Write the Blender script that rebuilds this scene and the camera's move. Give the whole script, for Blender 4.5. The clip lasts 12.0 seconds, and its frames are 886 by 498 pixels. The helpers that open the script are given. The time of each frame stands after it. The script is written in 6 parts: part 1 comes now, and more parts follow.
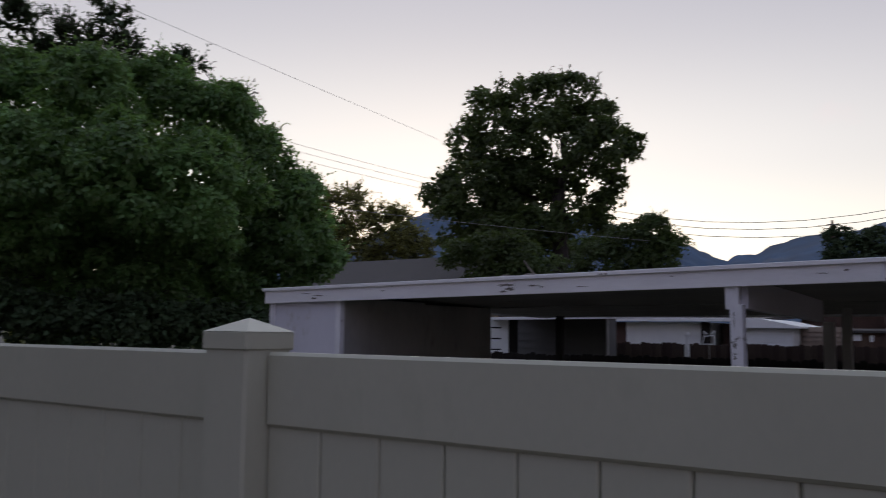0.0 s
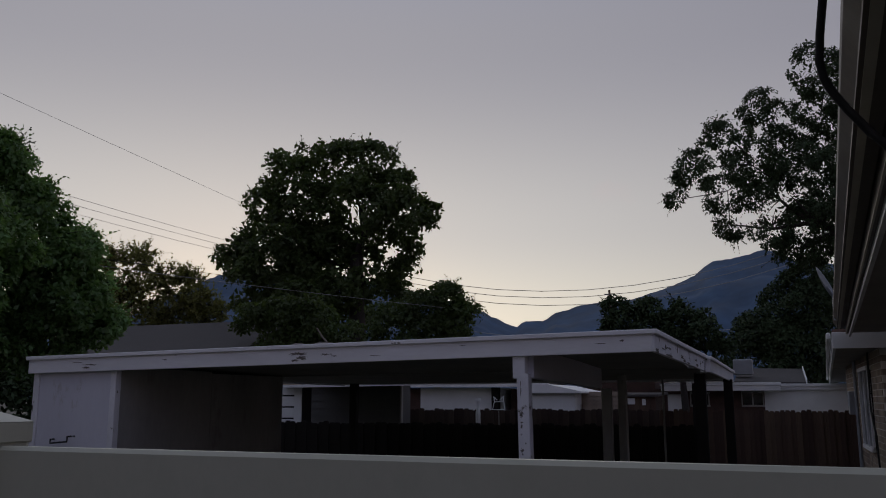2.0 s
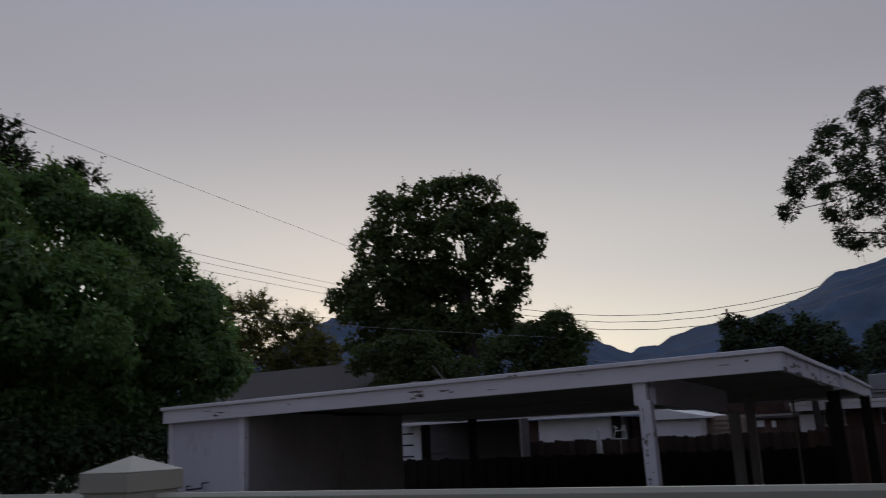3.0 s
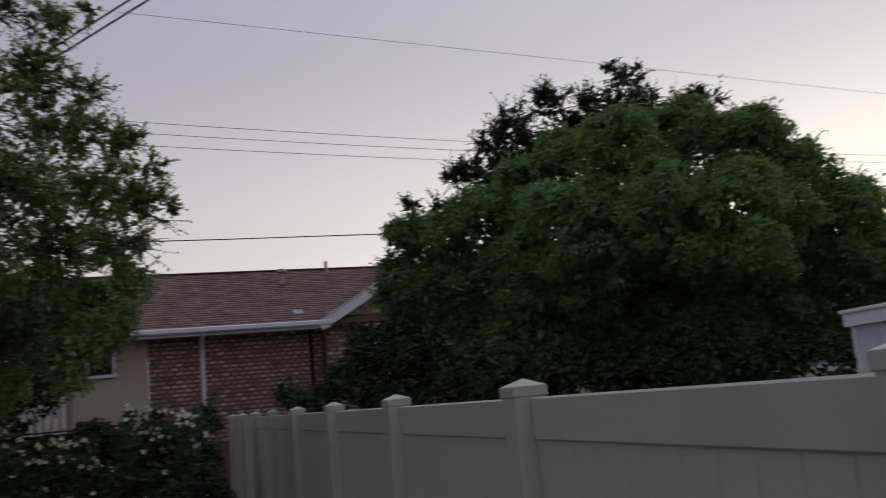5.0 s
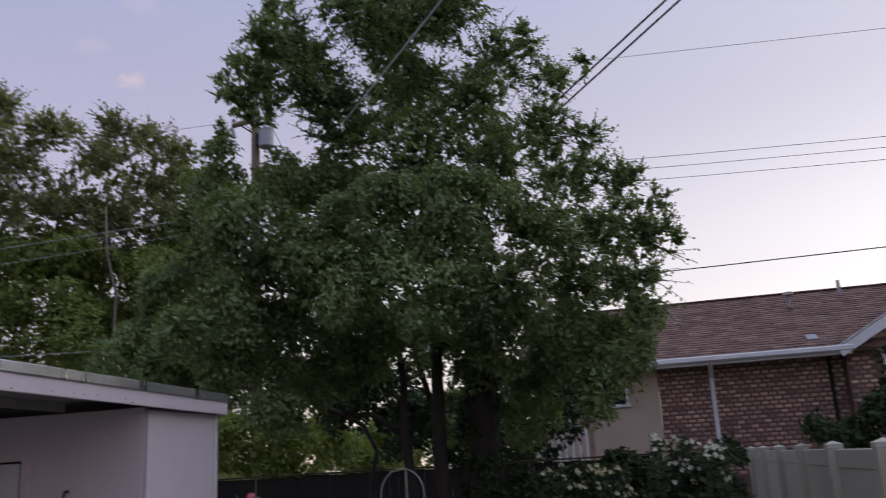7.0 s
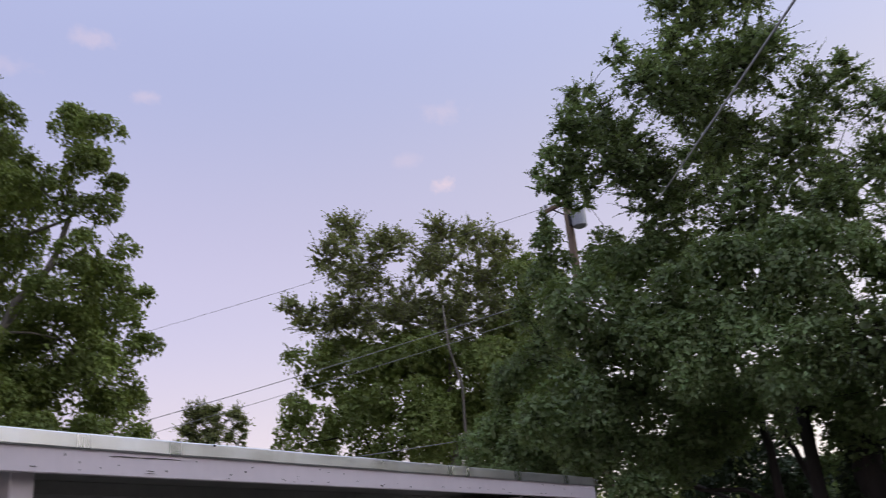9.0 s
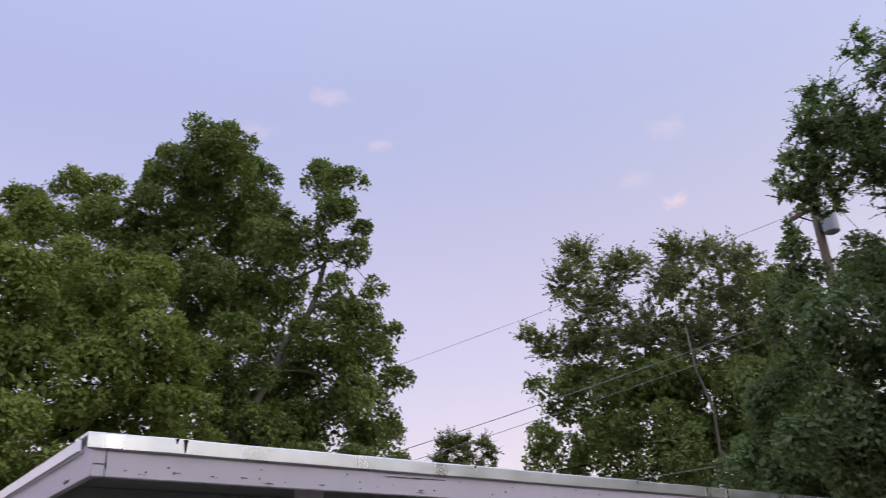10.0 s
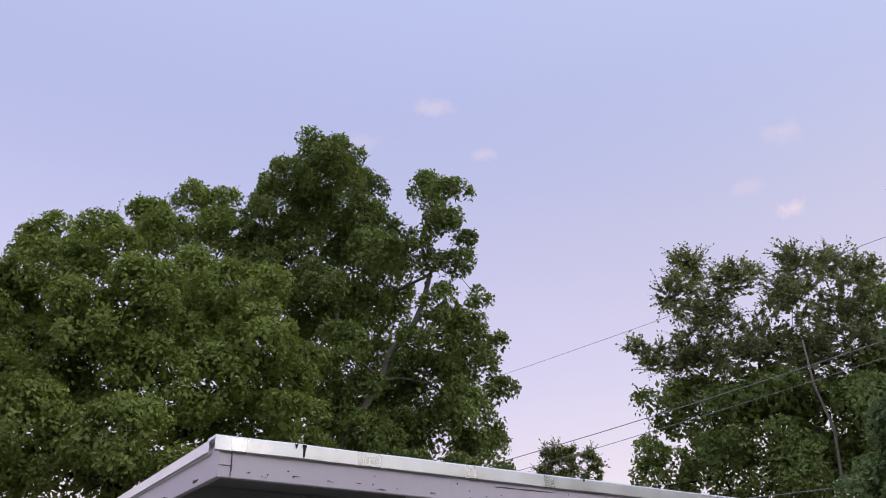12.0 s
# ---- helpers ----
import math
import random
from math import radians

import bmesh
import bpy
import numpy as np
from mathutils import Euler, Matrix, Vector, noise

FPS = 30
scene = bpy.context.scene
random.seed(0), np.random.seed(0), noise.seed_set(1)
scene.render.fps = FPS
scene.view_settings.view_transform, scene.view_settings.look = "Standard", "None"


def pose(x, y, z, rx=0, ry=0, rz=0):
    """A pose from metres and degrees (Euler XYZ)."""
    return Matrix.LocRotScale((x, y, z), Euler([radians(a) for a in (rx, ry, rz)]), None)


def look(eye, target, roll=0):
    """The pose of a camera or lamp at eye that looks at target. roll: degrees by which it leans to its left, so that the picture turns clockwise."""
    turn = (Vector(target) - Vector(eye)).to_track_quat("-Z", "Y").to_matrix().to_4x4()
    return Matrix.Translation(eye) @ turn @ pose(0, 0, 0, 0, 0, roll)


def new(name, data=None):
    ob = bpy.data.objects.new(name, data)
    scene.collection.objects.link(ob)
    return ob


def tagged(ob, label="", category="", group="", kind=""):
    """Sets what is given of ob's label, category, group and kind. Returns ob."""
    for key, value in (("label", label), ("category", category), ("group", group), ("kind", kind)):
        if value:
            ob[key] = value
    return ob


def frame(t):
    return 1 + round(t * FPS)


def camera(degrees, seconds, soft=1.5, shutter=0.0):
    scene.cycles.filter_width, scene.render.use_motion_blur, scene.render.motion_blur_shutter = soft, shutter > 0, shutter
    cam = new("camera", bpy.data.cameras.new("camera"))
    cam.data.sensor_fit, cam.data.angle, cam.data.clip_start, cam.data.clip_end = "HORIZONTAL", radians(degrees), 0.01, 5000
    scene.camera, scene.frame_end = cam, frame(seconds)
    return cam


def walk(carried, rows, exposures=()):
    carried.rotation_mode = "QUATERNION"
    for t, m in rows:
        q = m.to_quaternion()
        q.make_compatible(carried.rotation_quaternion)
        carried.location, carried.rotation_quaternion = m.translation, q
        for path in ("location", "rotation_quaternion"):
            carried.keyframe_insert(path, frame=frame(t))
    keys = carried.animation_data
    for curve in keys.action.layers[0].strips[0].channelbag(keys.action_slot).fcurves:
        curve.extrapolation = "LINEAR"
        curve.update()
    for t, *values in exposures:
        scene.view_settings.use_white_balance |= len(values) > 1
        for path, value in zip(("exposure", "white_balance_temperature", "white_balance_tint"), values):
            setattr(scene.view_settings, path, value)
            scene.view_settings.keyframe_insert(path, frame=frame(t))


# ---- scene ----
# ---- camera ----
cam = camera(55.25, 12.0, soft=1.0, shutter=0.3)
ROWS = [
    (0.0, 0.106, 0.103, 1.686, 35.175, 5.673, -0.655),
    (0.5, 0.096, 0.171, 1.698, 27.64, 6.666, -0.16),
    (1.0, 0.098, 0.189, 1.716, 23.523, 7.672, 0.298),
    (1.5, 0.102, 0.172, 1.729, 22.112, 8.805, 0.258),
    (2.0, 0.092, 0.201, 1.725, 21.58, 10.1, 0.038),
    (2.5, 0.093, 0.203, 1.725, 23.085, 10.715, 0.65),
    (2.7, 0.095, 0.19, 1.726, 25.262, 11.485, 1.487),
    (4.3, -0.072, 0.126, 1.689, 54.871, 11.879, 4.382),
    (4.5, -0.093, 0.109, 1.685, 59.667, 11.078, 4.544),
    (4.6, -0.117, 0.086, 1.688, 61.851, 10.577, 4.719),
    (5.0, -0.13, 0.048, 1.673, 71.365, 9.908, 5.267),
    (5.5, -0.146, -0.001, 1.678, 80.798, 9.859, 5.333),
    (6.0, -0.134, -0.056, 1.671, 88.996, 10.361, 4.205),
    (6.5, -0.207, -0.073, 1.676, 96.021, 12.013, 3.279),
    (7.0, -0.214, -0.114, 1.7, 104.058, 14.346, 3.299),
    (7.2, -0.191, -0.124, 1.726, 106.914, 15.23, 3.735),
    (8.8, -0.057, -0.202, 1.752, 124.167, 20.582, 4.478),
    (9.0, -0.032, -0.205, 1.742, 126.854, 20.943, 5.06),
    (9.5, 0.028, -0.165, 1.717, 135.493, 22.9, 5.135),
    (10.0, 0.094, -0.13, 1.684, 142.979, 23.916, 3.07),
    (10.5, 0.111, -0.132, 1.69, 147.109, 24.604, 1.404),
    (11.0, 0.129, -0.126, 1.684, 149.057, 24.836, 0.571),
    (11.5, 0.138, -0.118, 1.686, 149.108, 24.807, 0.392),
    (12.0, 0.153, -0.087, 1.677, 149.334, 24.697, 0.089),
]
EXPOSURES = [(0.0, -0.47, 6500, 8), (0.3, -0.80, 6500, 8), (0.6, -0.95, 6500, 8), (1.0, -1.03, 6500, 8), (1.5, -1.13, 6500, 8), (2.5, -1.26, 6500, 8),
             (2.7, -1.22, 6500, 8), (4.3, -0.75, 6700, 6), (4.6, -0.62, 6750, 7), (5.0, -0.42, 6750, 8), (5.5, -0.15, 6700, 8), (6.0, -0.10, 6650, 9),
             (6.5, 0.0, 6550, 10), (7.0, 0.05, 6450, 11), (8.8, 0.28, 6500, 10), (9.5, 0.35, 6500, 10), (10.5, 0.39, 6500, 10), (12.0, 0.39, 6500, 10)]
walk(cam, [(t, pose(x, y, z, 90 + pitch, roll, yaw)) for t, x, y, z, yaw, pitch, roll in ROWS], EXPOSURES)

# ---- dusk sky: warm band above the mountains, violet blue away from it ----
WEST = 35.0  # bearing of the glow, degrees left of +y
world = bpy.data.worlds.new("dusk_sky")
scene.world = world
world.use_nodes = True
wn, wl = world.node_tree.nodes, world.node_tree.links
wn.clear()


def wnode(kind, **values):
    n = wn.new(kind)
    for k, v in values.items():
        n.inputs[k].default_value = v
    return n


def wmath(op, a, b=None, clamp=False):
    n = wn.new("ShaderNodeMath")
    n.operation, n.use_clamp = op, clamp
    for i, v in enumerate((a, b)):
        if v is None:
            continue
        if isinstance(v, (int, float)):
            n.inputs[i].default_value = v
        else:
            wl.new(v, n.inputs[i])
    return n.outputs[0]


def wramp(value, stops):
    n = wn.new("ShaderNodeValToRGB")
    n.color_ramp.interpolation = "EASE"
    while len(n.color_ramp.elements) < len(stops):
        n.color_ramp.elements.new(0.5)
    for e, (p, c) in zip(n.color_ramp.elements, stops):
        e.position, e.color = p, (*c, 1)
    wl.new(value, n.inputs[0])
    return n.outputs[0]


def wmix(fac, a, b, how="MIX"):
    n = wn.new("ShaderNodeMix")
    n.data_type, n.blend_type = "RGBA", how
    for sock, v in ((n.inputs[0], fac), (n.inputs[6], a), (n.inputs[7], b)):
        if isinstance(v, (int, float)):
            sock.default_value = v
        elif isinstance(v, tuple):
            sock.default_value = (*v, 1)
        else:
            wl.new(v, sock)
    return n.outputs[2]


coords = wn.new("ShaderNodeTexCoord").outputs["Generated"]
split = wn.new("ShaderNodeSeparateXYZ")
wl.new(coords, split.inputs[0])
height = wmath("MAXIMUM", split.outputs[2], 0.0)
gx, gy = -math.sin(radians(WEST)), math.cos(radians(WEST))
toward = wmath("ADD", wmath("MULTIPLY", split.outputs[0], gx), wmath("MULTIPLY", split.outputs[1], gy))
west = wmath("MULTIPLY_ADD", toward, 0.5)
wn[-1].inputs[2].default_value = 0.5
west = wmath("POWER", west, 1.6, clamp=True)
# top stops brightened overhead, out of view, as fill light for leaves and walls
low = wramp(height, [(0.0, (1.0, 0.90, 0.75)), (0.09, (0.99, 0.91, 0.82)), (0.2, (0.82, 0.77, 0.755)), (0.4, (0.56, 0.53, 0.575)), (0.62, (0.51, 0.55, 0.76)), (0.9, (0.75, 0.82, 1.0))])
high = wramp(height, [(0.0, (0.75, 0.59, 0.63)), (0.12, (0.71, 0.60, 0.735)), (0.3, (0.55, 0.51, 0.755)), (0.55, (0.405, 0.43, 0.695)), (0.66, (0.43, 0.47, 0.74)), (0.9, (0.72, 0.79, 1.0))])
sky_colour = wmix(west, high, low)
# a few small pink-lit clouds
cloud_noise = wnode("ShaderNodeTexNoise", Scale=42.0, Detail=8.0, Roughness=0.65)
wl.new(coords, cloud_noise.inputs["Vector"])
for bearing, elevation, width, strength in ((124.5, 25.2, 0.030, 0.55), (149.9, 34.2, 0.036, 0.25), (145.9, 31.1, 0.028, 0.25), (123.8, 30.1, 0.045, 0.18), (155.2, 31.8, 0.045, 0.15), (127.0, 27.0, 0.03, 0.14), (9.9, 13.7, 0.05, 0.12)):
    b, e = radians(bearing), radians(elevation)
    apart = wn.new("ShaderNodeVectorMath")
    apart.operation = "SUBTRACT"
    wl.new(coords, apart.inputs[0])
    apart.inputs[1].default_value = (-math.sin(b) * math.cos(e), math.cos(b) * math.cos(e), math.sin(e))
    flat = wn.new("ShaderNodeVectorMath")
    flat.operation = "MULTIPLY"
    wl.new(apart.outputs[0], flat.inputs[0])
    flat.inputs[1].default_value = (1.0, 1.0, 2.1)
    size_ = wn.new("ShaderNodeVectorMath")
    size_.operation = "LENGTH"
    wl.new(flat.outputs[0], size_.inputs[0])
    soft = wmath("SUBTRACT", 1.0, wmath("DIVIDE", size_.outputs["Value"], width), clamp=True)
    puff = wmath("MULTIPLY", wmath("SUBTRACT", wmath("ADD", wmath("MULTIPLY", soft, 0.7), wmath("MULTIPLY", cloud_noise.outputs[0], 1.6)), 1.05), 2.2, clamp=True)
    puff = wmath("MULTIPLY", puff, wmath("MULTIPLY", soft, 2.5, clamp=True), clamp=True)
    sky_colour = wmix(wmath("MULTIPLY", puff, strength), sky_colour, (0.92, 0.68, 0.70))

nishita = wn.new("ShaderNodeTexSky")
nishita.sky_type, nishita.sun_disc = "NISHITA", False
nishita.sun_elevation, nishita.sun_rotation = radians(1.5), radians(-WEST)
nishita.altitude = 1400
sky_colour = wmix(0.05, sky_colour, nishita.outputs[0], "ADD")
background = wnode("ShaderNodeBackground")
strength = wmath("MULTIPLY_ADD", wmath("POWER", west, 3.2), 0.62)
wn[-1].inputs[2].default_value = 0.84
band = wmath("POWER", wmath("SUBTRACT", 1.0, wmath("DIVIDE", height, 0.34), clamp=True), 1.5)
strength = wmath("ADD", strength, wmath("MULTIPLY", wmath("MULTIPLY", wmath("POWER", west, 8.0), band), 0.45))
wl.new(strength, background.inputs[1])
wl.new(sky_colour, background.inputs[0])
out = wn.new("ShaderNodeOutputWorld")
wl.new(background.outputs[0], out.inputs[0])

# the last glow from behind the ridge, very wide and weak
sun = new("sunset_glow", bpy.data.lights.new("sunset_glow", "SUN"))
sun.data.energy, sun.data.angle, sun.data.color = 0.22, radians(50), (1.0, 0.92, 0.88)
sun.matrix_world = look((gx * 50, gy * 50, 22), (0, 0, 0))


# ---- materials ----
def mat(name, base, rough=0.6, metal=0.0, vary=0.25, scale=3.0, fine=40.0, bump=0.15, second=None, patch=0.55, spread=0.08, stretch=(1, 1, 1), random_obj=0.0,
        random_island=0.0, spec=0.4, leaf=0.0):
    """A surface with two scales of variation; second is the colour of worn or stained patches."""
    m = bpy.data.materials.new(name)
    m.use_nodes = True
    n, l = m.node_tree.nodes, m.node_tree.links
    n.clear()
    outp, b = n.new("ShaderNodeOutputMaterial"), n.new("ShaderNodeBsdfPrincipled")
    tc, mp = n.new("ShaderNodeTexCoord"), n.new("ShaderNodeMapping")
    l.new(tc.outputs["Object"], mp.inputs[0])
    mp.inputs["Scale"].default_value = stretch
    big, small = n.new("ShaderNodeTexNoise"), n.new("ShaderNodeTexNoise")
    for t, s, d in ((big, scale, 4.0), (small, fine, 6.0)):
        t.inputs["Scale"].default_value, t.inputs["Detail"].default_value = s, d
        l.new(mp.outputs[0], t.inputs["Vector"])

    def mix(fac, a, c, how="MIX"):
        x = n.new("ShaderNodeMix")
        x.data_type, x.blend_type = "RGBA", how
        for sock, v in ((x.inputs[0], fac), (x.inputs[6], a), (x.inputs[7], c)):
            if isinstance(v, (int, float)):
                sock.default_value = v
            elif isinstance(v, tuple):
                sock.default_value = (*v, 1)
            else:
                l.new(v, sock)
        return x.outputs[2]

    def remap(v, a, c, lo, hi):
        x = n.new("ShaderNodeMapRange")
        x.inputs[1].default_value, x.inputs[2].default_value, x.inputs[3].default_value, x.inputs[4].default_value = a, c, lo, hi
        l.new(v, x.inputs[0])
        return x.outputs[0]

    col = mix(remap(big.outputs[0], 0.3, 0.7, 0, 1), tuple(c * (1 - vary) for c in base), tuple(min(1, c * (1 + vary)) for c in base))
    col = mix(remap(small.outputs[0], 0.35, 0.65, 0, vary), col, tuple(c * 0.55 for c in base))
    if second:
        worn = n.new("ShaderNodeTexNoise")
        worn.inputs["Scale"].default_value, worn.inputs["Detail"].default_value, worn.inputs["Roughness"].default_value = scale * 2.3, 8.0, 0.65
        l.new(mp.outputs[0], worn.inputs["Vector"])
        col = mix(remap(worn.outputs[0], patch, patch + spread, 0, 1), col, second)
    for amount, node, sock in ((random_obj, "ShaderNodeObjectInfo", "Random"), (random_island, "ShaderNodeNewGeometry", "Random Per Island")):
        if amount:
            r = n.new(node).outputs[sock]
            hv = n.new("ShaderNodeHueSaturation")
            l.new(remap(r, 0, 1, 1 - amount, 1 + amount), hv.inputs["Value"])
            l.new(remap(r, 0, 1, 0.5 - 0.04 * amount, 0.5 + 0.04 * amount), hv.inputs["Hue"])
            l.new(col, hv.inputs["Color"])
            col = hv.outputs[0]
    l.new(col, b.inputs["Base Color"])
    l.new(remap(big.outputs[0], 0.3, 0.7, max(0.03, rough - 0.12), min(1, rough + 0.12)), b.inputs["Roughness"])
    b.inputs["Metallic"].default_value = metal
    b.inputs["Specular IOR Level"].default_value = spec
    if bump:
        bp = n.new("ShaderNodeBump")
        bp.inputs["Strength"].default_value, bp.inputs["Distance"].default_value = bump, 0.02
        l.new(small.outputs[0], bp.inputs["Height"])
        l.new(bp.outputs[0], b.inputs["Normal"])
    if leaf:
        tr, ms = n.new("ShaderNodeBsdfTranslucent"), n.new("ShaderNodeMixShader")
        l.new(mix(0.5, col, (base[0] * 1.6, base[1] * 1.5, base[2] * 0.6)), tr.inputs[0])
        ms.inputs[0].default_value = leaf
        l.new(b.outputs[0], ms.inputs[1])
        l.new(tr.outputs[0], ms.inputs[2])
        l.new(ms.outputs[0], outp.inputs[0])
    else:
        l.new(b.outputs[0], outp.inputs[0])
    return m


VINYL = mat("almond_vinyl", (0.446, 0.441, 0.358), 0.42, vary=0.06, scale=1.2, fine=60, bump=0.02, second=(0.37, 0.37, 0.29), patch=0.60, spread=0.2, stretch=(1, 1, 0.6))
WHITE_WOOD = mat("white_painted_wood", (0.84, 0.825, 0.855), 0.6, vary=0.07, scale=2, fine=30, bump=0.12, second=(0.22, 0.19, 0.17), patch=0.665, spread=0.03, stretch=(0.5, 1, 2.0))
FLAKED_WOOD = mat("flaking_white_paint", (0.80, 0.79, 0.84), 0.65, vary=0.1, scale=3, fine=30, bump=0.2, second=(0.13, 0.11, 0.1), patch=0.6, spread=0.03, stretch=(1, 1, 0.6))
SOFFIT = mat("unpainted_ceiling_board", (0.34, 0.325, 0.31), 0.8, vary=0.2, scale=1.5, fine=20, second=(0.16, 0.13, 0.11), patch=0.6, spread=0.15)
PANEL_WHITE = mat("painted_plywood", (0.70, 0.69, 0.77), 0.55, vary=0.06, scale=1.0, fine=25, bump=0.06, second=(0.45, 0.42, 0.4), patch=0.68, spread=0.06, stretch=(1, 1, 0.4))
PINK_WHITE = mat("pinkish_white_board", (0.80, 0.72, 0.765), 0.55, vary=0.06, scale=1.0, fine=25, bump=0.06, second=(0.52, 0.47, 0.47), patch=0.70, spread=0.08, stretch=(1, 1, 0.4))
DULL_PLY = mat("bare_grey_plywood", (0.40, 0.39, 0.375), 0.75, vary=0.18, scale=1.2, fine=25, bump=0.1, second=(0.22, 0.20, 0.18), patch=0.6, spread=0.12, stretch=(1, 1, 0.35))
DARK_WOOD = mat("weathered_fence_wood", (0.060, 0.042, 0.034), 0.88, spec=0.2, vary=0.3, scale=2, fine=30, bump=0.3, stretch=(2, 2, 0.3), random_obj=0.3)
# near black: shade under the carport and trees is put into this colour
BROWN_POST = mat("shade_darkened_wood", (0.024, 0.021, 0.019), 0.85, spec=0.15, vary=0.25, scale=3, stretch=(2, 2, 0.3))
METAL = mat("galvanised_drip_edge", (0.86, 0.87, 0.89), 0.34, metal=0.95, vary=0.06, scale=2.0, fine=7, bump=0.012, stretch=(2.6, 1, 0.25))
IRON = mat("black_iron", (0.03, 0.03, 0.032), 0.5, metal=0.6, vary=0.2)
RUBBER = mat("black_cable_sheath", (0.012, 0.012, 0.013), 0.6, vary=0.2, bump=0.0)
GREY_CABLE = mat("grey_cable", (0.30, 0.30, 0.31), 0.5, vary=0.1, bump=0.0)
PALE_CABLE = mat("weathered_pale_cable", (0.42, 0.42, 0.42), 0.6, vary=0.15, scale=6, bump=0.0)
BRICK = mat("red_brown_brick", (0.47, 0.315, 0.255), 0.85, vary=0.25, scale=6, fine=60, bump=0.3, random_obj=0.5)
BRICK_J = mat("red_brown_brick_joined", (0.46, 0.31, 0.25), 0.85, vary=0.25, scale=6, fine=60, bump=0.3, random_island=0.45)
MORTAR = mat("grey_mortar", (0.62, 0.57, 0.52), 0.9, vary=0.15, scale=5, fine=50, bump=0.2)
RED_MORTAR = mat("red_brown_mortar", (0.16, 0.095, 0.080), 0.9, vary=0.2, scale=5, fine=50, bump=0.2)
DARK_BRICK = mat("dark_brown_brick", (0.10, 0.062, 0.052), 0.85, vary=0.25, scale=6, fine=60, bump=0.3)
TAN_BRICK = mat("tan_brick", (0.30, 0.24, 0.19), 0.85, vary=0.2, scale=6, fine=60, bump=0.3, random_island=0.3)
STUCCO = mat("tan_stucco", (0.54, 0.45, 0.35), 0.9, vary=0.08, scale=1.5, fine=80, bump=0.2)
SHINGLE = mat("brown_asphalt_shingle", (0.205, 0.128, 0.105), 0.92, vary=0.2, scale=4, fine=90, bump=0.25, random_island=0.28)
GREY_ROOF = mat("dark_grey_roofing", (0.075, 0.068, 0.068), 0.92, vary=0.25, scale=3, fine=60, bump=0.2, random_island=0.2)
TRIM_WHITE = mat("white_trim", (0.80, 0.81, 0.82), 0.5, vary=0.06, scale=2, bump=0.03)
SIDING = mat("pale_siding", (0.80, 0.82, 0.82), 0.6, vary=0.06, scale=2, bump=0.04)
# darkened base colour holds the shade of the patio cover
SHADED_SIDING = mat("shaded_grey_siding", (0.12, 0.12, 0.118), 0.7, vary=0.15, scale=2, fine=20, bump=0.1)
BROWN_BOARD = mat("brown_fence_board", (0.105, 0.066, 0.048), 0.85, vary=0.3, scale=2, fine=30, bump=0.3, stretch=(2, 2, 0.3), random_obj=0.35)
BRASSY = mat("aged_tan_fascia", (0.13, 0.108, 0.088), 0.55, vary=0.2, scale=2, fine=20, bump=0.05)
TAN_LIT = mat("pale_tan_lit_strip", (0.50, 0.46, 0.38), 0.5, vary=0.12, scale=3, fine=30, bump=0.04)
GLASS_DARK = mat("window_glass", (0.02, 0.022, 0.025), 0.06, vary=0.05, bump=0.0, spec=0.8)
# bark darkened to hold the shade under the canopy
BARK = mat("shaded_grey_brown_bark", (0.036, 0.030, 0.026), 0.9, vary=0.35, scale=4, fine=25, bump=0.5, stretch=(2, 2, 0.4))
PALE_BARK = mat("pale_grey_bark", (0.22, 0.195, 0.165), 0.9, vary=0.3, scale=3, fine=20, bump=0.4, stretch=(2, 2, 0.4))
POLE_WOOD = mat("utility_pole_wood", (0.17, 0.12, 0.085), 0.9, vary=0.25, scale=2, fine=25, bump=0.3, stretch=(2, 2, 0.2))
GRASS_GROUND = mat("dry_grass_ground", (0.100, 0.098, 0.075), 0.95, vary=0.3, scale=0.6, fine=14, bump=0.4, second=(0.150, 0.140, 0.120), patch=0.55, spread=0.15)
# distance haze is put into the blue base colour
MOUNTAIN = mat("mountain_with_haze_colour", (0.050, 0.092, 0.165), 0.95, vary=0.32, scale=0.012, fine=0.06, bump=0.0)
LEAF_DEEP = mat("deep_green_leaf", (0.198, 0.272, 0.112), 0.48, vary=0.5, scale=0.8, fine=3, bump=0, random_island=0.40, spec=0.5, leaf=0.36)
LEAF_BLUE = mat("blue_green_leaf", (0.148, 0.258, 0.092), 0.5, vary=0.45, scale=0.8, fine=3, bump=0, random_island=0.32, spec=0.45, leaf=0.45)
LEAF_OLIVE = mat("olive_leaf", (0.265, 0.300, 0.130), 0.58, vary=0.45, scale=0.8, fine=3, bump=0, random_island=0.35, spec=0.3, leaf=0.38)
LEAF_YELLOW = mat("yellow_green_leaf", (0.250, 0.310, 0.082), 0.58, vary=0.4, scale=0.7, fine=3, bump=0, random_island=0.3, spec=0.3, leaf=0.34)
LEAF_MID = mat("mid_green_leaf", (0.220, 0.280, 0.085), 0.58, vary=0.45, scale=0.8, fine=3, bump=0, random_island=0.32, spec=0.3, leaf=0.34)
LEAF_MAPLE = mat("maple_leaf", (0.074, 0.108, 0.037), 0.55, vary=0.35, scale=0.6, fine=3, bump=0, random_island=0.3, spec=0.4, leaf=0.42)
LEAF_PALE = mat("pale_olive_leaf", (0.200, 0.205, 0.075), 0.58, vary=0.4, scale=0.8, fine=3, bump=0, random_island=0.35, spec=0.3, leaf=0.42)
LEAF_DARK = mat("dark_leaf", (0.048, 0.074, 0.035), 0.6, vary=0.25, scale=0.5, fine=3, bump=0, random_island=0.35, spec=0.2, leaf=0.12)
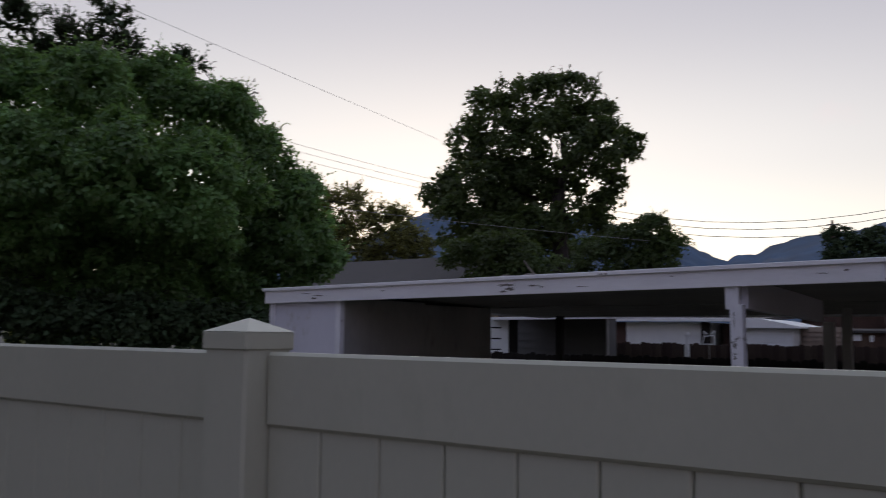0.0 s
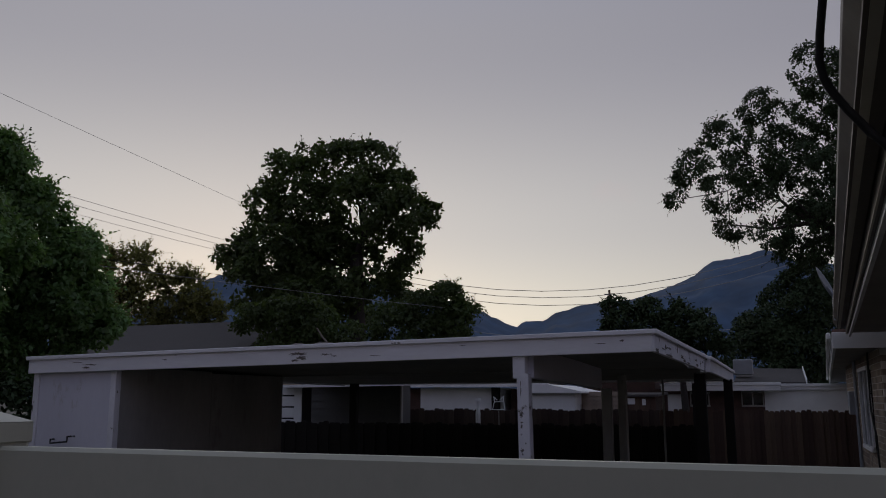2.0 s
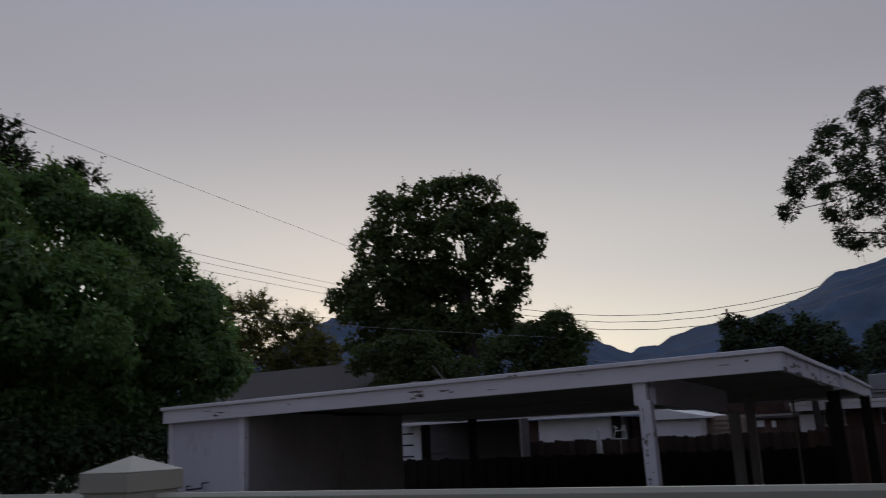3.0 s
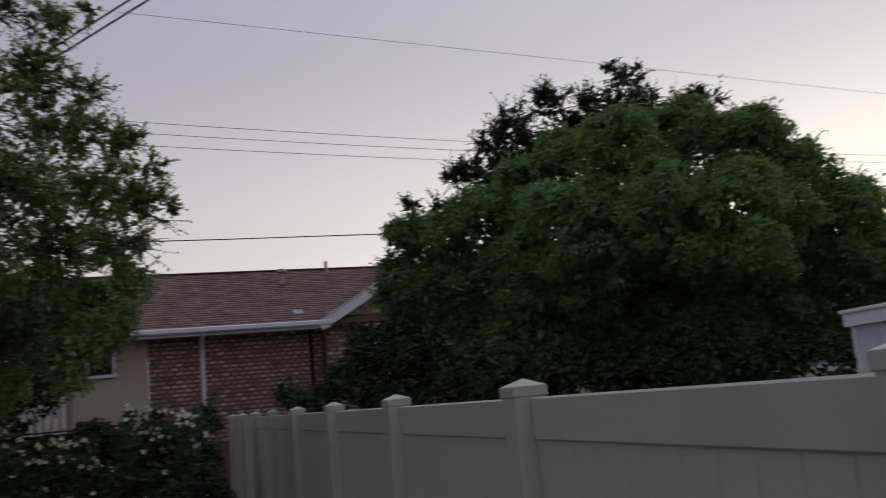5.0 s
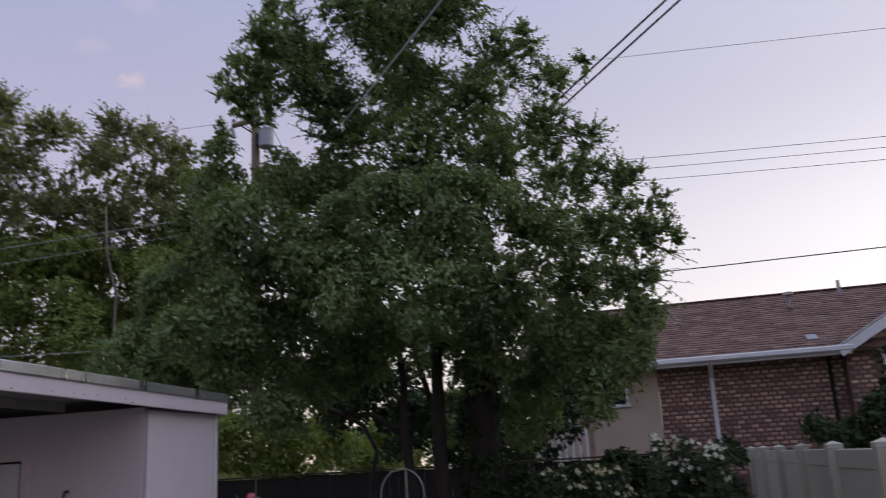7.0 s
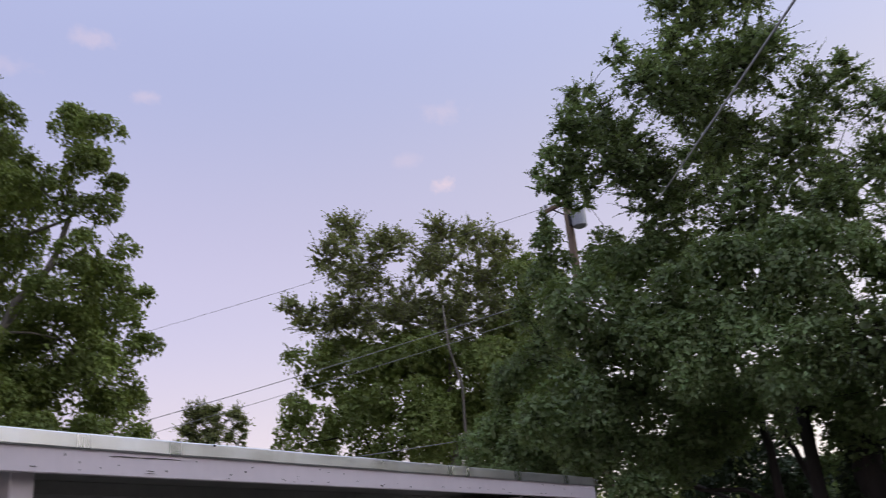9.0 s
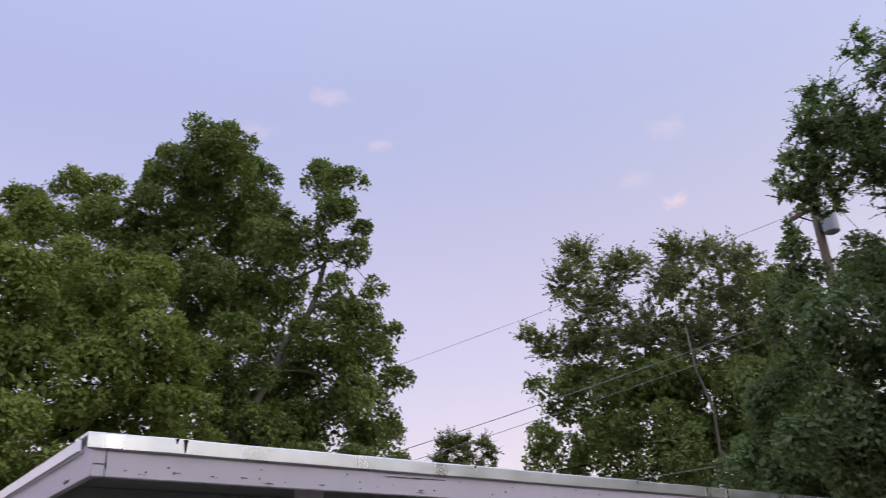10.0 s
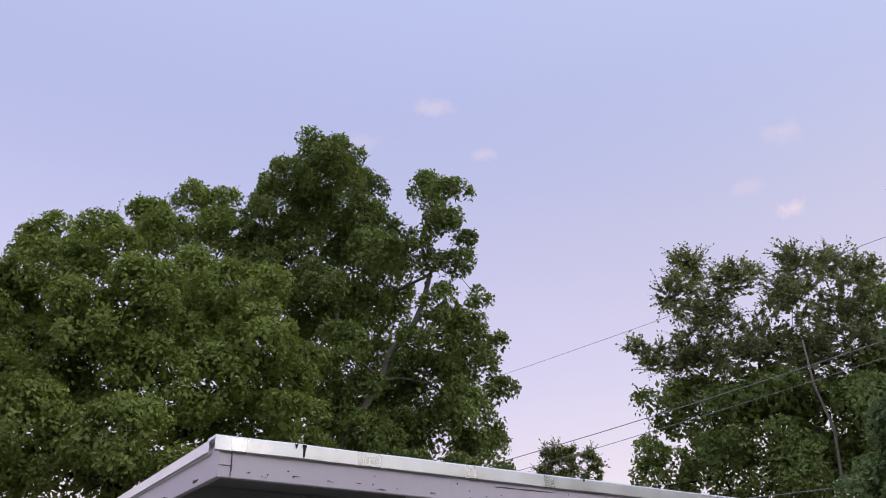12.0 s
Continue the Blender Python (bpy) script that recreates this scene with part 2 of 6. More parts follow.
LEAF_ROSE = mat("dull_green_leaf", (0.062, 0.092, 0.048), 0.55, vary=0.35, scale=2.0, fine=6, bump=0, random_island=0.4, spec=0.3, leaf=0.3)
PETAL_WHITE = mat("white_petal", (0.66, 0.66, 0.58), 0.6, vary=0.1, scale=8, bump=0, random_island=0.12, leaf=0.25)
PETAL_CREAM = mat("cream_petal", (0.62, 0.60, 0.40), 0.6, vary=0.12, scale=6, fine=20, bump=0, random_island=0.15, leaf=0.27)
PETAL_PINK = mat("pink_petal", (0.85, 0.27, 0.42), 0.6, vary=0.15, scale=8, bump=0, random_island=0.15, leaf=0.27)
ROPE = mat("pale_rope", (0.30, 0.29, 0.26), 0.8, vary=0.15, scale=8, fine=60, bump=0.2)
STEEL_GREY = mat("grey_painted_steel", (0.33, 0.35, 0.38), 0.45, metal=0.3, vary=0.1, scale=3, bump=0.03)


# ---- builders ----
def thing(name, loc=(0, 0, 0), label="", category="", group="", kind="", rz=0.0):
    ob = new(name)
    ob.empty_display_size = 0.1
    ob.matrix_world = pose(*loc, 0, 0, rz)
    return tagged(ob, label, category, group, kind)


def part(name, bm, material, parent=None, label="", smooth=False, kind=""):
    """Links a bmesh as one mesh object under its thing."""
    me = bpy.data.meshes.new(name)
    if smooth:
        for fc in bm.faces:
            fc.smooth = True
    bm.normal_update()
    bm.to_mesh(me)
    bm.free()
    me.materials.append(material)
    ob = new(name, me)
    ob.parent = parent
    return tagged(ob, label, kind=kind)


def box(x0, x1, y0, y1, z0, z1, bevel=0.0, bm=None):
    own = bmesh.new()
    bmesh.ops.create_cube(own, size=1)
    for v in own.verts:
        v.co = Vector((x0 + (v.co.x + 0.5) * (x1 - x0), y0 + (v.co.y + 0.5) * (y1 - y0), z0 + (v.co.z + 0.5) * (z1 - z0)))
    if bevel:
        bmesh.ops.bevel(own, geom=own.edges[:], offset=bevel, segments=1, affect="EDGES", profile=0.5)
    return join(bm, own)


def join(bm, own):
    if bm is None:
        return own
    me = bpy.data.meshes.new("tmp")
    own.to_mesh(me)
    own.free()
    bm.from_mesh(me)
    bpy.data.meshes.remove(me)
    return bm


def beam(a, b, w, h, bm=None, bevel=0.0):
    """A bar of section w x h from a to b, its w across and its h upward."""
    a, b = Vector(a), Vector(b)
    d = (b - a).normalized()
    side = d.cross(Vector((0, 0, 1)))
    side = side.normalized() if side.length > 1e-4 else Vector((1, 0, 0))
    up = side.cross(d)
    own = bmesh.new()
    ring = []
    for p in (a, b):
        ring.append([own.verts.new(p + side * (sx * w / 2) + up * (sz * h / 2)) for sx, sz in ((-1, -1), (1, -1), (1, 1), (-1, 1))])
    for i in range(4):
        own.faces.new((ring[0][i], ring[0][(i + 1) % 4], ring[1][(i + 1) % 4], ring[1][i]))
    own.faces.new(ring[0][::-1])
    own.faces.new(ring[1])
    bmesh.ops.recalc_face_normals(own, faces=own.faces[:])
    if bevel:
        bmesh.ops.bevel(own, geom=own.edges[:], offset=bevel, segments=1, affect="EDGES", profile=0.5)
    return join(bm, own)


def tube(points, radii, bm=None, sides=8):
    """A bent, tapering tube through the points."""
    own = bm if bm is not None else bmesh.new()
    pts = [Vector(p) for p in points]
    rings = []
    for i, p in enumerate(pts):
        d = (pts[min(i + 1, len(pts) - 1)] - pts[max(i - 1, 0)]).normalized()
        side = d.cross(Vector((0.31, 0.95, 0.1)))
        side.normalize()
        up = side.cross(d)
        r = radii[i] if isinstance(radii, (list, tuple)) else radii
        rings.append([own.verts.new(p + (side * math.cos(k * math.tau / sides) + up * math.sin(k * math.tau / sides)) * r) for k in range(sides)])
    for a, b in zip(rings, rings[1:]):
        for k in range(sides):
            own.faces.new((a[k], a[(k + 1) % sides], b[(k + 1) % sides], b[k]))
    own.faces.new(rings[0][::-1])
    own.faces.new(rings[-1])
    return own


def sag(a, b, drop, n=14):
    a, b = Vector(a), Vector(b)
    return [a.lerp(b, i / n) - Vector((0, 0, drop * 4 * (i / n) * (1 - i / n))) for i in range(n + 1)]


def leaf_mesh(name, pos, way_, size, face, width=0.58):
    """Folded diamond leaves: positions, directions, lengths and the way each blade faces, as arrays."""
    k = len(pos)
    rng = np.random.RandomState(k)
    side = np.cross(way_, face + rng.normal(size=(k, 3)) * 0.5)
    side /= np.linalg.norm(side, axis=1)[:, None] + 1e-9
    nrm = np.cross(side, way_)
    s = size[:, None]
    base, tip = pos, pos + way_ * s
    mid = pos + way_ * s * 0.45 + nrm * s * 0.12
    verts = np.stack([base, mid + side * s * width / 2, tip, mid - side * s * width / 2], 1).reshape(-1, 3)
    i = np.arange(k)[:, None] * 4
    tris = np.concatenate([i + [0, 1, 2], i + [0, 2, 3]], 1).reshape(-1)
    me = bpy.data.meshes.new(name)
    me.vertices.add(k * 4)
    me.vertices.foreach_set("co", verts.astype(np.float32).ravel())
    me.loops.add(k * 6)
    me.loops.foreach_set("vertex_index", tris.astype(np.int32))
    me.polygons.add(k * 2)
    me.polygons.foreach_set("loop_start", np.arange(0, k * 6, 3, dtype=np.int32))
    me.polygons.foreach_set("loop_total", np.full(k * 2, 3, dtype=np.int32))
    me.update(calc_edges=True)
    return me


def unit(v):
    return v / (np.linalg.norm(v, axis=-1)[..., None] + 1e-9)


def foliage(lobes, leaf, cover, seed, base, tuft=0.25, many=1.0, loose=0.3, lift=0.5, droop=0.15, fill=0.3, squash=0.92, airy=False, reach=1.0, even=0.3, tilt=0.45):
    """Leaves for a crown, in the thing's own frame: shingled domes over rounded lobes, loose leafy shoots
    at the rim and larger leaves inside; an airy crown is made of shoots alone. Also gives the shoots' stems."""
    rng = np.random.RandomState(seed)
    L = np.array(lobes, float)
    C, R = L[:, :3] - base, L[:, 3]
    cs, ax, ss, ds = [], [], [], []
    pos, way_, size, face, stems = [], [], [], [], []
    for i in range(len(L)):
        m = max(4, int(many * 4 * R[i] ** 2 / tuft ** 2))
        d = unit(rng.normal(size=(m, 3)) + [0, 0, lift])
        c = C[i] + d * ((R[i] - 0.25 * min(tuft, 0.65 * R[i])) * rng.uniform(0.25 if airy else 0.75, 1.08, m))[:, None] * [1, 1, squash]
        dist = np.linalg.norm(c[:, None] - C[None], axis=2) / R[None]
        dist[:, i] = 9
        keep = (dist.min(1) > 0.75) | (rng.rand(m) < (0.5 if airy else 0.2))
        cs.append(c[keep])
        ds.append(d[keep])
        ax.append(unit(d[keep] * 0.8 + [0, 0, 0.45 - 0.6 * droop] + rng.normal(size=(keep.sum(), 3)) * 0.3))
        ss.append(np.minimum(tuft * rng.uniform(0.6, 1.35, keep.sum()), 0.65 * R[i] + 0.03))
        n = int(fill * 5 * R[i] ** 2 / (0.8 * leaf ** 2))
        if n:
            pos.append(C[i] + unit(rng.normal(size=(n, 3))) * (R[i] * 0.75 * rng.rand(n) ** 0.45)[:, None] * [1, 1, squash])
            way_.append(unit(rng.normal(size=(n, 3))))
            face.append(rng.normal(size=(n, 3)))
            size.append(leaf * rng.uniform(1.3, 2.1, n))
    c, a, s, d = np.concatenate(cs), np.concatenate(ax), np.concatenate(ss), np.concatenate(ds)
    if not airy:
        k = np.maximum(5, (cover * 6.3 * s ** 2 / (0.29 * leaf ** 2)).astype(int))
        cc, aa, sc = np.repeat(c, k, 0), np.repeat(a, k, 0), np.repeat(s, k)
        v = unit(rng.normal(size=cc.shape) + aa * 1.1)
        pos.append(cc - aa * (sc * 0.35)[:, None] + v * (sc * rng.uniform(0.45, 1.12, len(sc)) ** 0.7)[:, None] * [1, 1, 0.85])
        way_.append(unit(unit(np.cross(v, rng.normal(size=v.shape))) * 0.8 + v * 0.4 + rng.normal(size=v.shape) * 0.25 + [0, 0, -droop]))
        face.append(v * (1.1 - even) + np.repeat(d, k, 0) * even + [0, 0, 0.5])
        size.append(leaf * rng.uniform(0.6, 1.25, len(sc)))
    # shoots: thin stems set with leaves to both sides
    pick = np.ones(len(c), bool) if airy else rng.rand(len(c)) < loose
    q = 5 if airy else 3
    c, a, s = np.repeat(c[pick], q, 0), np.repeat(a[pick], q, 0), np.repeat(s[pick], q)
    t = unit(a + rng.normal(size=a.shape) * (0.6 if airy else 0.4))
    length = s * rng.uniform(0.9, 1.9, len(s)) * reach
    start = c - t * (s * 0.4)[:, None]
    each = max(6, int((cover if airy else 1.0) * 1.4 * tuft * reach / (leaf * 0.32)))
    f = np.linspace(0.12, 1, each)[None, :, None]
    bend = rng.normal(size=(len(s), 1, 3)) * 0.14 + [0, 0, -0.45 * droop]
    line = start[:, None] + (t * length[:, None])[:, None] * f + bend * f * f * length[:, None, None]
    side = unit(np.cross(t, [0.02, 0.01, 1.0]))[:, None] * np.where(np.arange(each) % 2, 1, -1)[None, :, None]
    w = unit(t[:, None] * 0.65 + side * 0.6 + rng.normal(size=line.shape) * 0.35 + [0, 0, -droop * 0.6])
    pos.append(line.reshape(-1, 3)), way_.append(w.reshape(-1, 3))
    face.append((np.repeat(a[:, None], each, 1) * tilt + [0, 0, 1.2 - tilt] + rng.normal(size=line.shape) * 0.2).reshape(-1, 3))
    size.append((leaf * rng.uniform(0.65, 1.2, line.shape[:2]) * (1.05 - 0.35 * f[:, :, 0])).ravel())
    stems = np.stack([start, start + t * (0.55 * length)[:, None] + bend[:, 0] * (0.3 * length)[:, None], line[:, -1]], 1)
    return np.concatenate(pos), np.concatenate(way_), np.concatenate(size), np.concatenate(face), stems


def stem_mesh(name, stems, r):
    """Three-sided tapering twigs, each through three points."""
    k = len(stems)
    d = unit(stems[:, 2] - stems[:, 0])
    u = unit(np.cross(d, [0.3, 0.9, 0.2]))
    w = np.cross(d, u)
    ring = np.stack([u * math.cos(q * math.tau / 3) + w * math.sin(q * math.tau / 3) for q in range(3)], 1)
    taper = np.array([r, r * 0.7, r * 0.3])
    verts = (stems[:, :, None, :] + ring[:, None] * taper[None, :, None, None]).reshape(-1, 3)
    quads = np.array([(j * 3 + q, j * 3 + (q + 1) % 3, j * 3 + 3 + (q + 1) % 3, j * 3 + 3 + q) for j in range(2) for q in range(3)])
    quads = (np.arange(k)[:, None, None] * 9 + quads[None]).reshape(-1)
    me = bpy.data.meshes.new(name)
    me.vertices.add(k * 9)
    me.vertices.foreach_set("co", verts.astype(np.float32).ravel())
    me.loops.add(k * 24)
    me.loops.foreach_set("vertex_index", quads.astype(np.int32))
    me.polygons.add(k * 6)
    me.polygons.foreach_set("loop_start", np.arange(0, k * 24, 4, dtype=np.int32))
    me.polygons.foreach_set("loop_total", np.full(k * 6, 4, dtype=np.int32))
    me.update(calc_edges=True)
    return me


def limbs(start, lobes, base, r0, seed, sides=6, forks=()):
    """Boughs that fork from one another towards the lobes, with twigs in each."""
    rng = random.Random(seed)
    b = Vector(base)
    s = Vector(start) - b
    nodes = [(s, r0, 0)] + [(Vector(q) - b, r0 * 0.9, k + 1) for k, q in enumerate(forks)]
    boughs = {}
    for x, y, z, r in sorted(lobes, key=lambda q: (Vector(q[:3]) - b - s).length):
        e = Vector((x, y, z)) - b
        near_, w, root = min(nodes, key=lambda q: (q[0] - e).length + 0.8 * max(0, q[0].z - e.z))
        if root not in boughs:
            boughs[root] = bmesh.new()
        bm = boughs[root]
        w *= rng.uniform(0.55, 0.8)
        w = max(w, r0 * 0.08)
        mid = near_.lerp(e, 0.5) + Vector((rng.uniform(-1, 1), rng.uniform(-1, 1), rng.uniform(-0.5, 0.6))) * 0.14 * (e - near_).length
        tube([near_, near_.lerp(mid, 0.55), mid, mid.lerp(e, 0.6), e], [w, w * 0.95, w * 0.85, w * 0.75, w * 0.6], bm, sides)
        nodes.append((e, w * 0.75, root))
        nodes.append((mid, w * 0.8, root))
        for _ in range(4):
            q = e + Vector((rng.uniform(-1, 1), rng.uniform(-1, 1), rng.uniform(-0.6, 1))) * r * 0.85
            tube([e, e.lerp(q, 0.5) + Vector((0, 0, 0.04 * r)), q], [w * 0.4, w * 0.25, w * 0.08], bm, 4)
    return list(boughs.values())


def tree(name, label, category, base, head, r0, lobe_lists, leaf, cover, material, bark, seed, trunk_points=(), group="", far=False, dens=(), airy=(), **kw):
    """A tapered trunk, limbs to every lobe and a crown of separate leaves."""
    ob = thing(name, base, label, category, group)
    b = Vector(base)
    bm = bmesh.new()
    pts = [Vector(base) - Vector((0, 0, 0.1))] + [Vector(p) for p in trunk_points] + [Vector(head)]
    n = len(pts) - 1
    if n == 1:
        pts = [pts[0], pts[0].lerp(pts[1], 0.45) + Vector((r0 * 0.5, -r0 * 0.4, 0)), pts[1]]
        n = 2
    tube([p - b for p in pts], [r0 * (1.25 if i == 0 else 1 - 0.45 * i / n) for i in range(n + 1)], bm, 10)
    part("trunk", bm, bark, ob, smooth=True)
    lobes = [q for ls in lobe_lists for q in ls]
    for bm in limbs(head, lobes, base, r0 * 0.5, seed, sides=5 if far else 6, forks=trunk_points[1:]):
        part("bough", bm, bark, ob, smooth=True)
    sets = [foliage(ls, leaf, cover, seed + i, np.array(base), many=dens[i] if dens else 1.0, airy=airy[i] if airy else False, **kw) for i, ls in enumerate(lobe_lists)]
    *leaves, stems = [np.concatenate(q) for q in zip(*sets)]
    for name_, me, m in (("crown", leaf_mesh("crown", *leaves), material), ("twig_work", stem_mesh("twig_work", stems, min(0.012, leaf * 0.07)), bark)):
        me.materials.append(m)
        o = new(name_, me)
        o.parent = ob
        tagged(o, kind="stuff")
    return ob


# ---- ground and distance ----
bm = bmesh.new()
NG = 48
for i in range(NG + 1):
    for j in range(NG + 1):
        sx, sy = 2 * i / NG - 1, 2 * j / NG - 1
        x, y = math.copysign(abs(sx) ** 3, sx) * 2600, math.copysign(abs(sy) ** 3, sy) * 2600
        bm.verts.new((x, y, 0.05 * noise.noise((x * 0.2, y * 0.2, 0)) - 0.03))
bm.verts.ensure_lookup_table()
for i in range(NG):
    for j in range(NG):
        a = i * (NG + 1) + j
        bm.faces.new((bm.verts[a], bm.verts[a + NG + 1], bm.verts[a + NG + 2], bm.verts[a + 1]))
tagged(part("ground", bm, GRASS_GROUND, smooth=True), "dry grassy yard ground with bare earth patches", "ground", kind="structure")

# ridge line: bearing and elevation, degrees
RIDGE = [(-40, 7.0), (-16, 7.4), (-6, 7.9), (-1.4, 8.5), (-0.8, 8.8), (-0.3, 9.2), (0.7, 9.4), (1.5, 9.1), (2.7, 8.9), (3.8, 8.8), (4.8, 8.0), (6.1, 7.4), (7.7, 6.9), (9.0, 6.5), (10.9, 6.4), (12.4, 6.2), (13.2, 5.9),
         (14.1, 5.7), (14.7, 5.2), (16.1, 5.2), (16.6, 4.8), (17.4, 5.1), (18.6, 5.7), (19.7, 6.2), (25, 7.6), (31, 8.6), (36.5, 8.1), (37.7, 7.6), (42, 5.2), (48, 3.2), (60, 1.6), (80, 0.6)]
RB, RE = [r[0] for r in RIDGE], [r[1] for r in RIDGE]


def mountain_ridge(name, label, near, far, offset, share, b0, b1):
    bm = bmesh.new()
    nb, ns = 420, 30
    grid = []
    for i in range(nb + 1):
        b = b0 + (b1 - b0) * i / nb
        el = float(np.interp(b + offset, RB, RE)) * share
        row = []
        for j in range(ns + 1):
            s = j / ns
            r = near + (far - near) * s
            p = Vector((-math.sin(radians(b)) * r, math.cos(radians(b)) * r, 0))
            top = 1.7 + far * math.tan(radians(el))
            fold = noise.fractal((p.x * 0.004, p.y * 0.004, 1.5), 0.9, 2.0, 6)
            z = top * s ** 0.85 + fold * 120 * s * (1 - s) + noise.fractal((b * 2.1, 3.0, offset), 0.8, 2.1, 6) * 2.6 * s - 4 * (1 - s)
            row.append(bm.verts.new((p.x, p.y, z)))
        grid.append(row)
    for i in range(nb):
        for j in range(ns):
            bm.faces.new((grid[i][j], grid[i + 1][j], grid[i + 1][j + 1], grid[i][j + 1]))
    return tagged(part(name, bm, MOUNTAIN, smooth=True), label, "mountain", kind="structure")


mountain_ridge("backdrop", "mountain ridge with a notch at dusk, haze painted in its blue", 1150, 1900, 0, 1.0, -40, 80)

# ---- white vinyl fence: one line of square posts with wide top rails over upright boards ----
FY, P0, STEP = 1.397, -1.332, 1.83
CAP_TOP, RAIL_TOP = 1.715, 1.641
fence = thing("vinyl_fence", (0, FY, 0), "almond vinyl privacy fence with capped square posts", "fence")
post_mesh = cap_mesh = None


def make_post(x):
    global post_mesh, cap_mesh
    if post_mesh is None:
        p = part("post", box(-0.0665, 0.0665, -0.0665, 0.0665, -0.2, CAP_TOP - 0.058, 0.006), VINYL, fence)
        bm = box(-0.071, 0.071, -0.071, 0.071, CAP_TOP - 0.070, CAP_TOP - 0.030, 0.003)
        own = bmesh.new()
        ring = [own.verts.new((sx * 0.071, sy * 0.071, CAP_TOP - 0.0305)) for sx, sy in ((-1, -1), (1, -1), (1, 1), (-1, 1))]
        tip = own.verts.new((0, 0, CAP_TOP))
        for k in range(4):
            own.faces.new((ring[k], ring[(k + 1) % 4], tip))
        own.faces.new(ring[::-1])
        c = part("cap", join(bm, own), VINYL, p, "pyramid post cap")
        post_mesh, cap_mesh = p.data, c.data
    else:
        p = new("post", post_mesh)
        p.parent = fence
        c = new("cap", cap_mesh)
        c.parent = p
    p.location = (x, 0, 0)


for k in range(-3, 9):
    make_post(P0 - k * STEP)
rail_mesh = low_mesh = board_mesh = None
BW = (STEP - 0.133) / 11
for k in range(-3, 8):
    x0, x1 = P0 - (k + 1) * STEP + 0.0665, P0 - k * STEP - 0.0665
    if rail_mesh is None:
        w = STEP - 0.133
        r = part("top_rail", box(0, w, -0.020, 0.012, RAIL_TOP - 0.159, RAIL_TOP, 0.007), VINYL, fence)
        lo = part("bottom_rail", box(0, w, -0.025, 0.025, 0.05, 0.22, 0.006), VINYL, fence)
        rail_mesh, low_mesh = r.data, lo.data
        bd = part("board", box(0.0015, BW - 0.0015, -0.010, 0.010, 0.215, RAIL_TOP - 0.155, 0.004), VINYL, fence)
        board_mesh = bd.data
        first = bd
    else:
        r, lo = new("top_rail", rail_mesh), new("bottom_rail", low_mesh)
        r.parent = lo.parent = fence
        first = None
    r.location = lo.location = (x0, 0.012, 0)
    for j in range(11):
        bd = first if first is not None and j == 0 else new("board", board_mesh)
        bd.parent = fence
        bd.location = (x0 + j * BW, 0.012, 0)


# ---- old carport with a storage closet, beyond the fence ----
def tilted_slab(x0, x1, y0, y1, z00, z10, z01, z11, thick, bm=None):
    """A slab whose top corners have their own heights (x0y0, x1y0, x0y1, x1y1)."""
    own = bmesh.new()
    top = [own.verts.new(p) for p in ((x0, y0, z00), (x1, y0, z10), (x1, y1, z11), (x0, y1, z01))]
    low_ = [own.verts.new(v.co - Vector((0, 0, thick))) for v in top]
    own.faces.new(top)
    own.faces.new(low_[::-1])
    for k in range(4):
        own.faces.new((top[k], low_[k], low_[(k + 1) % 4], top[(k + 1) % 4]))
    bmesh.ops.recalc_face_normals(own, faces=own.faces[:])
    return join(bm, own)


CX0, CX1, CY0, CY1, CY2 = -6.54, -0.735, 6.3, 9.1, 12.6
ZL, ZR, ZB = 2.127, 2.212, 2.14
carport = thing("carport", (0, 0, 0), "old flat-roofed white carport with flaking fascia and storage closet", "carport")
roof = part("roof", tilted_slab(CX0 + 0.03, CX1 - 0.03, CY0 + 0.03, CY1, ZL - 0.012, ZR - 0.012, ZB - 0.06, ZB - 0.03, 0.07), SOFFIT, carport, "grey boarded roof deck")
part("rear_roof", tilted_slab(CX0 + 0.03, CX1 + 0.15, CY1 + 0.004, CY2, ZB - 0.075, ZB - 0.035, ZB - 0.10, ZB - 0.06, 0.07), SOFFIT, carport, "grey boarded roof deck")
FZ = 0.075
part("front_fascia", beam((CX0, CY0, ZL - 0.036 - FZ + 0.018), (CX1, CY0, ZR - 0.036 - FZ + 0.018), 0.03, 0.125, bevel=0.003), WHITE_WOOD, carport, "white fascia with flaked patches")
part("front_trim", beam((CX0 - 0.02, CY0 - 0.012, ZL - 0.014), (CX1 + 0.02, CY0 - 0.012, ZR - 0.014), 0.05, 0.034, bevel=0.004), WHITE_WOOD, carport)
part("side_fascia", beam((CX1, CY0 - 0.015, ZR - 0.093), (CX1 + 0.12, CY1, ZB - 0.075), 0.03, 0.125, bevel=0.003), FLAKED_WOOD, carport, "badly flaking side fascia")
part("side_trim", beam((CX1 + 0.012, CY0 - 0.03, ZR - 0.014), (CX1 + 0.132, CY1, ZB + 0.003), 0.05, 0.034, bevel=0.004), WHITE_WOOD, carport)
part("rear_side_fascia", beam((CX1 + 0.16, CY1 - 0.05, ZB - 0.085), (CX1 + 0.2, CY2, ZB - 0.12), 0.03, 0.12, bevel=0.003), WHITE_WOOD, carport)
part("rear_side_trim", beam((CX1 + 0.175, CY1 - 0.06, ZB - 0.008), (CX1 + 0.215, CY2, ZB - 0.043), 0.05, 0.034, bevel=0.004), WHITE_WOOD, carport)
part("jog_fascia", beam((CX1 + 0.08, CY1 - 0.03, ZB - 0.088), (CX1 + 0.18, CY1 - 0.03, ZB - 0.09), 0.03, 0.12, bevel=0.003), WHITE_WOOD, carport)
part("rear_fascia", beam((CX0, CY2, ZB - 0.13), (CX1 + 0.2, CY2, ZB - 0.115), 0.03, 0.10, bevel=0.003), WHITE_WOOD, carport)
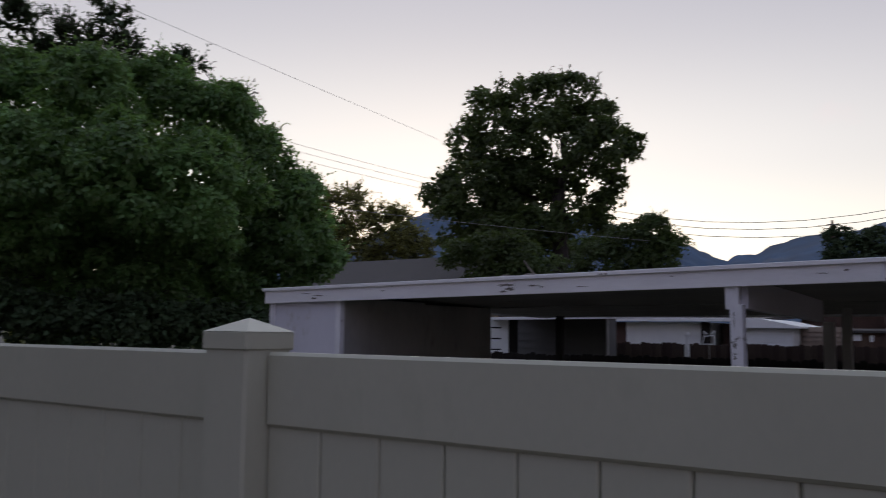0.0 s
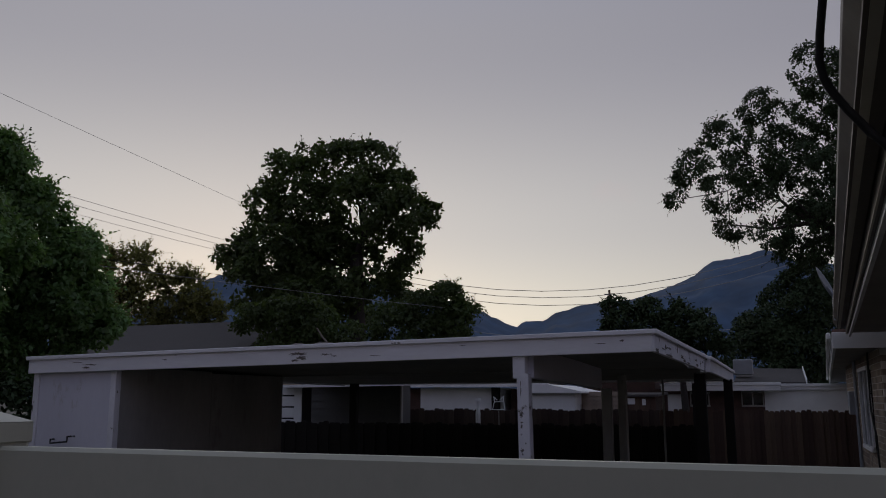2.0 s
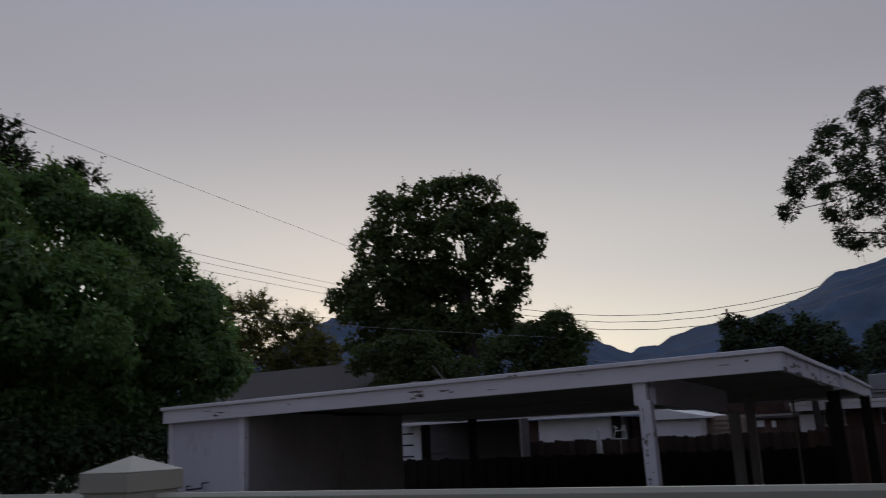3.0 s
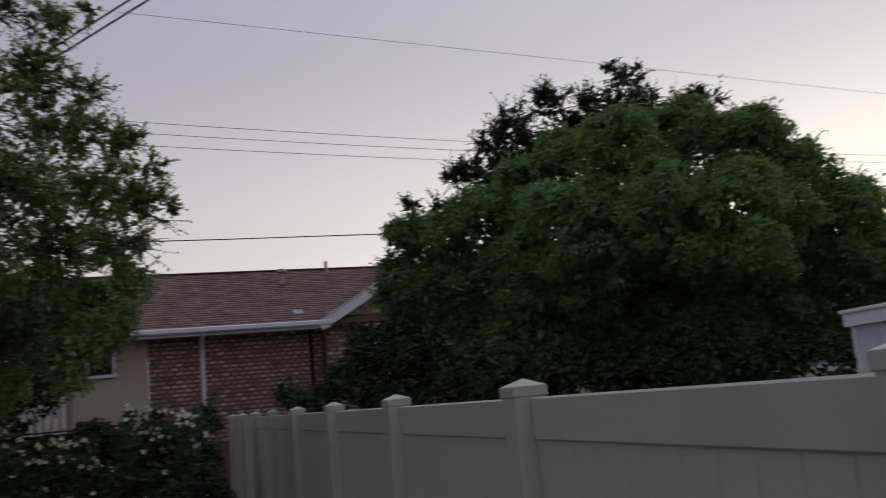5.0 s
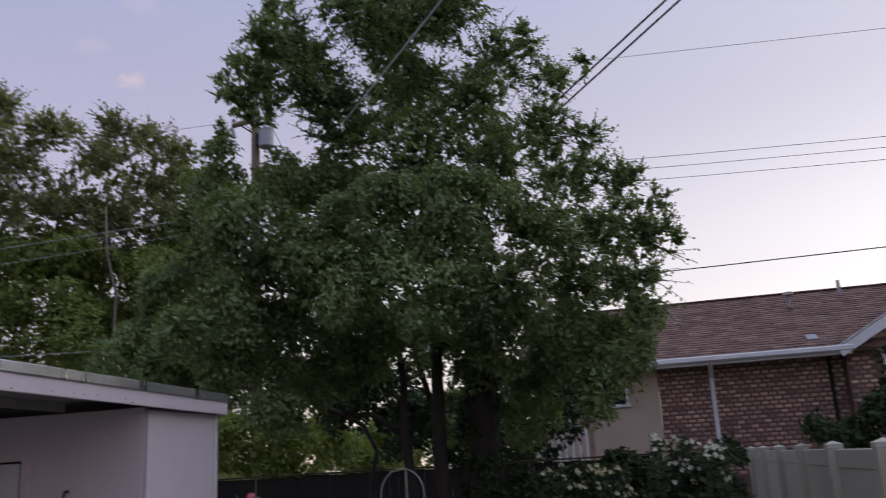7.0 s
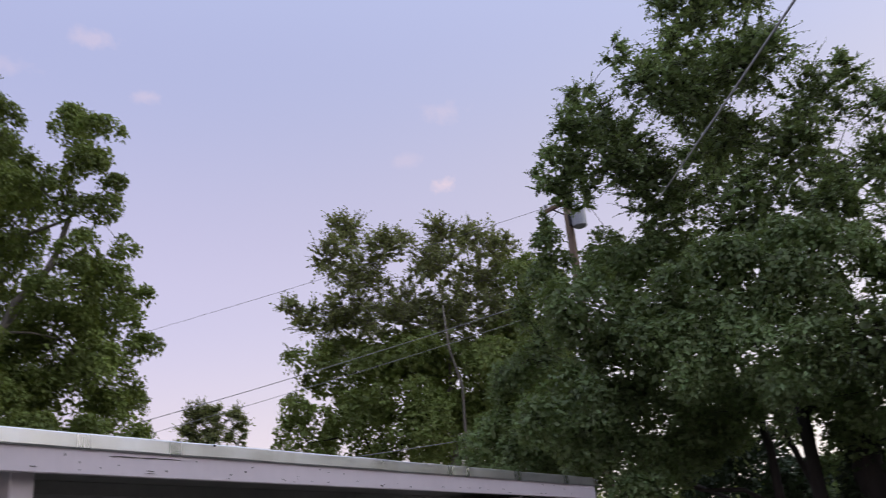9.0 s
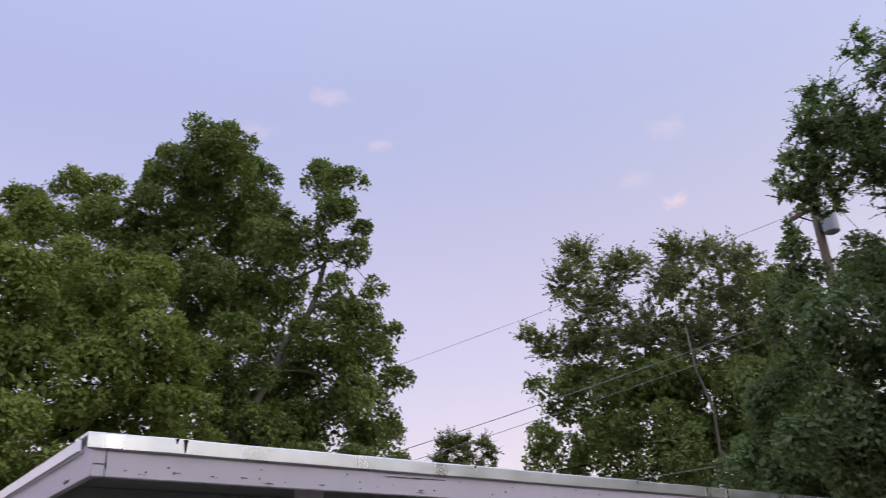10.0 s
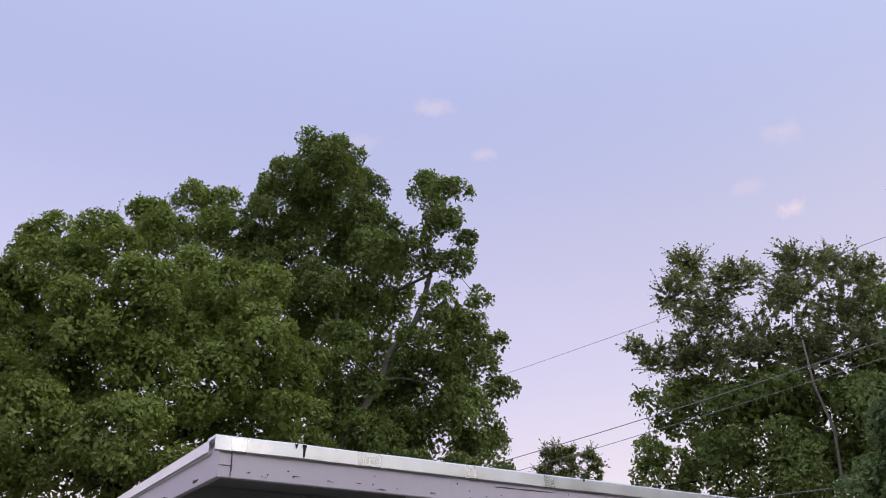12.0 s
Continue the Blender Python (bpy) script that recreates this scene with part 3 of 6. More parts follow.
part("left_fascia", beam((CX0, CY0 + 0.02, ZL - 0.093), (CX0, CY2, ZB - 0.13), 0.03, 0.12, bevel=0.003), WHITE_WOOD, carport)
# closet
SX1 = -5.52
closet = part("closet_front", box(CX0 + 0.10, SX1 - 0.07, CY0 + 0.045, CY0 + 0.075, 0.02, 1.985, 0.003), PANEL_WHITE, carport, "white painted closet front")
part("corner_board", box(CX0 + 0.03, CX0 + 0.095, CY0 + 0.03, CY0 + 0.1, 0, 1.985, 0.004), FLAKED_WOOD, carport)
part("corner_board", box(SX1 - 0.065, SX1, CY0 + 0.03, CY0 + 0.1, 0, 1.99, 0.004), FLAKED_WOOD, carport)
part("closet_side", box(SX1 - 0.04, SX1 - 0.01, CY0 + 0.104, 7.75, 0, 2.02, 0.003), DULL_PLY, carport)
part("closet_side", box(SX1 - 0.045, SX1 - 0.015, 7.756, 9.15, 0, 2.0, 0.003), DULL_PLY, carport)
part("closet_outer_side", box(CX0 + 0.04, CX0 + 0.07, CY0 + 0.104, 9.15, 0, 2.0), PANEL_WHITE, carport)
part("closet_back", box(CX0 + 0.074, SX1 - 0.05, 9.12, 9.15, 0, 2.0), PANEL_WHITE, carport)
bm = tube([(-6.21, CY0 + 0.04, 1.37), (-6.21, CY0 - 0.005, 1.37), (-6.21, CY0 - 0.005, 1.335), (-6.01, CY0 - 0.005, 1.35), (-6.01, CY0 - 0.005, 1.395), (-5.97, CY0 - 0.005, 1.40), (-5.97, CY0 + 0.04, 1.40)], 0.008, None, 6)
part("door_handle", bm, IRON, closet, "bent black iron handle")
# bare patches where the paint has come away, and leaf litter on the roof edge
BARE = mat("bare_grey_wood", (0.17, 0.15, 0.14), 0.9, vary=0.3, scale=20, fine=80, bump=0.3, stretch=(0.3, 1, 2))


def bare_patch(parent, a, right, up, w, h, seed):
    """A thin ragged flake of bare wood lying on a painted board."""
    rg = random.Random(seed)
    a, right, up = Vector(a), Vector(right).normalized(), Vector(up).normalized()
    out_ = right.cross(up)
    n = 26
    bm = bmesh.new()
    rim = []
    for k in range(n):
        t = k * math.tau / n
        r = rg.uniform(0.25, 1.2)
        rim.append(a + right * math.cos(t) * w / 2 * r + up * math.sin(t) * h / 2 * r)
    top = [bm.verts.new(p + out_ * 0.0025) for p in rim]
    low_ = [bm.verts.new(p - out_ * 0.004) for p in rim]
    bm.faces.new(top)
    for k in range(n):
        bm.faces.new((low_[k], low_[(k + 1) % n], top[(k + 1) % n], top[k]))
    bmesh.ops.recalc_face_normals(bm, faces=bm.faces[:])
    return part("bare_patch", bm, BARE, parent)


def front_at(x):
    return ZL + (x - CX0) * (ZR - ZL) / (CX1 - CX0)


rg = random.Random(21)
for x, dz, w, h in ((-3.60, 0.07, 0.18, 0.03), (-3.57, 0.105, 0.13, 0.04), (-3.63, 0.125, 0.08, 0.02), (-3.34, 0.085, 0.12, 0.016), (-3.26, 0.10, 0.06, 0.012), (-5.95, 0.07, 0.12, 0.012), (-5.78, 0.095, 0.2, 0.012), (-5.83, 0.12, 0.10, 0.02), (-4.95, 0.075, 0.05, 0.01),
                    (-2.15, 0.06, 0.06, 0.008), (-1.1, 0.085, 0.08, 0.008), (-0.95, 0.07, 0.04, 0.02), (-2.9, 0.11, 0.12, 0.008)):
    bare_patch(carport, (x, CY0 - 0.0152, front_at(x) - dz), (1, 0, 0), (0, 0, 1), w, h, int(-x * 100))
side = Vector((0.12, CY1 - CY0 + 0.015, ZB - 0.075 - ZR + 0.093))
for k in range(16):
    f = rg.uniform(0.01, 0.97)
    c = Vector((CX1, CY0 - 0.015, ZR - 0.093)) + side * f + Vector((0.0153, 0, rg.uniform(-0.055, 0.02)))
    bare_patch(carport, c, side, (0, 0, 1), rg.uniform(0.05, 0.2), rg.uniform(0.008, 0.028), 60 + k)
for z, w, h in ((1.62, 0.022, 0.05), (1.56, 0.03, 0.02), (1.53, 0.02, 0.03), (1.78, 0.008, 0.10), (1.36, 0.03, 0.035), (1.33, 0.018, 0.02), (1.84, 0.01, 0.04)):
    x = -1.694 + (1.915 - z) * 0.0136
    bare_patch(carport, (x - 0.015, CY0 + 0.0148, z), (1, 0, 0), (0, 0, 1), w, h, int(z * 100))
for x, w in ((-3.62, 0.07), (-3.38, 0.09), (-5.62, 0.06)):
    lump = thing("leaf_litter", (x, CY0 + 0.02, front_at(x) + 0.002), "small clump of dead leaves on the roof edge", "leaf litter", "leaf litter")
    bm = bmesh.new()
    bmesh.ops.create_icosphere(bm, subdivisions=2, radius=1)
    for v in bm.verts:
        v.co = Vector((v.co.x * w, v.co.y * 0.03, max(-0.2, v.co.z) * 0.018)) * (1 + 0.35 * noise.noise(v.co * 2.3 + Vector((x, 0, 0))))
    part("leaves", bm, BARE, lump)

stick = thing("fallen_stick", (-3.55, 6.62, 2.165), "pale broken stick lying on the carport roof edge", "stick")
part("twig", tube([(-0.06, -0.02, 0.17), (-0.01, 0.0, 0.09), (0.07, 0.02, 0.0)], [0.006, 0.009, 0.007], None, 6), PALE_BARK, stick)

# posts and beam
bm = beam((-1.668, CY0 + 0.06, 0), (-1.694, CY0 + 0.06, 1.915), 0.095, 0.09, bevel=0.005)
part("post", bm, FLAKED_WOOD, carport, "white post with flaked paint")
part("post_bracket", box(-1.768, -1.672, CY0 + 0.012, CY0 + 0.10, 1.88, 2.06, 0.004), FLAKED_WOOD, carport)
part("beam", beam((-1.66, CY0 + 0.11, 1.995), (-1.66, 9.0, 1.945), 0.06, 0.22, bevel=0.004), PANEL_WHITE, carport)
part("post", box(-1.612, -1.515, 8.86, 8.94, 0, 1.835, 0.005), DULL_PLY, carport)
part("post", box(-1.66, -1.57, 10.05, 10.17, 0, 2.0, 0.005), DULL_PLY, carport)
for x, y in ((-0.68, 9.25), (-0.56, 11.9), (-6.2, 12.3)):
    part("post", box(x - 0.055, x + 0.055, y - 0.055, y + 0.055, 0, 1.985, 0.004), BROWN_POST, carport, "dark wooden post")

part("pipe", tube([(-1.45, 12.4, 0), (-1.45, 12.4, 2.0)], 0.016, None, 6), SOFFIT, carport)


# ---- background houses and board fences beyond the carport ----
def siding_wall(parent, material, x0, x1, y, z0, z1, board=0.16):
    """Lapped boards, one over the other, each leaning out at its foot."""
    z, me = z0, None
    while z < z1 - board * 0.5:
        if me is None:
            own = bmesh.new()
            vs = [own.verts.new(p) for p in ((x0, y - 0.026, 0), (x1, y - 0.026, 0), (x1, y - 0.004, board), (x0, y - 0.004, board), (x0, y + 0.02, 0), (x1, y + 0.02, 0), (x1, y + 0.02, board), (x0, y + 0.02, board))]
            for f in ((0, 1, 2, 3), (5, 4, 7, 6), (4, 5, 1, 0), (3, 2, 6, 7), (4, 0, 3, 7), (1, 5, 6, 2)):
                own.faces.new([vs[k] for k in f])
            o = part("board", own, material, parent)
            me = o.data
        else:
            o = new("board", me)
            o.parent = parent
        o.location = (0, 0, z)
        z += board


def small_window(parent, x0, x1, y, z0, z1, name="window"):
    w = part(name, box(x0, x1, y - 0.02, y + 0.01, z0, z1), GLASS_DARK, parent, "dark window pane")
    part("frame", box(x0 - 0.05, x1 + 0.05, y - 0.04, y - 0.021, z1, z1 + 0.05), DULL_PLY, w)
    part("frame", box(x0 - 0.05, x1 + 0.05, y - 0.05, y - 0.021, z0 - 0.05, z0), DULL_PLY, w)
    m = (x0 + x1) / 2
    for x in (x0 - 0.05, m - 0.02, x1):
        part("mullion", box(x, x + 0.03, y - 0.038, y - 0.021, z0, z1), DULL_PLY, w)
    return w


house = thing("house", (0, 0, 0), "low brown brick house with pale fascia and white side wall", "house")
part("wall", box(-3.3, -0.374, 25.2, 31, 0, 2.02), DARK_BRICK, house, "dark brown brick wall")
# added dark backing that closes the gap under the carport beam
part("wall", box(-5.4, -3.304, 25.3, 31, 0, 2.3), DARK_BRICK, house, "dark brown brick wall")
part("wall", box(-0.37, 2.1, 25.1, 31, 0, 2.06), SIDING, house, "plain white rendered wall")
part("eave_board", box(-3.05, 0.05, 24.6, 24.66, 1.955, 2.16, 0.01), TRIM_WHITE, house)
part("eave_trim", box(-3.07, 0.07, 24.57, 24.599, 2.10, 2.175, 0.006), TRIM_WHITE, house)
part("roof", tilted_slab(-3.05, 0.05, 24.66, 28, 2.17, 2.17, 2.30, 2.30, 0.08), GREY_ROOF, house)
part("side_roof", tilted_slab(-1.18, 0.72, 26.2, 30, 2.25, 2.2, 2.75, 2.7, 0.1), GREY_ROOF, house)
part("rake_board", beam((0.74, 26.15, 2.22), (0.74, 30, 2.72), 0.03, 0.12), TRIM_WHITE, house)
part("wall_coping", box(0.054, 2.15, 25.02, 25.097, 1.98, 2.14, 0.006), TRIM_WHITE, house)
part("wall_trim", box(0.054, 2.15, 24.99, 25.018, 2.07, 2.145, 0.006), TRIM_WHITE, house)
part("roof_vent", box(-1.23, -0.68, 27, 27.4, 2.45, 2.9, 0.02), STEEL_GREY, house)
small_window(house, -0.92, -0.42, 25.19, 1.58, 1.92)
small_window(house, -2.28, -1.84, 25.19, 1.58, 1.88)
part("door", box(-2.94, -2.47, 25.15, 25.19, 0.05, 1.87, 0.005), SIDING, house, "pale door")
part("porch_post", box(-1.26, -1.17, 24.68, 24.76, 0, 1.99, 0.005), TRIM_WHITE, house)

wood_shed = thing("shed", (-3.0, 20.0, 0), "low brown wooden shed with small pale windows", "shed")
for k in range(7):
    part("board", box(-0.42 + k * 0.12, -0.305 + k * 0.12, -0.012, 0.012, 0, 1.80 + 0.012 * (k % 3), 0.003), BROWN_BOARD, wood_shed)
part("wall", box(-0.42, 0.41, 0.016, 1.6, 0, 1.78), DARK_WOOD, wood_shed)
part("roof", tilted_slab(-0.5, 0.5, -0.12, 1.7, 1.84, 1.84, 1.9, 1.9, 0.05), GREY_ROOF, wood_shed)
part("window", box(-0.22, -0.04, -0.03, -0.014, 1.62, 1.76, 0.004), SIDING, wood_shed, "pale window")
part("window", box(0.12, 0.2, -0.03, -0.014, 1.60, 1.74, 0.004), SIDING, wood_shed, "pale window")

garage = thing("garage", (0, 0, 0), "white garage with horizontal siding", "garage")
siding_wall(garage, SIDING, -5.06, -4.1, 18.6, 0.0, 1.86, 0.075)
part("wall", box(-5.06, -4.1, 18.63, 21, 0, 1.86), SIDING, garage)
bm = bmesh.new()
prism = [bm.verts.new((x, y, z)) for y in (18.42, 21.2) for x, z in ((-5.2, 1.90), (-5.2, 2.03), (-4.68, 2.06), (-3.92, 1.90), (-3.92, 1.865), (-5.2, 1.865))]
bm.faces.new(prism[:6]), bm.faces.new(prism[6:][::-1])
for k in range(6):
    bm.faces.new((prism[k], prism[6 + k], prism[6 + (k + 1) % 6], prism[(k + 1) % 6]))
bmesh.ops.recalc_face_normals(bm, faces=bm.faces[:])
part("gable", bm, TRIM_WHITE, garage, "white gable end")
siding_wall(garage, TAN_BRICK, -4.09, -3.2, 19.2, 0.0, 1.86, 0.1)

long_house = thing("house", (0, 0, 0), "long white house behind a board fence", "house")
part("wall", box(-8.77, -6.78, 21.0, 27, 0, 2.03), SIDING, long_house, "white wall")
# added dark wall stands in for the shaded end of the white wall
part("wall", box(-9.9, -8.775, 21.1, 27, 0, 2.03), DARK_BRICK, long_house, "dark wall")
part("corner_post", box(-6.775, -6.6, 20.9, 21.1, 0, 2.03), BROWN_POST, long_house)
part("wall", box(-6.595, -5.3, 22.0, 27, 0, 2.0), DARK_BRICK, long_house, "dark wall")
part("eave_board", box(-9.3, -5.2, 20.6, 20.66, 2.04, 2.12, 0.005), TRIM_WHITE, long_house)
part("roof", tilted_slab(-9.3, -5.2, 20.67, 26, 2.12, 2.12, 2.35, 2.35, 0.08), GREY_ROOF, long_house)

grey_shed = thing("outbuilding", (-8.1, 16.0, 0), "grey lapped-board outbuilding with white corner trim", "shed")
siding_wall(grey_shed, SHADED_SIDING, -1.3, 1.02, 0, 0, 2.05, 0.155)
part("side_wall", box(-1.3, 1.02, 0.024, 0.5, 0, 2.05), SHADED_SIDING, grey_shed)
part("corner_trim", box(1.024, 1.06, -0.035, 0.05, 0, 2.03, 0.004), DULL_PLY, grey_shed)
part("roof", tilted_slab(-1.4, 1.12, -0.2, 0.7, 2.10, 2.10, 2.14, 2.14, 0.05), GREY_ROOF, grey_shed)

cover = thing("patio_cover", (-4.9, 14.2, 0), "long low patio cover with a white eave board", "patio cover")
part("eave_board", beam((-3.9, 0, 1.975), (3.74, 0, 2.055), 0.03, 0.055, bevel=0.004), TRIM_WHITE, cover, "white eave board")
# roof is unseen; its depth is added to shade the grey wall
part("roof", tilted_slab(-3.9, 3.74, 0.018, 1.75, 2.0, 2.08, 2.03, 2.11, 0.02), SOFFIT, cover)
part("post", box(3.63, 3.73, 0.4, 0.5, 0, 1.985, 0.004), BROWN_POST, cover, "dark wooden post")

bird_feeder = thing("garden_post", (-5.6, 16.5, 0), "white turned garden post", "post")
part("shaft", tube([(0, 0, 0), (0, 0, 1.46), (0, 0, 1.56), (0, 0, 1.58), (0, 0, 1.7), (0, 0, 1.705), (0, 0, 1.76)], [0.05, 0.05, 0.035, 0.028, 0.04, 0.06, 0.05], None, 8), TRIM_WHITE, bird_feeder)
sign = thing("garden_sign", (-5.2, 16.6, 0), "small pale wire basket on a stake", "sign")
part("stake", tube([(0, 0.012, 0), (0, 0.012, 1.53)], 0.008, None, 6), SOFFIT, sign)
bm = bmesh.new()
for a, b in (((-0.13, 0, 1.53), (0.13, 0, 1.53)), ((-0.13, 0, 1.53), (-0.085, 0, 1.70)), ((0.13, 0, 1.53), (0.1, 0, 1.72)), ((-0.085, 0, 1.68), (0.1, 0, 1.7)), ((-0.085, 0, 1.68), (-0.1, 0, 1.79)), ((0.1, 0, 1.7), (0.11, 0, 1.79)), ((-0.1, 0, 1.78), (-0.03, 0, 1.72)), ((0.03, 0, 1.72), (0.11, 0, 1.79))):
    tube([a, b], 0.0095, bm, 5)
part("frame", bm, SIDING, sign)

slat_shed = thing("shed", (-8.85, 14.5, 0), "small white shed with dark gaps between wide boards", "shed")
part("core", box(-0.24, 0.36, 0.02, 0.4, 0, 2.0), IRON, slat_shed)
for k in range(9):
    part("board", box(-0.26, 0.22, -0.015, 0.018, 0.1 + k * 0.215, 0.285 + k * 0.215, 0.005), SIDING, slat_shed)

part("end_board", box(0.224, 0.38, -0.018, 0.018, 0.05, 1.99, 0.005), SIDING, slat_shed)

hip_house = thing("house", (0, 0, 0), "house with a low brown-grey gable roof", "house")
part("wall", box(-19.5, -13.6, 19.6, 26, 0, 2.95), STUCCO, hip_house)
part("roof", tilted_slab(-20.0, -13.0, 18.9, 22.6, 3.0, 3.0, 4.15, 4.15, 0.1), GREY_ROOF, hip_house, "brown-grey shingled slope")
part("rear_roof", tilted_slab(-20.0, -13.0, 22.604, 26.4, 4.15, 4.15, 3.0, 3.0, 0.1), GREY_ROOF, hip_house)


def board_fence(x0, x1, y, h, seed, label, n, wood=None):
    ob = thing("board_fence", ((x0 + x1) / 2, y, 0), label, "fence", "board fences")
    rng = random.Random(seed)
    w = (x1 - x0) / n
    meshes = []
    for v in range(4):
        hh = h + (v - 1.5) * 0.012
        own = bmesh.new()
        prof = [(-w * 0.52, 0), (w * 0.52, 0), (w * 0.52, hh - 0.03), (w * 0.3, hh), (-w * 0.3, hh), (-w * 0.52, hh - 0.03)]
        a = [own.verts.new((px, -0.01, pz)) for px, pz in prof]
        b = [own.verts.new((px, 0.01, pz)) for px, pz in prof]
        own.faces.new(a), own.faces.new(b[::-1])
        for k in range(6):
            own.faces.new((a[k], b[k], b[(k + 1) % 6], a[(k + 1) % 6]))
        me = bpy.data.meshes.new("board")
        bmesh.ops.recalc_face_normals(own, faces=own.faces[:])
        own.to_mesh(me)
        own.free()
        me.materials.append(wood or DARK_WOOD)
        meshes.append(me)
    for k in range(n):
        o = new("board", rng.choice(meshes))
        o.parent = ob
        o.location = (x0 + (k + 0.5) * w - (x0 + x1) / 2, -0.022 * (k % 2), 0)
    for z in (0.3, h - 0.3):
        part("rail", box(x0 - (x0 + x1) / 2, x1 - (x0 + x1) / 2, 0.012, 0.05, z, z + 0.08), DARK_WOOD, ob)
    return ob


board_fence(-7.5, -1.9, 17.2, 1.53, 3, "dark weathered picket fence along the far yard", 50)
board_fence(-1.88, 4.0, 15.2, 1.55, 4, "brown dog-eared board fence beside the houses", 74, BROWN_BOARD)
# boards coloured near black for the shade behind the carport
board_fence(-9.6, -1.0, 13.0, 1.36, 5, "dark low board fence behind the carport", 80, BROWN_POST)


# ---- neighbour's eave, close by ----
def ex(y):
    return 0.285 + 0.047 * (y - 2.5)


eave_house = thing("neighbour_house", (0, 0, 0), "neighbouring brick house with tan gutter and deep eave", "house")
YA, YB, EZ = 1.75, 10.4, 2.6
bm = bmesh.new()
prof = [(0.0, 0.0), (0.0, -0.05), (0.03, -0.09), (0.03, -0.11), (0.11, -0.11), (0.11, 0.0), (0.095, 0.0), (0.095, -0.095), (0.045, -0.095), (0.018, -0.045), (0.015, 0.0)]
ra = [bm.verts.new((ex(YA) + px, YA, EZ + pz)) for px, pz in prof]
rb = [bm.verts.new((ex(YB) + px, YB, EZ + pz)) for px, pz in prof]
for k in range(len(prof)):
    bm.faces.new((ra[k], rb[k], rb[(k + 1) % len(prof)], ra[(k + 1) % len(prof)]))
bm.faces.new(ra[::-1]), bm.faces.new(rb)
bmesh.ops.recalc_face_normals(bm, faces=bm.faces[:])
part("gutter", bm, BRASSY, eave_house, "tan metal gutter")
# pale strips put the light on the gutter's profile into colour
part("gutter_band", beam((ex(YA) + 0.055, YA, EZ - 0.1125), (ex(YB) + 0.055, YB, EZ - 0.1125), 0.026, 0.004), TAN_LIT, eave_house, "pale tan strip for light along the gutter underside")
part("fascia_bead", beam((ex(YA) + 0.121, YA, EZ - 0.172), (ex(YB) + 0.121, YB, EZ - 0.172), 0.009, 0.008), TAN_LIT, eave_house)
part("fascia", beam((ex(YA) + 0.13, YA, EZ - 0.07), (ex(YB) + 0.13, YB, EZ - 0.07), 0.025, 0.2), BRASSY, eave_house)
part("soffit", beam((ex(YA) + 0.52, YA, EZ - 0.15), (ex(YB) + 0.52, YB, EZ - 0.15), 0.74, 0.02), SOFFIT, eave_house, "dark soffit")
part("frieze", beam((ex(YA) + 0.155, YA, EZ - 0.185), (ex(YB) + 0.155, YB, EZ - 0.185), 0.022, 0.04), TRIM_WHITE, eave_house)
part("roof", tilted_slab(ex(YB) + 0.02, 4.5, YA, YB, EZ + 0.04, EZ + 1.3, EZ + 0.04, EZ + 1.3, 0.05), SHINGLE, eave_house)
part("wall", beam((ex(YA) + 0.98, YA + 0.3, 1.2), (ex(YB) + 0.98, YB - 0.3, 1.2), 0.2, 2.4), TAN_BRICK, eave_house)
part("end_wall", beam((ex(YA) + 1.1, YA + 0.3, 1.2), (4.5, YA + 0.3, 1.2), 0.2, 2.4), TAN_BRICK, eave_house)
# lower wing beyond
WY = 10.55
part("wing_fascia", box(0.64, 3.2, WY, WY + 0.03, 2.28, 2.46, 0.004), TRIM_WHITE, eave_house, "white fascia")
part("wing_eave_board", beam((0.66, WY + 0.03, 2.37), (1.42, 28.3, 2.28), 0.03, 0.17), TRIM_WHITE, eave_house)
part("wing_gutter", beam((0.605, WY + 0.02, 2.42), (1.365, 28.3, 2.33), 0.05, 0.08, bevel=0.015), TRIM_WHITE, eave_house)
part("wing_soffit", beam((1.93, WY + 0.034, 2.32), (2.69, 28.3, 2.24), 2.5, 0.02), SOFFIT, eave_house)
part("wing_roof", beam((2.2, WY + 0.02, 2.485), (2.96, 28.3, 2.40), 3.1, 0.03), SHINGLE, eave_house)
wing = part("wing_wall", box(1.15, 3.1, WY + 0.4, 16.8, 0, 2.31), MORTAR, eave_house, "tan brick wall")
bm = bmesh.new()
for c in range(28):
    z = 0.15 + c * 0.077
    for j in range(29):
        y = WY + 0.42 + j * 0.215 + (0.1075 if c % 2 else 0)
        if 12.1 < y < 13.6 and 1.05 < z < 2.1:
            continue
        if y < 16.6:
            box(1.142, 1.155, y, y + 0.203, z, z + 0.066, 0, bm)
    for j in range(9):
        x = 1.15 + j * 0.215 + (0.1075 if c % 2 else 0)
        box(x, x + 0.203, WY + 0.392, WY + 0.405, z, z + 0.066, 0, bm)
part("wing_bricks", bm, TAN_BRICK, eave_house, kind="stuff")
win = part("window", box(1.13, 1.16, 12.3, 13.6, 1.12, 2.1), GLASS_DARK, eave_house, "dark window")
for a in (12.25, 12.93, 13.6):
    part("window_frame", box(1.10, 1.129, a, a + 0.05, 1.1, 2.14), TRIM_WHITE, win)
for z in (1.07, 2.1):
    part("window_frame", box(1.09, 1.129, 12.25, 13.65, z, z + 0.05), TRIM_WHITE, win)
meter = part("meter_box", box(1.02, 1.14, 14.6, 14.85, 1.5, 1.85, 0.01), STEEL_GREY, eave_house, "grey utility meter box")
part("conduit", tube([(1.11, 14.4, 0.4), (1.11, 14.4, 2.3)], 0.025, None, 6), STEEL_GREY, eave_house)
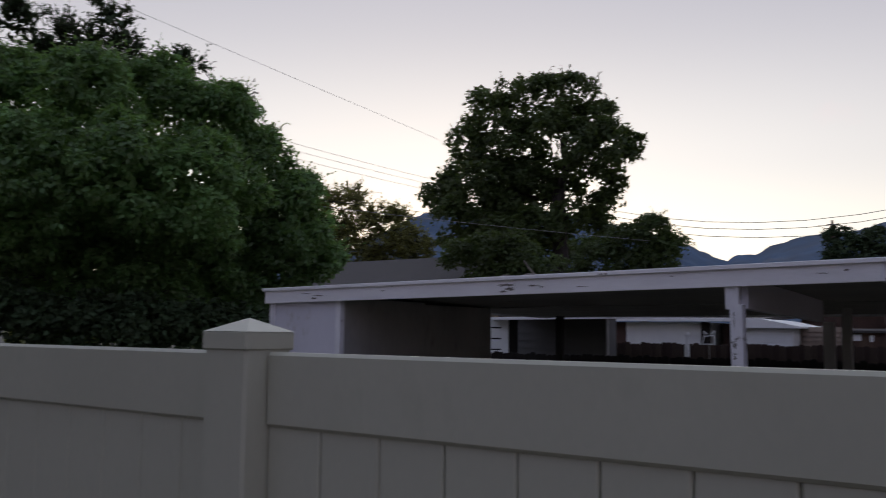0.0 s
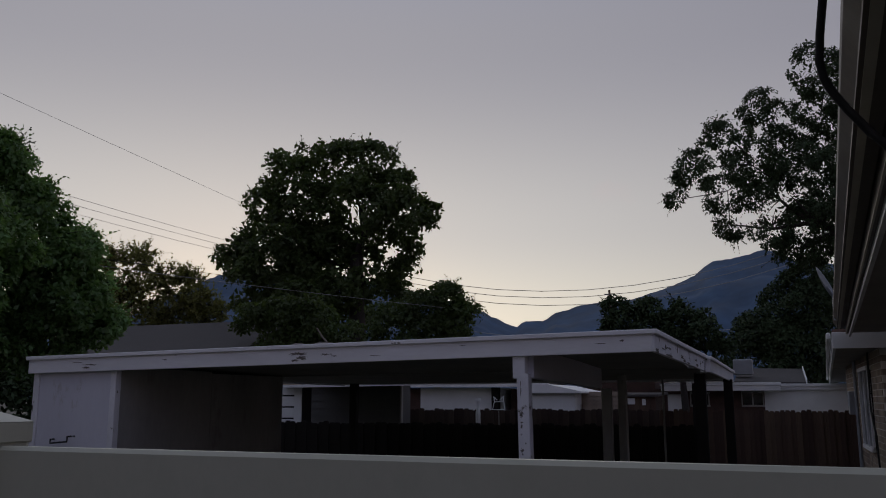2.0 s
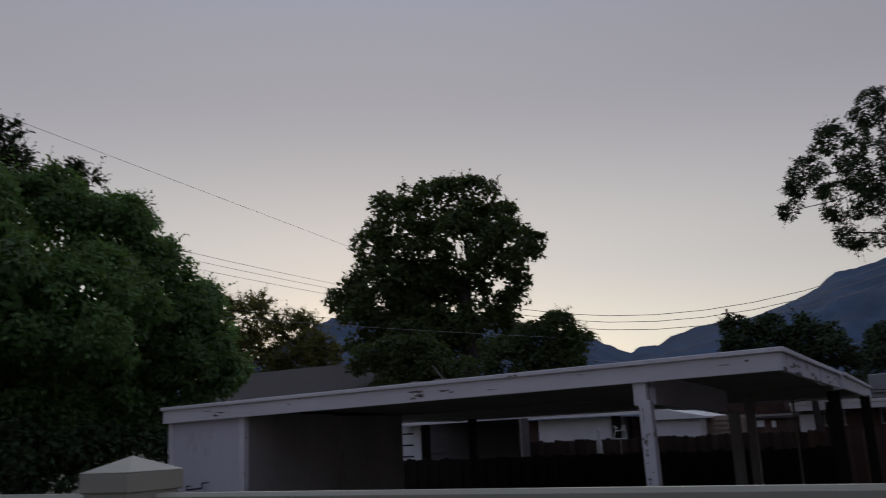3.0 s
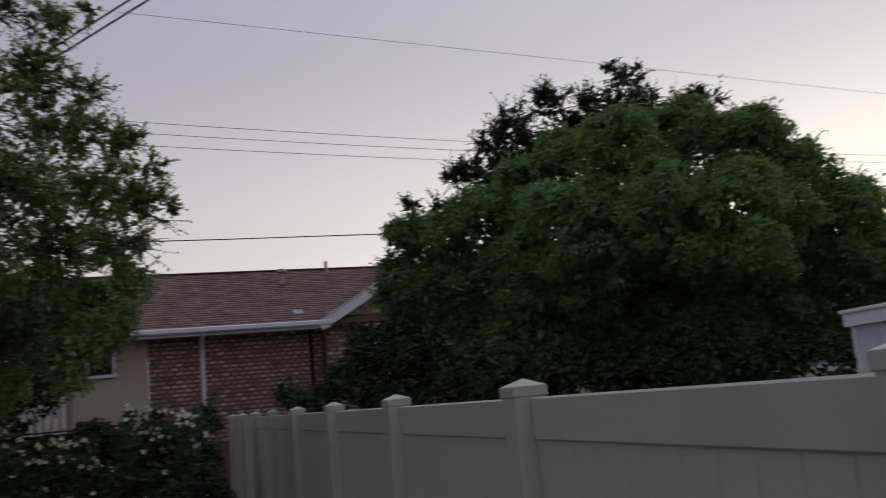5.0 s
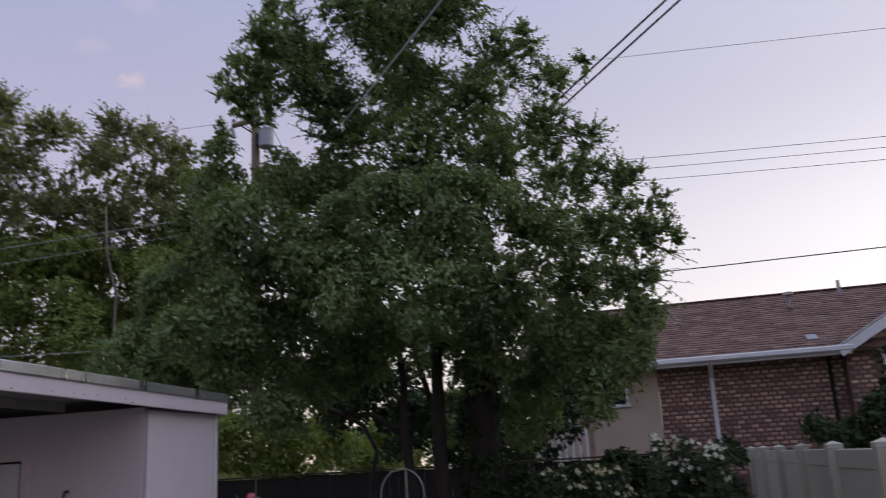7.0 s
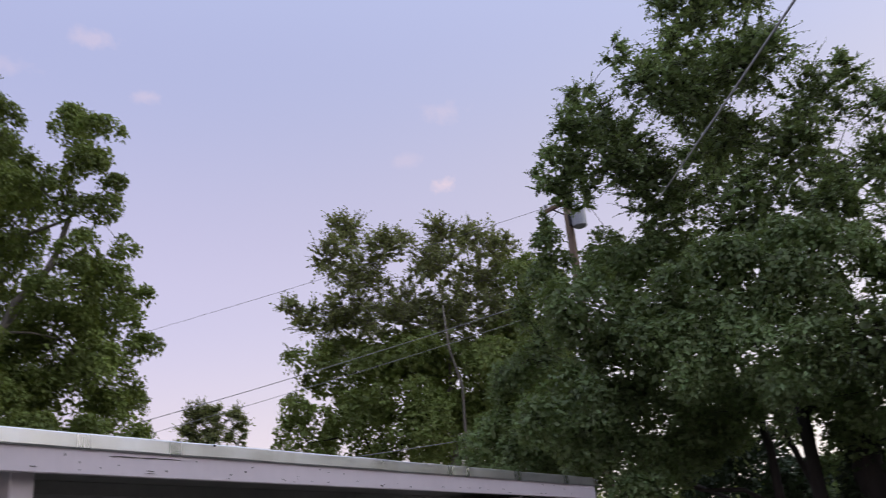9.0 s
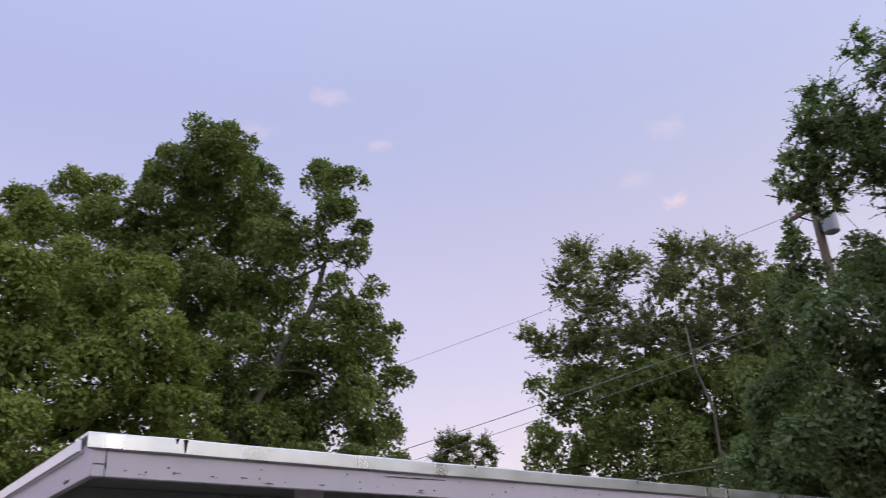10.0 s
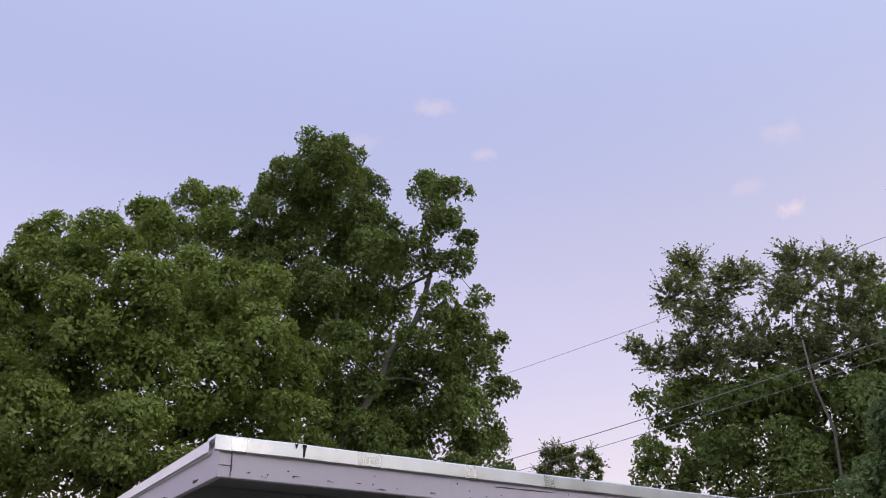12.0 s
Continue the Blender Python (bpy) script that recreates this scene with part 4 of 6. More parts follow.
part("conduit", tube([(1.10, 12.0, 2.3), (1.08, 11.9, 1.6), (1.09, 11.6, 1.3), (1.1, 11.5, 0.3)], 0.012, None, 6), RUBBER, eave_house)
dish = thing("satellite_dish", (0.64, 9.6, 2.56), "grey satellite dish on the eave", "dish")
bm = bmesh.new()
rows_ = []
for i in range(7):
    r = 0.21 * i / 6
    rows_.append([bm.verts.new((r * math.cos(k * math.tau / 20) * 0.85, -0.32 * (r * r) * 2.2, r * math.sin(k * math.tau / 20))) for k in range(20)])
for a, b in zip(rows_[1:], rows_[2:]):
    for k in range(20):
        bm.faces.new((a[k], a[(k + 1) % 20], b[(k + 1) % 20], b[k]))
bm.faces.new(rows_[1])
for v in rows_[0]:
    bm.verts.remove(v)
bmesh.ops.solidify(bm, geom=bm.faces[:], thickness=0.012)
bowl = part("bowl", bm, STEEL_GREY, dish, smooth=True)
bowl.matrix_local = pose(-0.08, 0, 0.30, -25, 0, 75)
part("mast", tube([(0, 0, -0.05), (0, 0, 0.2), (-0.06, 0, 0.3)], 0.02, None, 6), STEEL_GREY, dish)
mast = part("service_mast", tube([(0.36, 1.80, 2.55), (0.36, 1.80, 3.3), (0.34, 1.78, 3.38)], [0.024, 0.024, 0.034], None, 10), STEEL_GREY, eave_house, "grey conduit mast for the service wires")
part("wire_clamp", beam((0.27, 1.72, 3.29), (0.36, 1.80, 3.29), 0.03, 0.04, bevel=0.004), IRON, mast)
drop_cable = thing("service_cable", (0, 0, 0), "thick black service cable looping down to the eave", "cable")
part("cable", tube([(0.30, 1.75, 3.3), (0.25, 1.93, 2.85), (0.234, 2.005, 2.687), (0.226, 2.066, 2.565), (0.217, 2.094, 2.50), (0.213, 2.116, 2.446), (0.220, 2.128, 2.41), (0.236, 2.138, 2.38), (0.263, 2.148, 2.341), (0.304, 2.16, 2.289), (0.36, 2.17, 2.23), (0.5, 2.2, 2.1), (0.9, 2.25, 1.9)], 0.0095, None, 8), RUBBER, drop_cable, smooth=True)

# ---- brick house at the end of the fence ----
HX = -18.5
brick_house = thing("brick_house", (HX, 2, 0), "red-brown brick house with brown shingle roof and white gutter", "house")


def hb(x0, x1, y0, y1, z0, z1, bevel=0.0, bm=None):
    return box(x0 - HX, x1 - HX, y0 - 2, y1 - 2, z0, z1, bevel, bm)


wall_core = part("wall", hb(HX - 0.2, HX - 0.006, 0.0, 3.6, 0, 3.44), RED_MORTAR, brick_house, "red-brown brick wall")
part("stucco_wall", hb(HX - 0.2, HX + 0.01, -2.6, -0.004, 0, 3.44), STUCCO, brick_house, "plain tan stucco wall")
part("side_wall", hb(HX - 6.5, HX - 0.21, -2.6, -2.4, 0, 3.44), STUCCO, brick_house)
wing_core = part("wing_wall", hb(HX - 0.2, HX + 0.294, 3.604, 9.0, 0, 3.4), RED_MORTAR, brick_house, "brown brick gable wall")
# main roof
E0, E1, R1 = (-17.98, 3.50), (-21.6, 5.20), (-25.2, 3.5)
RY0, RY1 = -2.9, 8.6
bm = bmesh.new()
for (xa, za), (xb, zb) in ((E0, E1), (R1, E1)):
    q = [Vector((xa - HX, RY0 - 2, za)), Vector((xa - HX, RY1 - 2, za)), Vector((xb - HX, RY1 - 2, zb)), Vector((xb - HX, RY0 - 2, zb))]
    t = [bm.verts.new(p) for p in q]
    b = [bm.verts.new(p - Vector((0, 0, 0.07))) for p in q]
    bm.faces.new(t), bm.faces.new(b[::-1])
    for k in range(4):
        bm.faces.new((t[k], b[k], b[(k + 1) % 4], t[(k + 1) % 4]))
bmesh.ops.recalc_face_normals(bm, faces=bm.faces[:])
main_roof = part("roof", bm, SHINGLE, brick_house, "brown asphalt shingle roof")


def shingles(p00, along, up, n_along, n_up, seed, keep=None):
    """Courses of overlapping tabs laid up a slope."""
    rng = random.Random(seed)
    a, u = Vector(along), Vector(up)
    nrm = a.cross(u).normalized()
    if nrm.z < 0:
        nrm = -nrm
    da, du = a / n_along, u / n_up
    verts, faces = [], []
    for j in range(n_up):
        for i in range(n_along):
            s = (i + (0.5 if j % 2 else 0) + rng.uniform(-0.06, 0.06))
            c0 = Vector(p00) + da * s + du * j
            if keep and not keep(c0):
                continue
            lift = 0.014 + rng.uniform(0, 0.008)
            k = len(verts)
            for w, h, o in ((0, 0, lift), (0.94, 0, lift), (0.94, 1.1, 0.004), (0, 1.1, 0.004), (0, 0, 0), (0.94, 0, 0)):
                verts.append(tuple(c0 + da * w + du * h + nrm * o))
            faces += [(k, k + 1, k + 2, k + 3), (k + 4, k + 5, k + 1, k)]
    me = bpy.data.meshes.new("shingles")
    me.from_pydata(verts, [], faces)
    me.materials.append(SHINGLE)
    o = new("shingles", me)
    return tagged(o, kind="stuff")


shingles((E0[0] - HX, RY0 - 2, E0[1]), (0, RY1 - RY0 - 0.3, 0), (E1[0] - E0[0], 0, E1[1] - E0[1]), 40, 27, 5).parent = main_roof
part("ridge_cap", beam((E1[0] - HX, RY0 - 2, E1[1] + 0.01), (E1[0] - HX, RY1 - 2, E1[1] + 0.01), 0.22, 0.03, bevel=0.01), SHINGLE, main_roof)
part("gutter", hb(-17.98, -17.86, -2.9, 3.72, 3.40, 3.51, 0.02), TRIM_WHITE, brick_house, "white metal gutter")
part("fascia", hb(-18.02, -17.985, -2.9, 3.7, 3.34, 3.46), TRIM_WHITE, brick_house)
part("soffit", hb(HX + 0.014, -18.03, -2.9, 3.6, 3.36, 3.40), SOFFIT, brick_house)
part("downspout", tube([(-17.92 - HX, 1.04 - 2, 3.42), (-18.1 - HX, 1.05 - 2, 3.3), (-18.44 - HX, 1.06 - 2, 3.12), (-18.45 - HX, 1.06 - 2, 2.5), (-18.45 - HX, 1.06 - 2, 0.1)], 0.045, None, 8), TRIM_WHITE, brick_house, "white downspout")
# dark upright strip near the corner of the brick wall
part("corner_pipe", hb(HX + 0.01, HX + 0.07, 3.30, 3.36, 0.2, 3.34), BROWN_POST, brick_house)
# gable wing
PKY, PKZ = 6.3, 5.02
bm = bmesh.new()
t = [bm.verts.new((x - HX, y - 2, z)) for x in (-18.202, -18.7) for y, z in ((3.62, 3.4), (9.0, 3.4), (PKY, PKZ - 0.12))]
for f in ((0, 1, 2), (5, 4, 3), (0, 3, 4, 1), (1, 4, 5, 2), (2, 5, 3, 0)):
    bm.faces.new([t[k] for k in f])
bmesh.ops.recalc_face_normals(bm, faces=bm.faces[:])
part("gable", bm, BRICK_J, brick_house, "brown brick gable")
for y0, z0 in ((3.45, 3.36), (9.2, 3.36)):
    part("rake_board", beam((-17.9 - HX, y0 - 2, z0 + 0.02), (-17.9 - HX, PKY - 2, PKZ + 0.02), 0.04, 0.22, bevel=0.005), TRIM_WHITE, brick_house, "white rake board")
    a, b = Vector((0, y0, z0 + 0.125)), Vector((0, PKY, PKZ + 0.135))
    bm = bmesh.new()
    q = [(-17.88, a.y, a.z), (-21.4, a.y, a.z), (-21.4, b.y, b.z), (-17.88, b.y, b.z)]
    t = [bm.verts.new((x - HX, y - 2, z)) for x, y, z in q]
    u = [bm.verts.new((x - HX, y - 2, z - 0.02)) for x, y, z in q]
    bm.faces.new(t), bm.faces.new(u[::-1])
    for k in range(4):
        bm.faces.new((t[k], u[k], u[(k + 1) % 4], t[(k + 1) % 4]))
    bmesh.ops.recalc_face_normals(bm, faces=bm.faces[:])
    part("wing_roof", bm, SHINGLE, brick_house)


def side_window(y0, y1, z0, z1, x, parent, label):
    w = part("window", hb(x, x + 0.02, y0, y1, z0, z1), GLASS_DARK, parent, label)
    m = (y0 + y1) / 2
    for y in (y0 - 0.05, m - 0.025, y1):
        part("frame", hb(x + 0.021, x + 0.05, y, y + 0.05, z0, z1), TRIM_WHITE, w)
    part("frame", hb(x + 0.021, x + 0.05, y0 - 0.05, y1 + 0.05, z1, z1 + 0.05), TRIM_WHITE, w)
    part("sill", hb(x + 0.021, x + 0.08, y0 - 0.08, y1 + 0.08, z0 - 0.06, z0), TRIM_WHITE, w)


side_window(-1.62, -0.68, 2.72, 3.25, HX + 0.012, brick_house, "window with white sliding frame")
side_window(4.3, 5.1, 2.85, 3.35, -18.19, brick_house, "small bedroom window")
vent = part("roof_vent", tube([(-20.5 - HX, 3.1 - 2, 4.7), (-20.5 - HX, 3.1 - 2, 4.98), (-20.5 - HX, 3.1 - 2, 4.99), (-20.5 - HX, 3.1 - 2, 5.06)], [0.05, 0.05, 0.13, 0.1], None, 10), SOFFIT, brick_house, "round metal roof vent")
part("flue", tube([(-21.3 - HX, 4.35 - 2, 5.0), (-21.3 - HX, 4.35 - 2, 5.36)], 0.04, None, 8), STEEL_GREY, brick_house, "grey vent pipe")
part("roof_flashing", tilted_slab(-18.62 - HX, -18.38 - HX, 1.0, 1.2, 3.845, 3.73, 3.845, 3.73, 0.02), STEEL_GREY, brick_house)
# railing on the porch
rail_ = thing("porch_railing", (-16.9, -2.9, 0), "white baluster railing with brown posts on a porch", "railing")
part("deck", box(-0.9, 0.1, -1.5, 1.6, 1.45, 1.62, 0.01), DARK_WOOD, rail_)
part("deck_base", box(-0.8, 0.0, -1.4, 1.5, -0.02, 1.448), STUCCO, rail_)
for k in range(22):
    part("baluster", box(-0.02, 0.02, -1.4 + k * 0.135, -1.36 + k * 0.135, 1.62, 2.3), SIDING, rail_)
for y in (-1.5, -0.3, 0.6, 1.5):
    part("post", box(-0.05, 0.05, y, y + 0.1, 1.62, 2.5, 0.008), BRICK, rail_, "red-brown post")
part("handrail", box(-0.04, 0.04, -1.5, 1.6, 2.302, 2.36, 0.008), BRICK, rail_)

# ---- board fence across the end of the yard, tree shade put into its dark colour ----
yard_fence = thing("yard_fence", (-14.0, -6.0, 0), "dark old board fence at the end of the garden", "fence")
fb = None
for k in range(76):
    if fb is None:
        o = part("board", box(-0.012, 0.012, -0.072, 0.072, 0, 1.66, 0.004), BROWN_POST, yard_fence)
        fb = o.data
    else:
        o = new("board", fb)
        o.parent = yard_fence
    o.location = (random.uniform(-0.006, 0.006), -5.6 + k * 0.15, random.uniform(-0.02, 0.012))
part("cap_rail", box(-0.05, 0.05, -5.7, 5.8, 1.675, 1.70, 0.006), DARK_WOOD, yard_fence)

# ---- white carport and shed beside the camera ----
NX0, NX1, NY0, NY1, NZ = -6.46, -0.80, -3.42, -8.6, 2.35
NS = 0.06  # rise of the roof towards the yard


def nz(x):
    return NZ + NS * (x - NX0) / (NX1 - NX0)


near_carport = thing("carport", (0, 0, 0), "white flat-roofed carport with bright metal drip edge and shed", "carport")
part("roof", tilted_slab(NX0 + 0.03, NX1 - 0.03, NY1, NY0 - 0.03, nz(NX0) - 0.012, nz(NX1) - 0.012, nz(NX0) - 0.012, nz(NX1) - 0.012, 0.063), SOFFIT, near_carport, "grey-brown roof deck")
part("front_fascia", beam((NX0 + 0.01, NY0 - 0.014, nz(NX0) - 0.098), (NX1 - 0.012, NY0 - 0.014, nz(NX1) - 0.098), 0.028, 0.127, bevel=0.003), PINK_WHITE, near_carport, "white fascia with worn paint")
part("side_fascia", beam((NX1 - 0.016, NY1, nz(NX1) - 0.098), (NX1 - 0.016, NY0 + 0.001, nz(NX1) - 0.098), 0.028, 0.127, bevel=0.003), PINK_WHITE, near_carport)
part("end_fascia", beam((NX0 + 0.014, NY1, NZ - 0.098), (NX0 + 0.014, NY0 - 0.03, NZ - 0.098), 0.028, 0.127, bevel=0.003), PINK_WHITE, near_carport)
bm = bmesh.new()
edge_rng = random.Random(8)
n_e = 60
sec = ((-0.10, 0.0), (0.010, 0.0), (0.016, -0.006), (0.016, -0.058), (0.010, -0.064), (0.010, -0.05), (0.004, -0.012), (-0.10, -0.012))
rings = []
for i in range(n_e + 1):
    x = NX0 - 0.02 + (NX1 - NX0 + 0.04) * i / n_e
    dent = 0.006 * noise.noise((x * 3.1, 0, 0)) + edge_rng.uniform(-0.0012, 0.0012)
    rings.append([bm.verts.new((x, NY0 + py + (dent if py > 0 else 0), nz(x) + pz + 0.3 * dent)) for py, pz in sec])
for a_, b_ in zip(rings, rings[1:]):
    for k in range(len(sec)):
        bm.faces.new((a_[k], a_[(k + 1) % len(sec)], b_[(k + 1) % len(sec)], b_[k]))
bm.faces.new(rings[0]), bm.faces.new(rings[-1][::-1])
bmesh.ops.recalc_face_normals(bm, faces=bm.faces[:])
part("drip_edge", bm, METAL, near_carport, "dented shiny metal drip edge")
part("side_drip_edge", box(NX1 - 0.10, NX1 + 0.018, NY1, NY0 - 0.102, nz(NX1) - 0.058, nz(NX1) - 0.002, 0.006), METAL, near_carport, "metal drip edge")
for y in (-4.2, -5.0, -5.8, -6.6, -7.4, -8.2):
    part("rafter", beam((-5.5, y, nz(-5.5) - 0.108), (-0.86, y, nz(-0.86) - 0.108), 0.04, 0.062), SOFFIT, near_carport)
part("post", box(-1.84, -1.74, -3.62, -3.52, 0, NZ - 0.03, 0.006), PINK_WHITE, near_carport, "white post")
part("shed_front", box(-6.40, -5.50, -3.54, -3.51, 0.02, NZ - 0.158, 0.004), PINK_WHITE, near_carport, "white painted shed wall")
part("shed_corner_board", box(-6.45, -6.404, -3.56, -3.5, 0.0, NZ - 0.158, 0.004), PINK_WHITE, near_carport)
part("shed_side", box(-5.53, -5.495, -8.4, -3.545, 0.02, NZ - 0.14, 0.003), PINK_WHITE, near_carport)
part("shed_outer_side", box(-6.44, -6.406, -8.4, -3.565, 0.02, NZ - 0.14), PINK_WHITE, near_carport)
part("rear_wall", box(-5.49, -0.9, -8.45, -8.40, 0.0, NZ - 0.14), PINK_WHITE, near_carport)
shed_door = part("shed_door", box(-5.493, -5.478, -5.30, -4.512, 0.04, 1.885, 0.004), SIDING, near_carport, "closed white shed door")
# solid dark strips stand in for the shade in the door gap
part("door_gap", box(-5.4945, -5.484, -4.511, -4.497, 0.04, 1.90), BROWN_POST, shed_door)
part("door_gap", box(-5.4945, -5.484, -5.30, -4.511, 1.886, 1.90), BROWN_POST, shed_door)
part("door_trim", box(-5.493, -5.47, -4.496, -4.435, 0.03, 1.96, 0.004), PINK_WHITE, shed_door)
part("door_trim", box(-5.493, -5.47, -5.36, -4.497, 1.901, 1.96, 0.004), PINK_WHITE, shed_door)
part("door_handle", box(-5.477, -5.42, -4.60, -4.56, 1.0, 1.05, 0.01), STEEL_GREY, shed_door)
part("wall_hook", tube([(-5.494, -4.12, 1.675), (-5.46, -4.12, 1.67), (-5.45, -4.12, 1.635), (-5.465, -4.12, 1.615)], [0.012, 0.010, 0.009, 0.008], None, 6), IRON, near_carport, "small dark hook on the shed wall")
# tar runs over the metal edge
for x, w, h in ((-1.115, 0.014, 0.018), (-1.150, 0.018, 0.052), (-2.62, 0.010, 0.010)):
    bm = bmesh.new()
    z = nz(x) - 0.004
    pts = [(x - w / 2, z), (x + w / 2, z), (x + w * 0.25, z - h * 0.35), (x + w * 0.12, z - h), (x - w * 0.06, z - h * 0.95), (x - w * 0.2, z - h * 0.4)]
    fr = [bm.verts.new((px, NY0 + 0.0245, pz)) for px, pz in pts]
    bk = [bm.verts.new((px, NY0 + 0.0120, pz)) for px, pz in pts]
    bm.faces.new(fr), bm.faces.new(bk[::-1])
    for k in range(6):
        bm.faces.new((fr[k], bk[k], bk[(k + 1) % 6], fr[(k + 1) % 6]))
    bmesh.ops.recalc_face_normals(bm, faces=bm.faces[:])
    part("tar_run", bm, RUBBER, near_carport, "black tar run on the metal edge")

rg = random.Random(33)
for k in range(60):
    x = NX1 - 0.12 - (NX1 - NX0 - 0.3) * rg.random() ** 1.3
    low_edge = rg.random() < 0.55
    wide = rg.random() < 0.15
    bare_patch(near_carport, (x, NY0 + 0.0005, nz(x) - (rg.uniform(0.128, 0.150) if low_edge else rg.uniform(0.075, 0.14))), (-1, 0, 0), (0, 0, 1), rg.uniform(0.02, 0.05) if wide else rg.uniform(0.005, 0.013), rg.uniform(0.003, 0.009), 200 + k)
# upright joint at the fascia corner, drawn as a thin dark patch
bare_patch(near_carport, (NX1 - 0.055, NY0 + 0.0005, nz(NX1) - 0.105), (-1, 0, 0), (0, 0, 1), 0.008, 0.12, 290)
bare_patch(near_carport, (NX1 - 0.03, NY0 + 0.0005, nz(NX1) - 0.115), (-1, 0, 0), (0, 0, 1), 0.05, 0.004, 291)
bare_patch(near_carport, (-2.25, NY0 + 0.0005, nz(-2.25) - 0.082), (-1, 0, 0), (0, 0, 1), 0.4, 0.006, 292)
for k in range(5):
    y = NY0 - 0.3 - 0.55 * k
    bare_patch(near_carport, (NX1 - 0.0015, y, nz(NX1) - rg.uniform(0.08, 0.15)), (0, 1, 0), (0, 0, 1), rg.uniform(0.01, 0.2), rg.uniform(0.006, 0.02), 250 + k)

# ---- utility pole and wires ----
PX, PY, PT = -20.0, -9.8, 11.45
pole = thing("utility_pole", (PX, PY, 0), "weathered wooden utility pole with grey transformer", "utility pole")
part("shaft", tube([(0, 0, -0.2), (0, 0, 5), (0, 0, PT)], [0.16, 0.14, 0.11], None, 12), POLE_WOOD, pole, smooth=True)
part("crossarm", beam((-0.1, -0.75, PT - 0.35), (-0.1, 0.12, PT - 0.25), 0.09, 0.11, bevel=0.01), POLE_WOOD, pole)
part("arm_brace", beam((-0.1, -0.5, PT - 0.36), (-0.1, 0, PT - 0.75), 0.03, 0.04), IRON, pole)
for y, z in ((-0.7, PT - 0.24), (-0.35, PT - 0.22), (0, PT + 0.06)):
    part("insulator", tube([(-0.1, y, z - 0.08), (-0.1, y, z), (-0.1, y, z + 0.02), (-0.1, y, z + 0.08), (-0.1, y, z + 0.1)], [0.03, 0.03, 0.06, 0.06, 0.03], None, 8), STEEL_GREY, pole)
part("cutout", tube([(0.0, -0.62, PT - 0.75), (0.0, -0.70, PT - 0.45)], 0.05, None, 8), STEEL_GREY, pole)
tr = part("transformer", tube([(0.1, 0.36, PT - 1.22), (0.1, 0.36, PT - 1.19), (0.1, 0.36, PT - 0.74), (0.1, 0.36, PT - 0.71), (0.1, 0.36, PT - 0.66)], [0.16, 0.2, 0.2, 0.21, 0.14], None, 16), STEEL_GREY, pole, "grey transformer can", smooth=False)
part("bushing", tube([(0.1, 0.31, PT - 0.68), (0.1, 0.31, PT - 0.44)], [0.05, 0.03], None, 8), STEEL_GREY, tr)
part("hanger", box(0.02, 0.18, 0.08, 0.18, PT - 1.12, PT - 0.78, 0.01), IRON, tr)

far_pole = thing("utility_pole", (-24.5, 44.0, 0), "distant wooden utility pole with crossarm", "utility pole")
part("shaft", tube([(0, 0, 0), (0, 0, 10.6)], [0.16, 0.11], None, 8), POLE_WOOD, far_pole)
part("crossarm", beam((-0.9, 0, 9.8), (0.9, 0, 9.8), 0.1, 0.12), POLE_WOOD, far_pole)
third_pole = thing("utility_pole", (-14.9, 82.0, 0), "distant wooden utility pole with crossarm", "utility pole")
part("shaft", tube([(0, 0, 0), (0, 0, 12.2)], [0.16, 0.11], None, 8), POLE_WOOD, third_pole)
part("crossarm", beam((-0.5, 0, 11.8), (0.5, 0, 11.8), 0.1, 0.1), POLE_WOOD, third_pole)


def wire(a, b, drop, r, material, label, group="overhead wires"):
    o = thing("overhead_wire", tuple(a), label, "wire", group)
    part("strand", tube([p - Vector(a) for p in sag(a, b, drop)], r, None, 5), material, o)
    return o


wire((PX, PY, PT + 0.35), (-24.5, 44, 10.95), 0.02, 0.007, GREY_CABLE, "thin high wire from pole to pole")
for dz, dx in ((0.0, 0.0), (0.27, 0.03), (0.57, 0.06)):
    wire((PX - 0.1 - dx, PY, 9.21 - dz), (-24.5 + dx, 44, 9.6 - dz), 0.7, 0.008, GREY_CABLE, "one of three parallel thin overhead wires")
wire((PX - 0.15, PY, 5.82), (-24.5, 44, 8.34), 0.6, 0.014, RUBBER, "black telephone cable from pole to pole")
wire((-15.8, 13.8, 4.95), (-9.0, 23.4, 4.4), 0.05, 0.006, GREY_CABLE, "grey service wire crossing before the maple")
corner_pole = thing("utility_pole", (10.4, 49.0, 0), "tall wooden utility pole behind the houses", "utility pole")
part("shaft", tube([(0, 0, -0.2), (0, 0, 7), (0, 0, 14.6)], [0.18, 0.15, 0.12], None, 8), POLE_WOOD, corner_pole)
for dz in (0.0, 0.33, 0.72):
    wire((-24.5, 44, 10.3 - dz), (10.4, 49, 14.0 - 1.3 * dz), 4.3, 0.018, GREY_CABLE, "thin distant overhead power wire")
wire((-24.5, 44, 7.4), (10.4, 49, 8.4), 2.9, 0.014, GREY_CABLE, "thin distant overhead power wire")
side_pole = thing("utility_pole", (15.6, 21.9, 0), "wooden utility pole behind the neighbouring house", "utility pole")
part("shaft", tube([(0, 0, -0.2), (0, 0, 5.5), (0, 0, 11.7)], [0.16, 0.14, 0.11], None, 10), POLE_WOOD, side_pole)
for k in (0, 1):
    wire((PX + 0.1, PY + 0.1, 4.3 - 0.13 * k), (15.6, 21.8, 11.4 - 0.13 * k), 0.43, 0.012, RUBBER, "pair of black cables running over the fence")
wire((0.28, 1.74, 3.3), (PX + 0.1, PY, 8.1), 0.12, 0.0075, PALE_CABLE, "grey service wire in front of the tree")
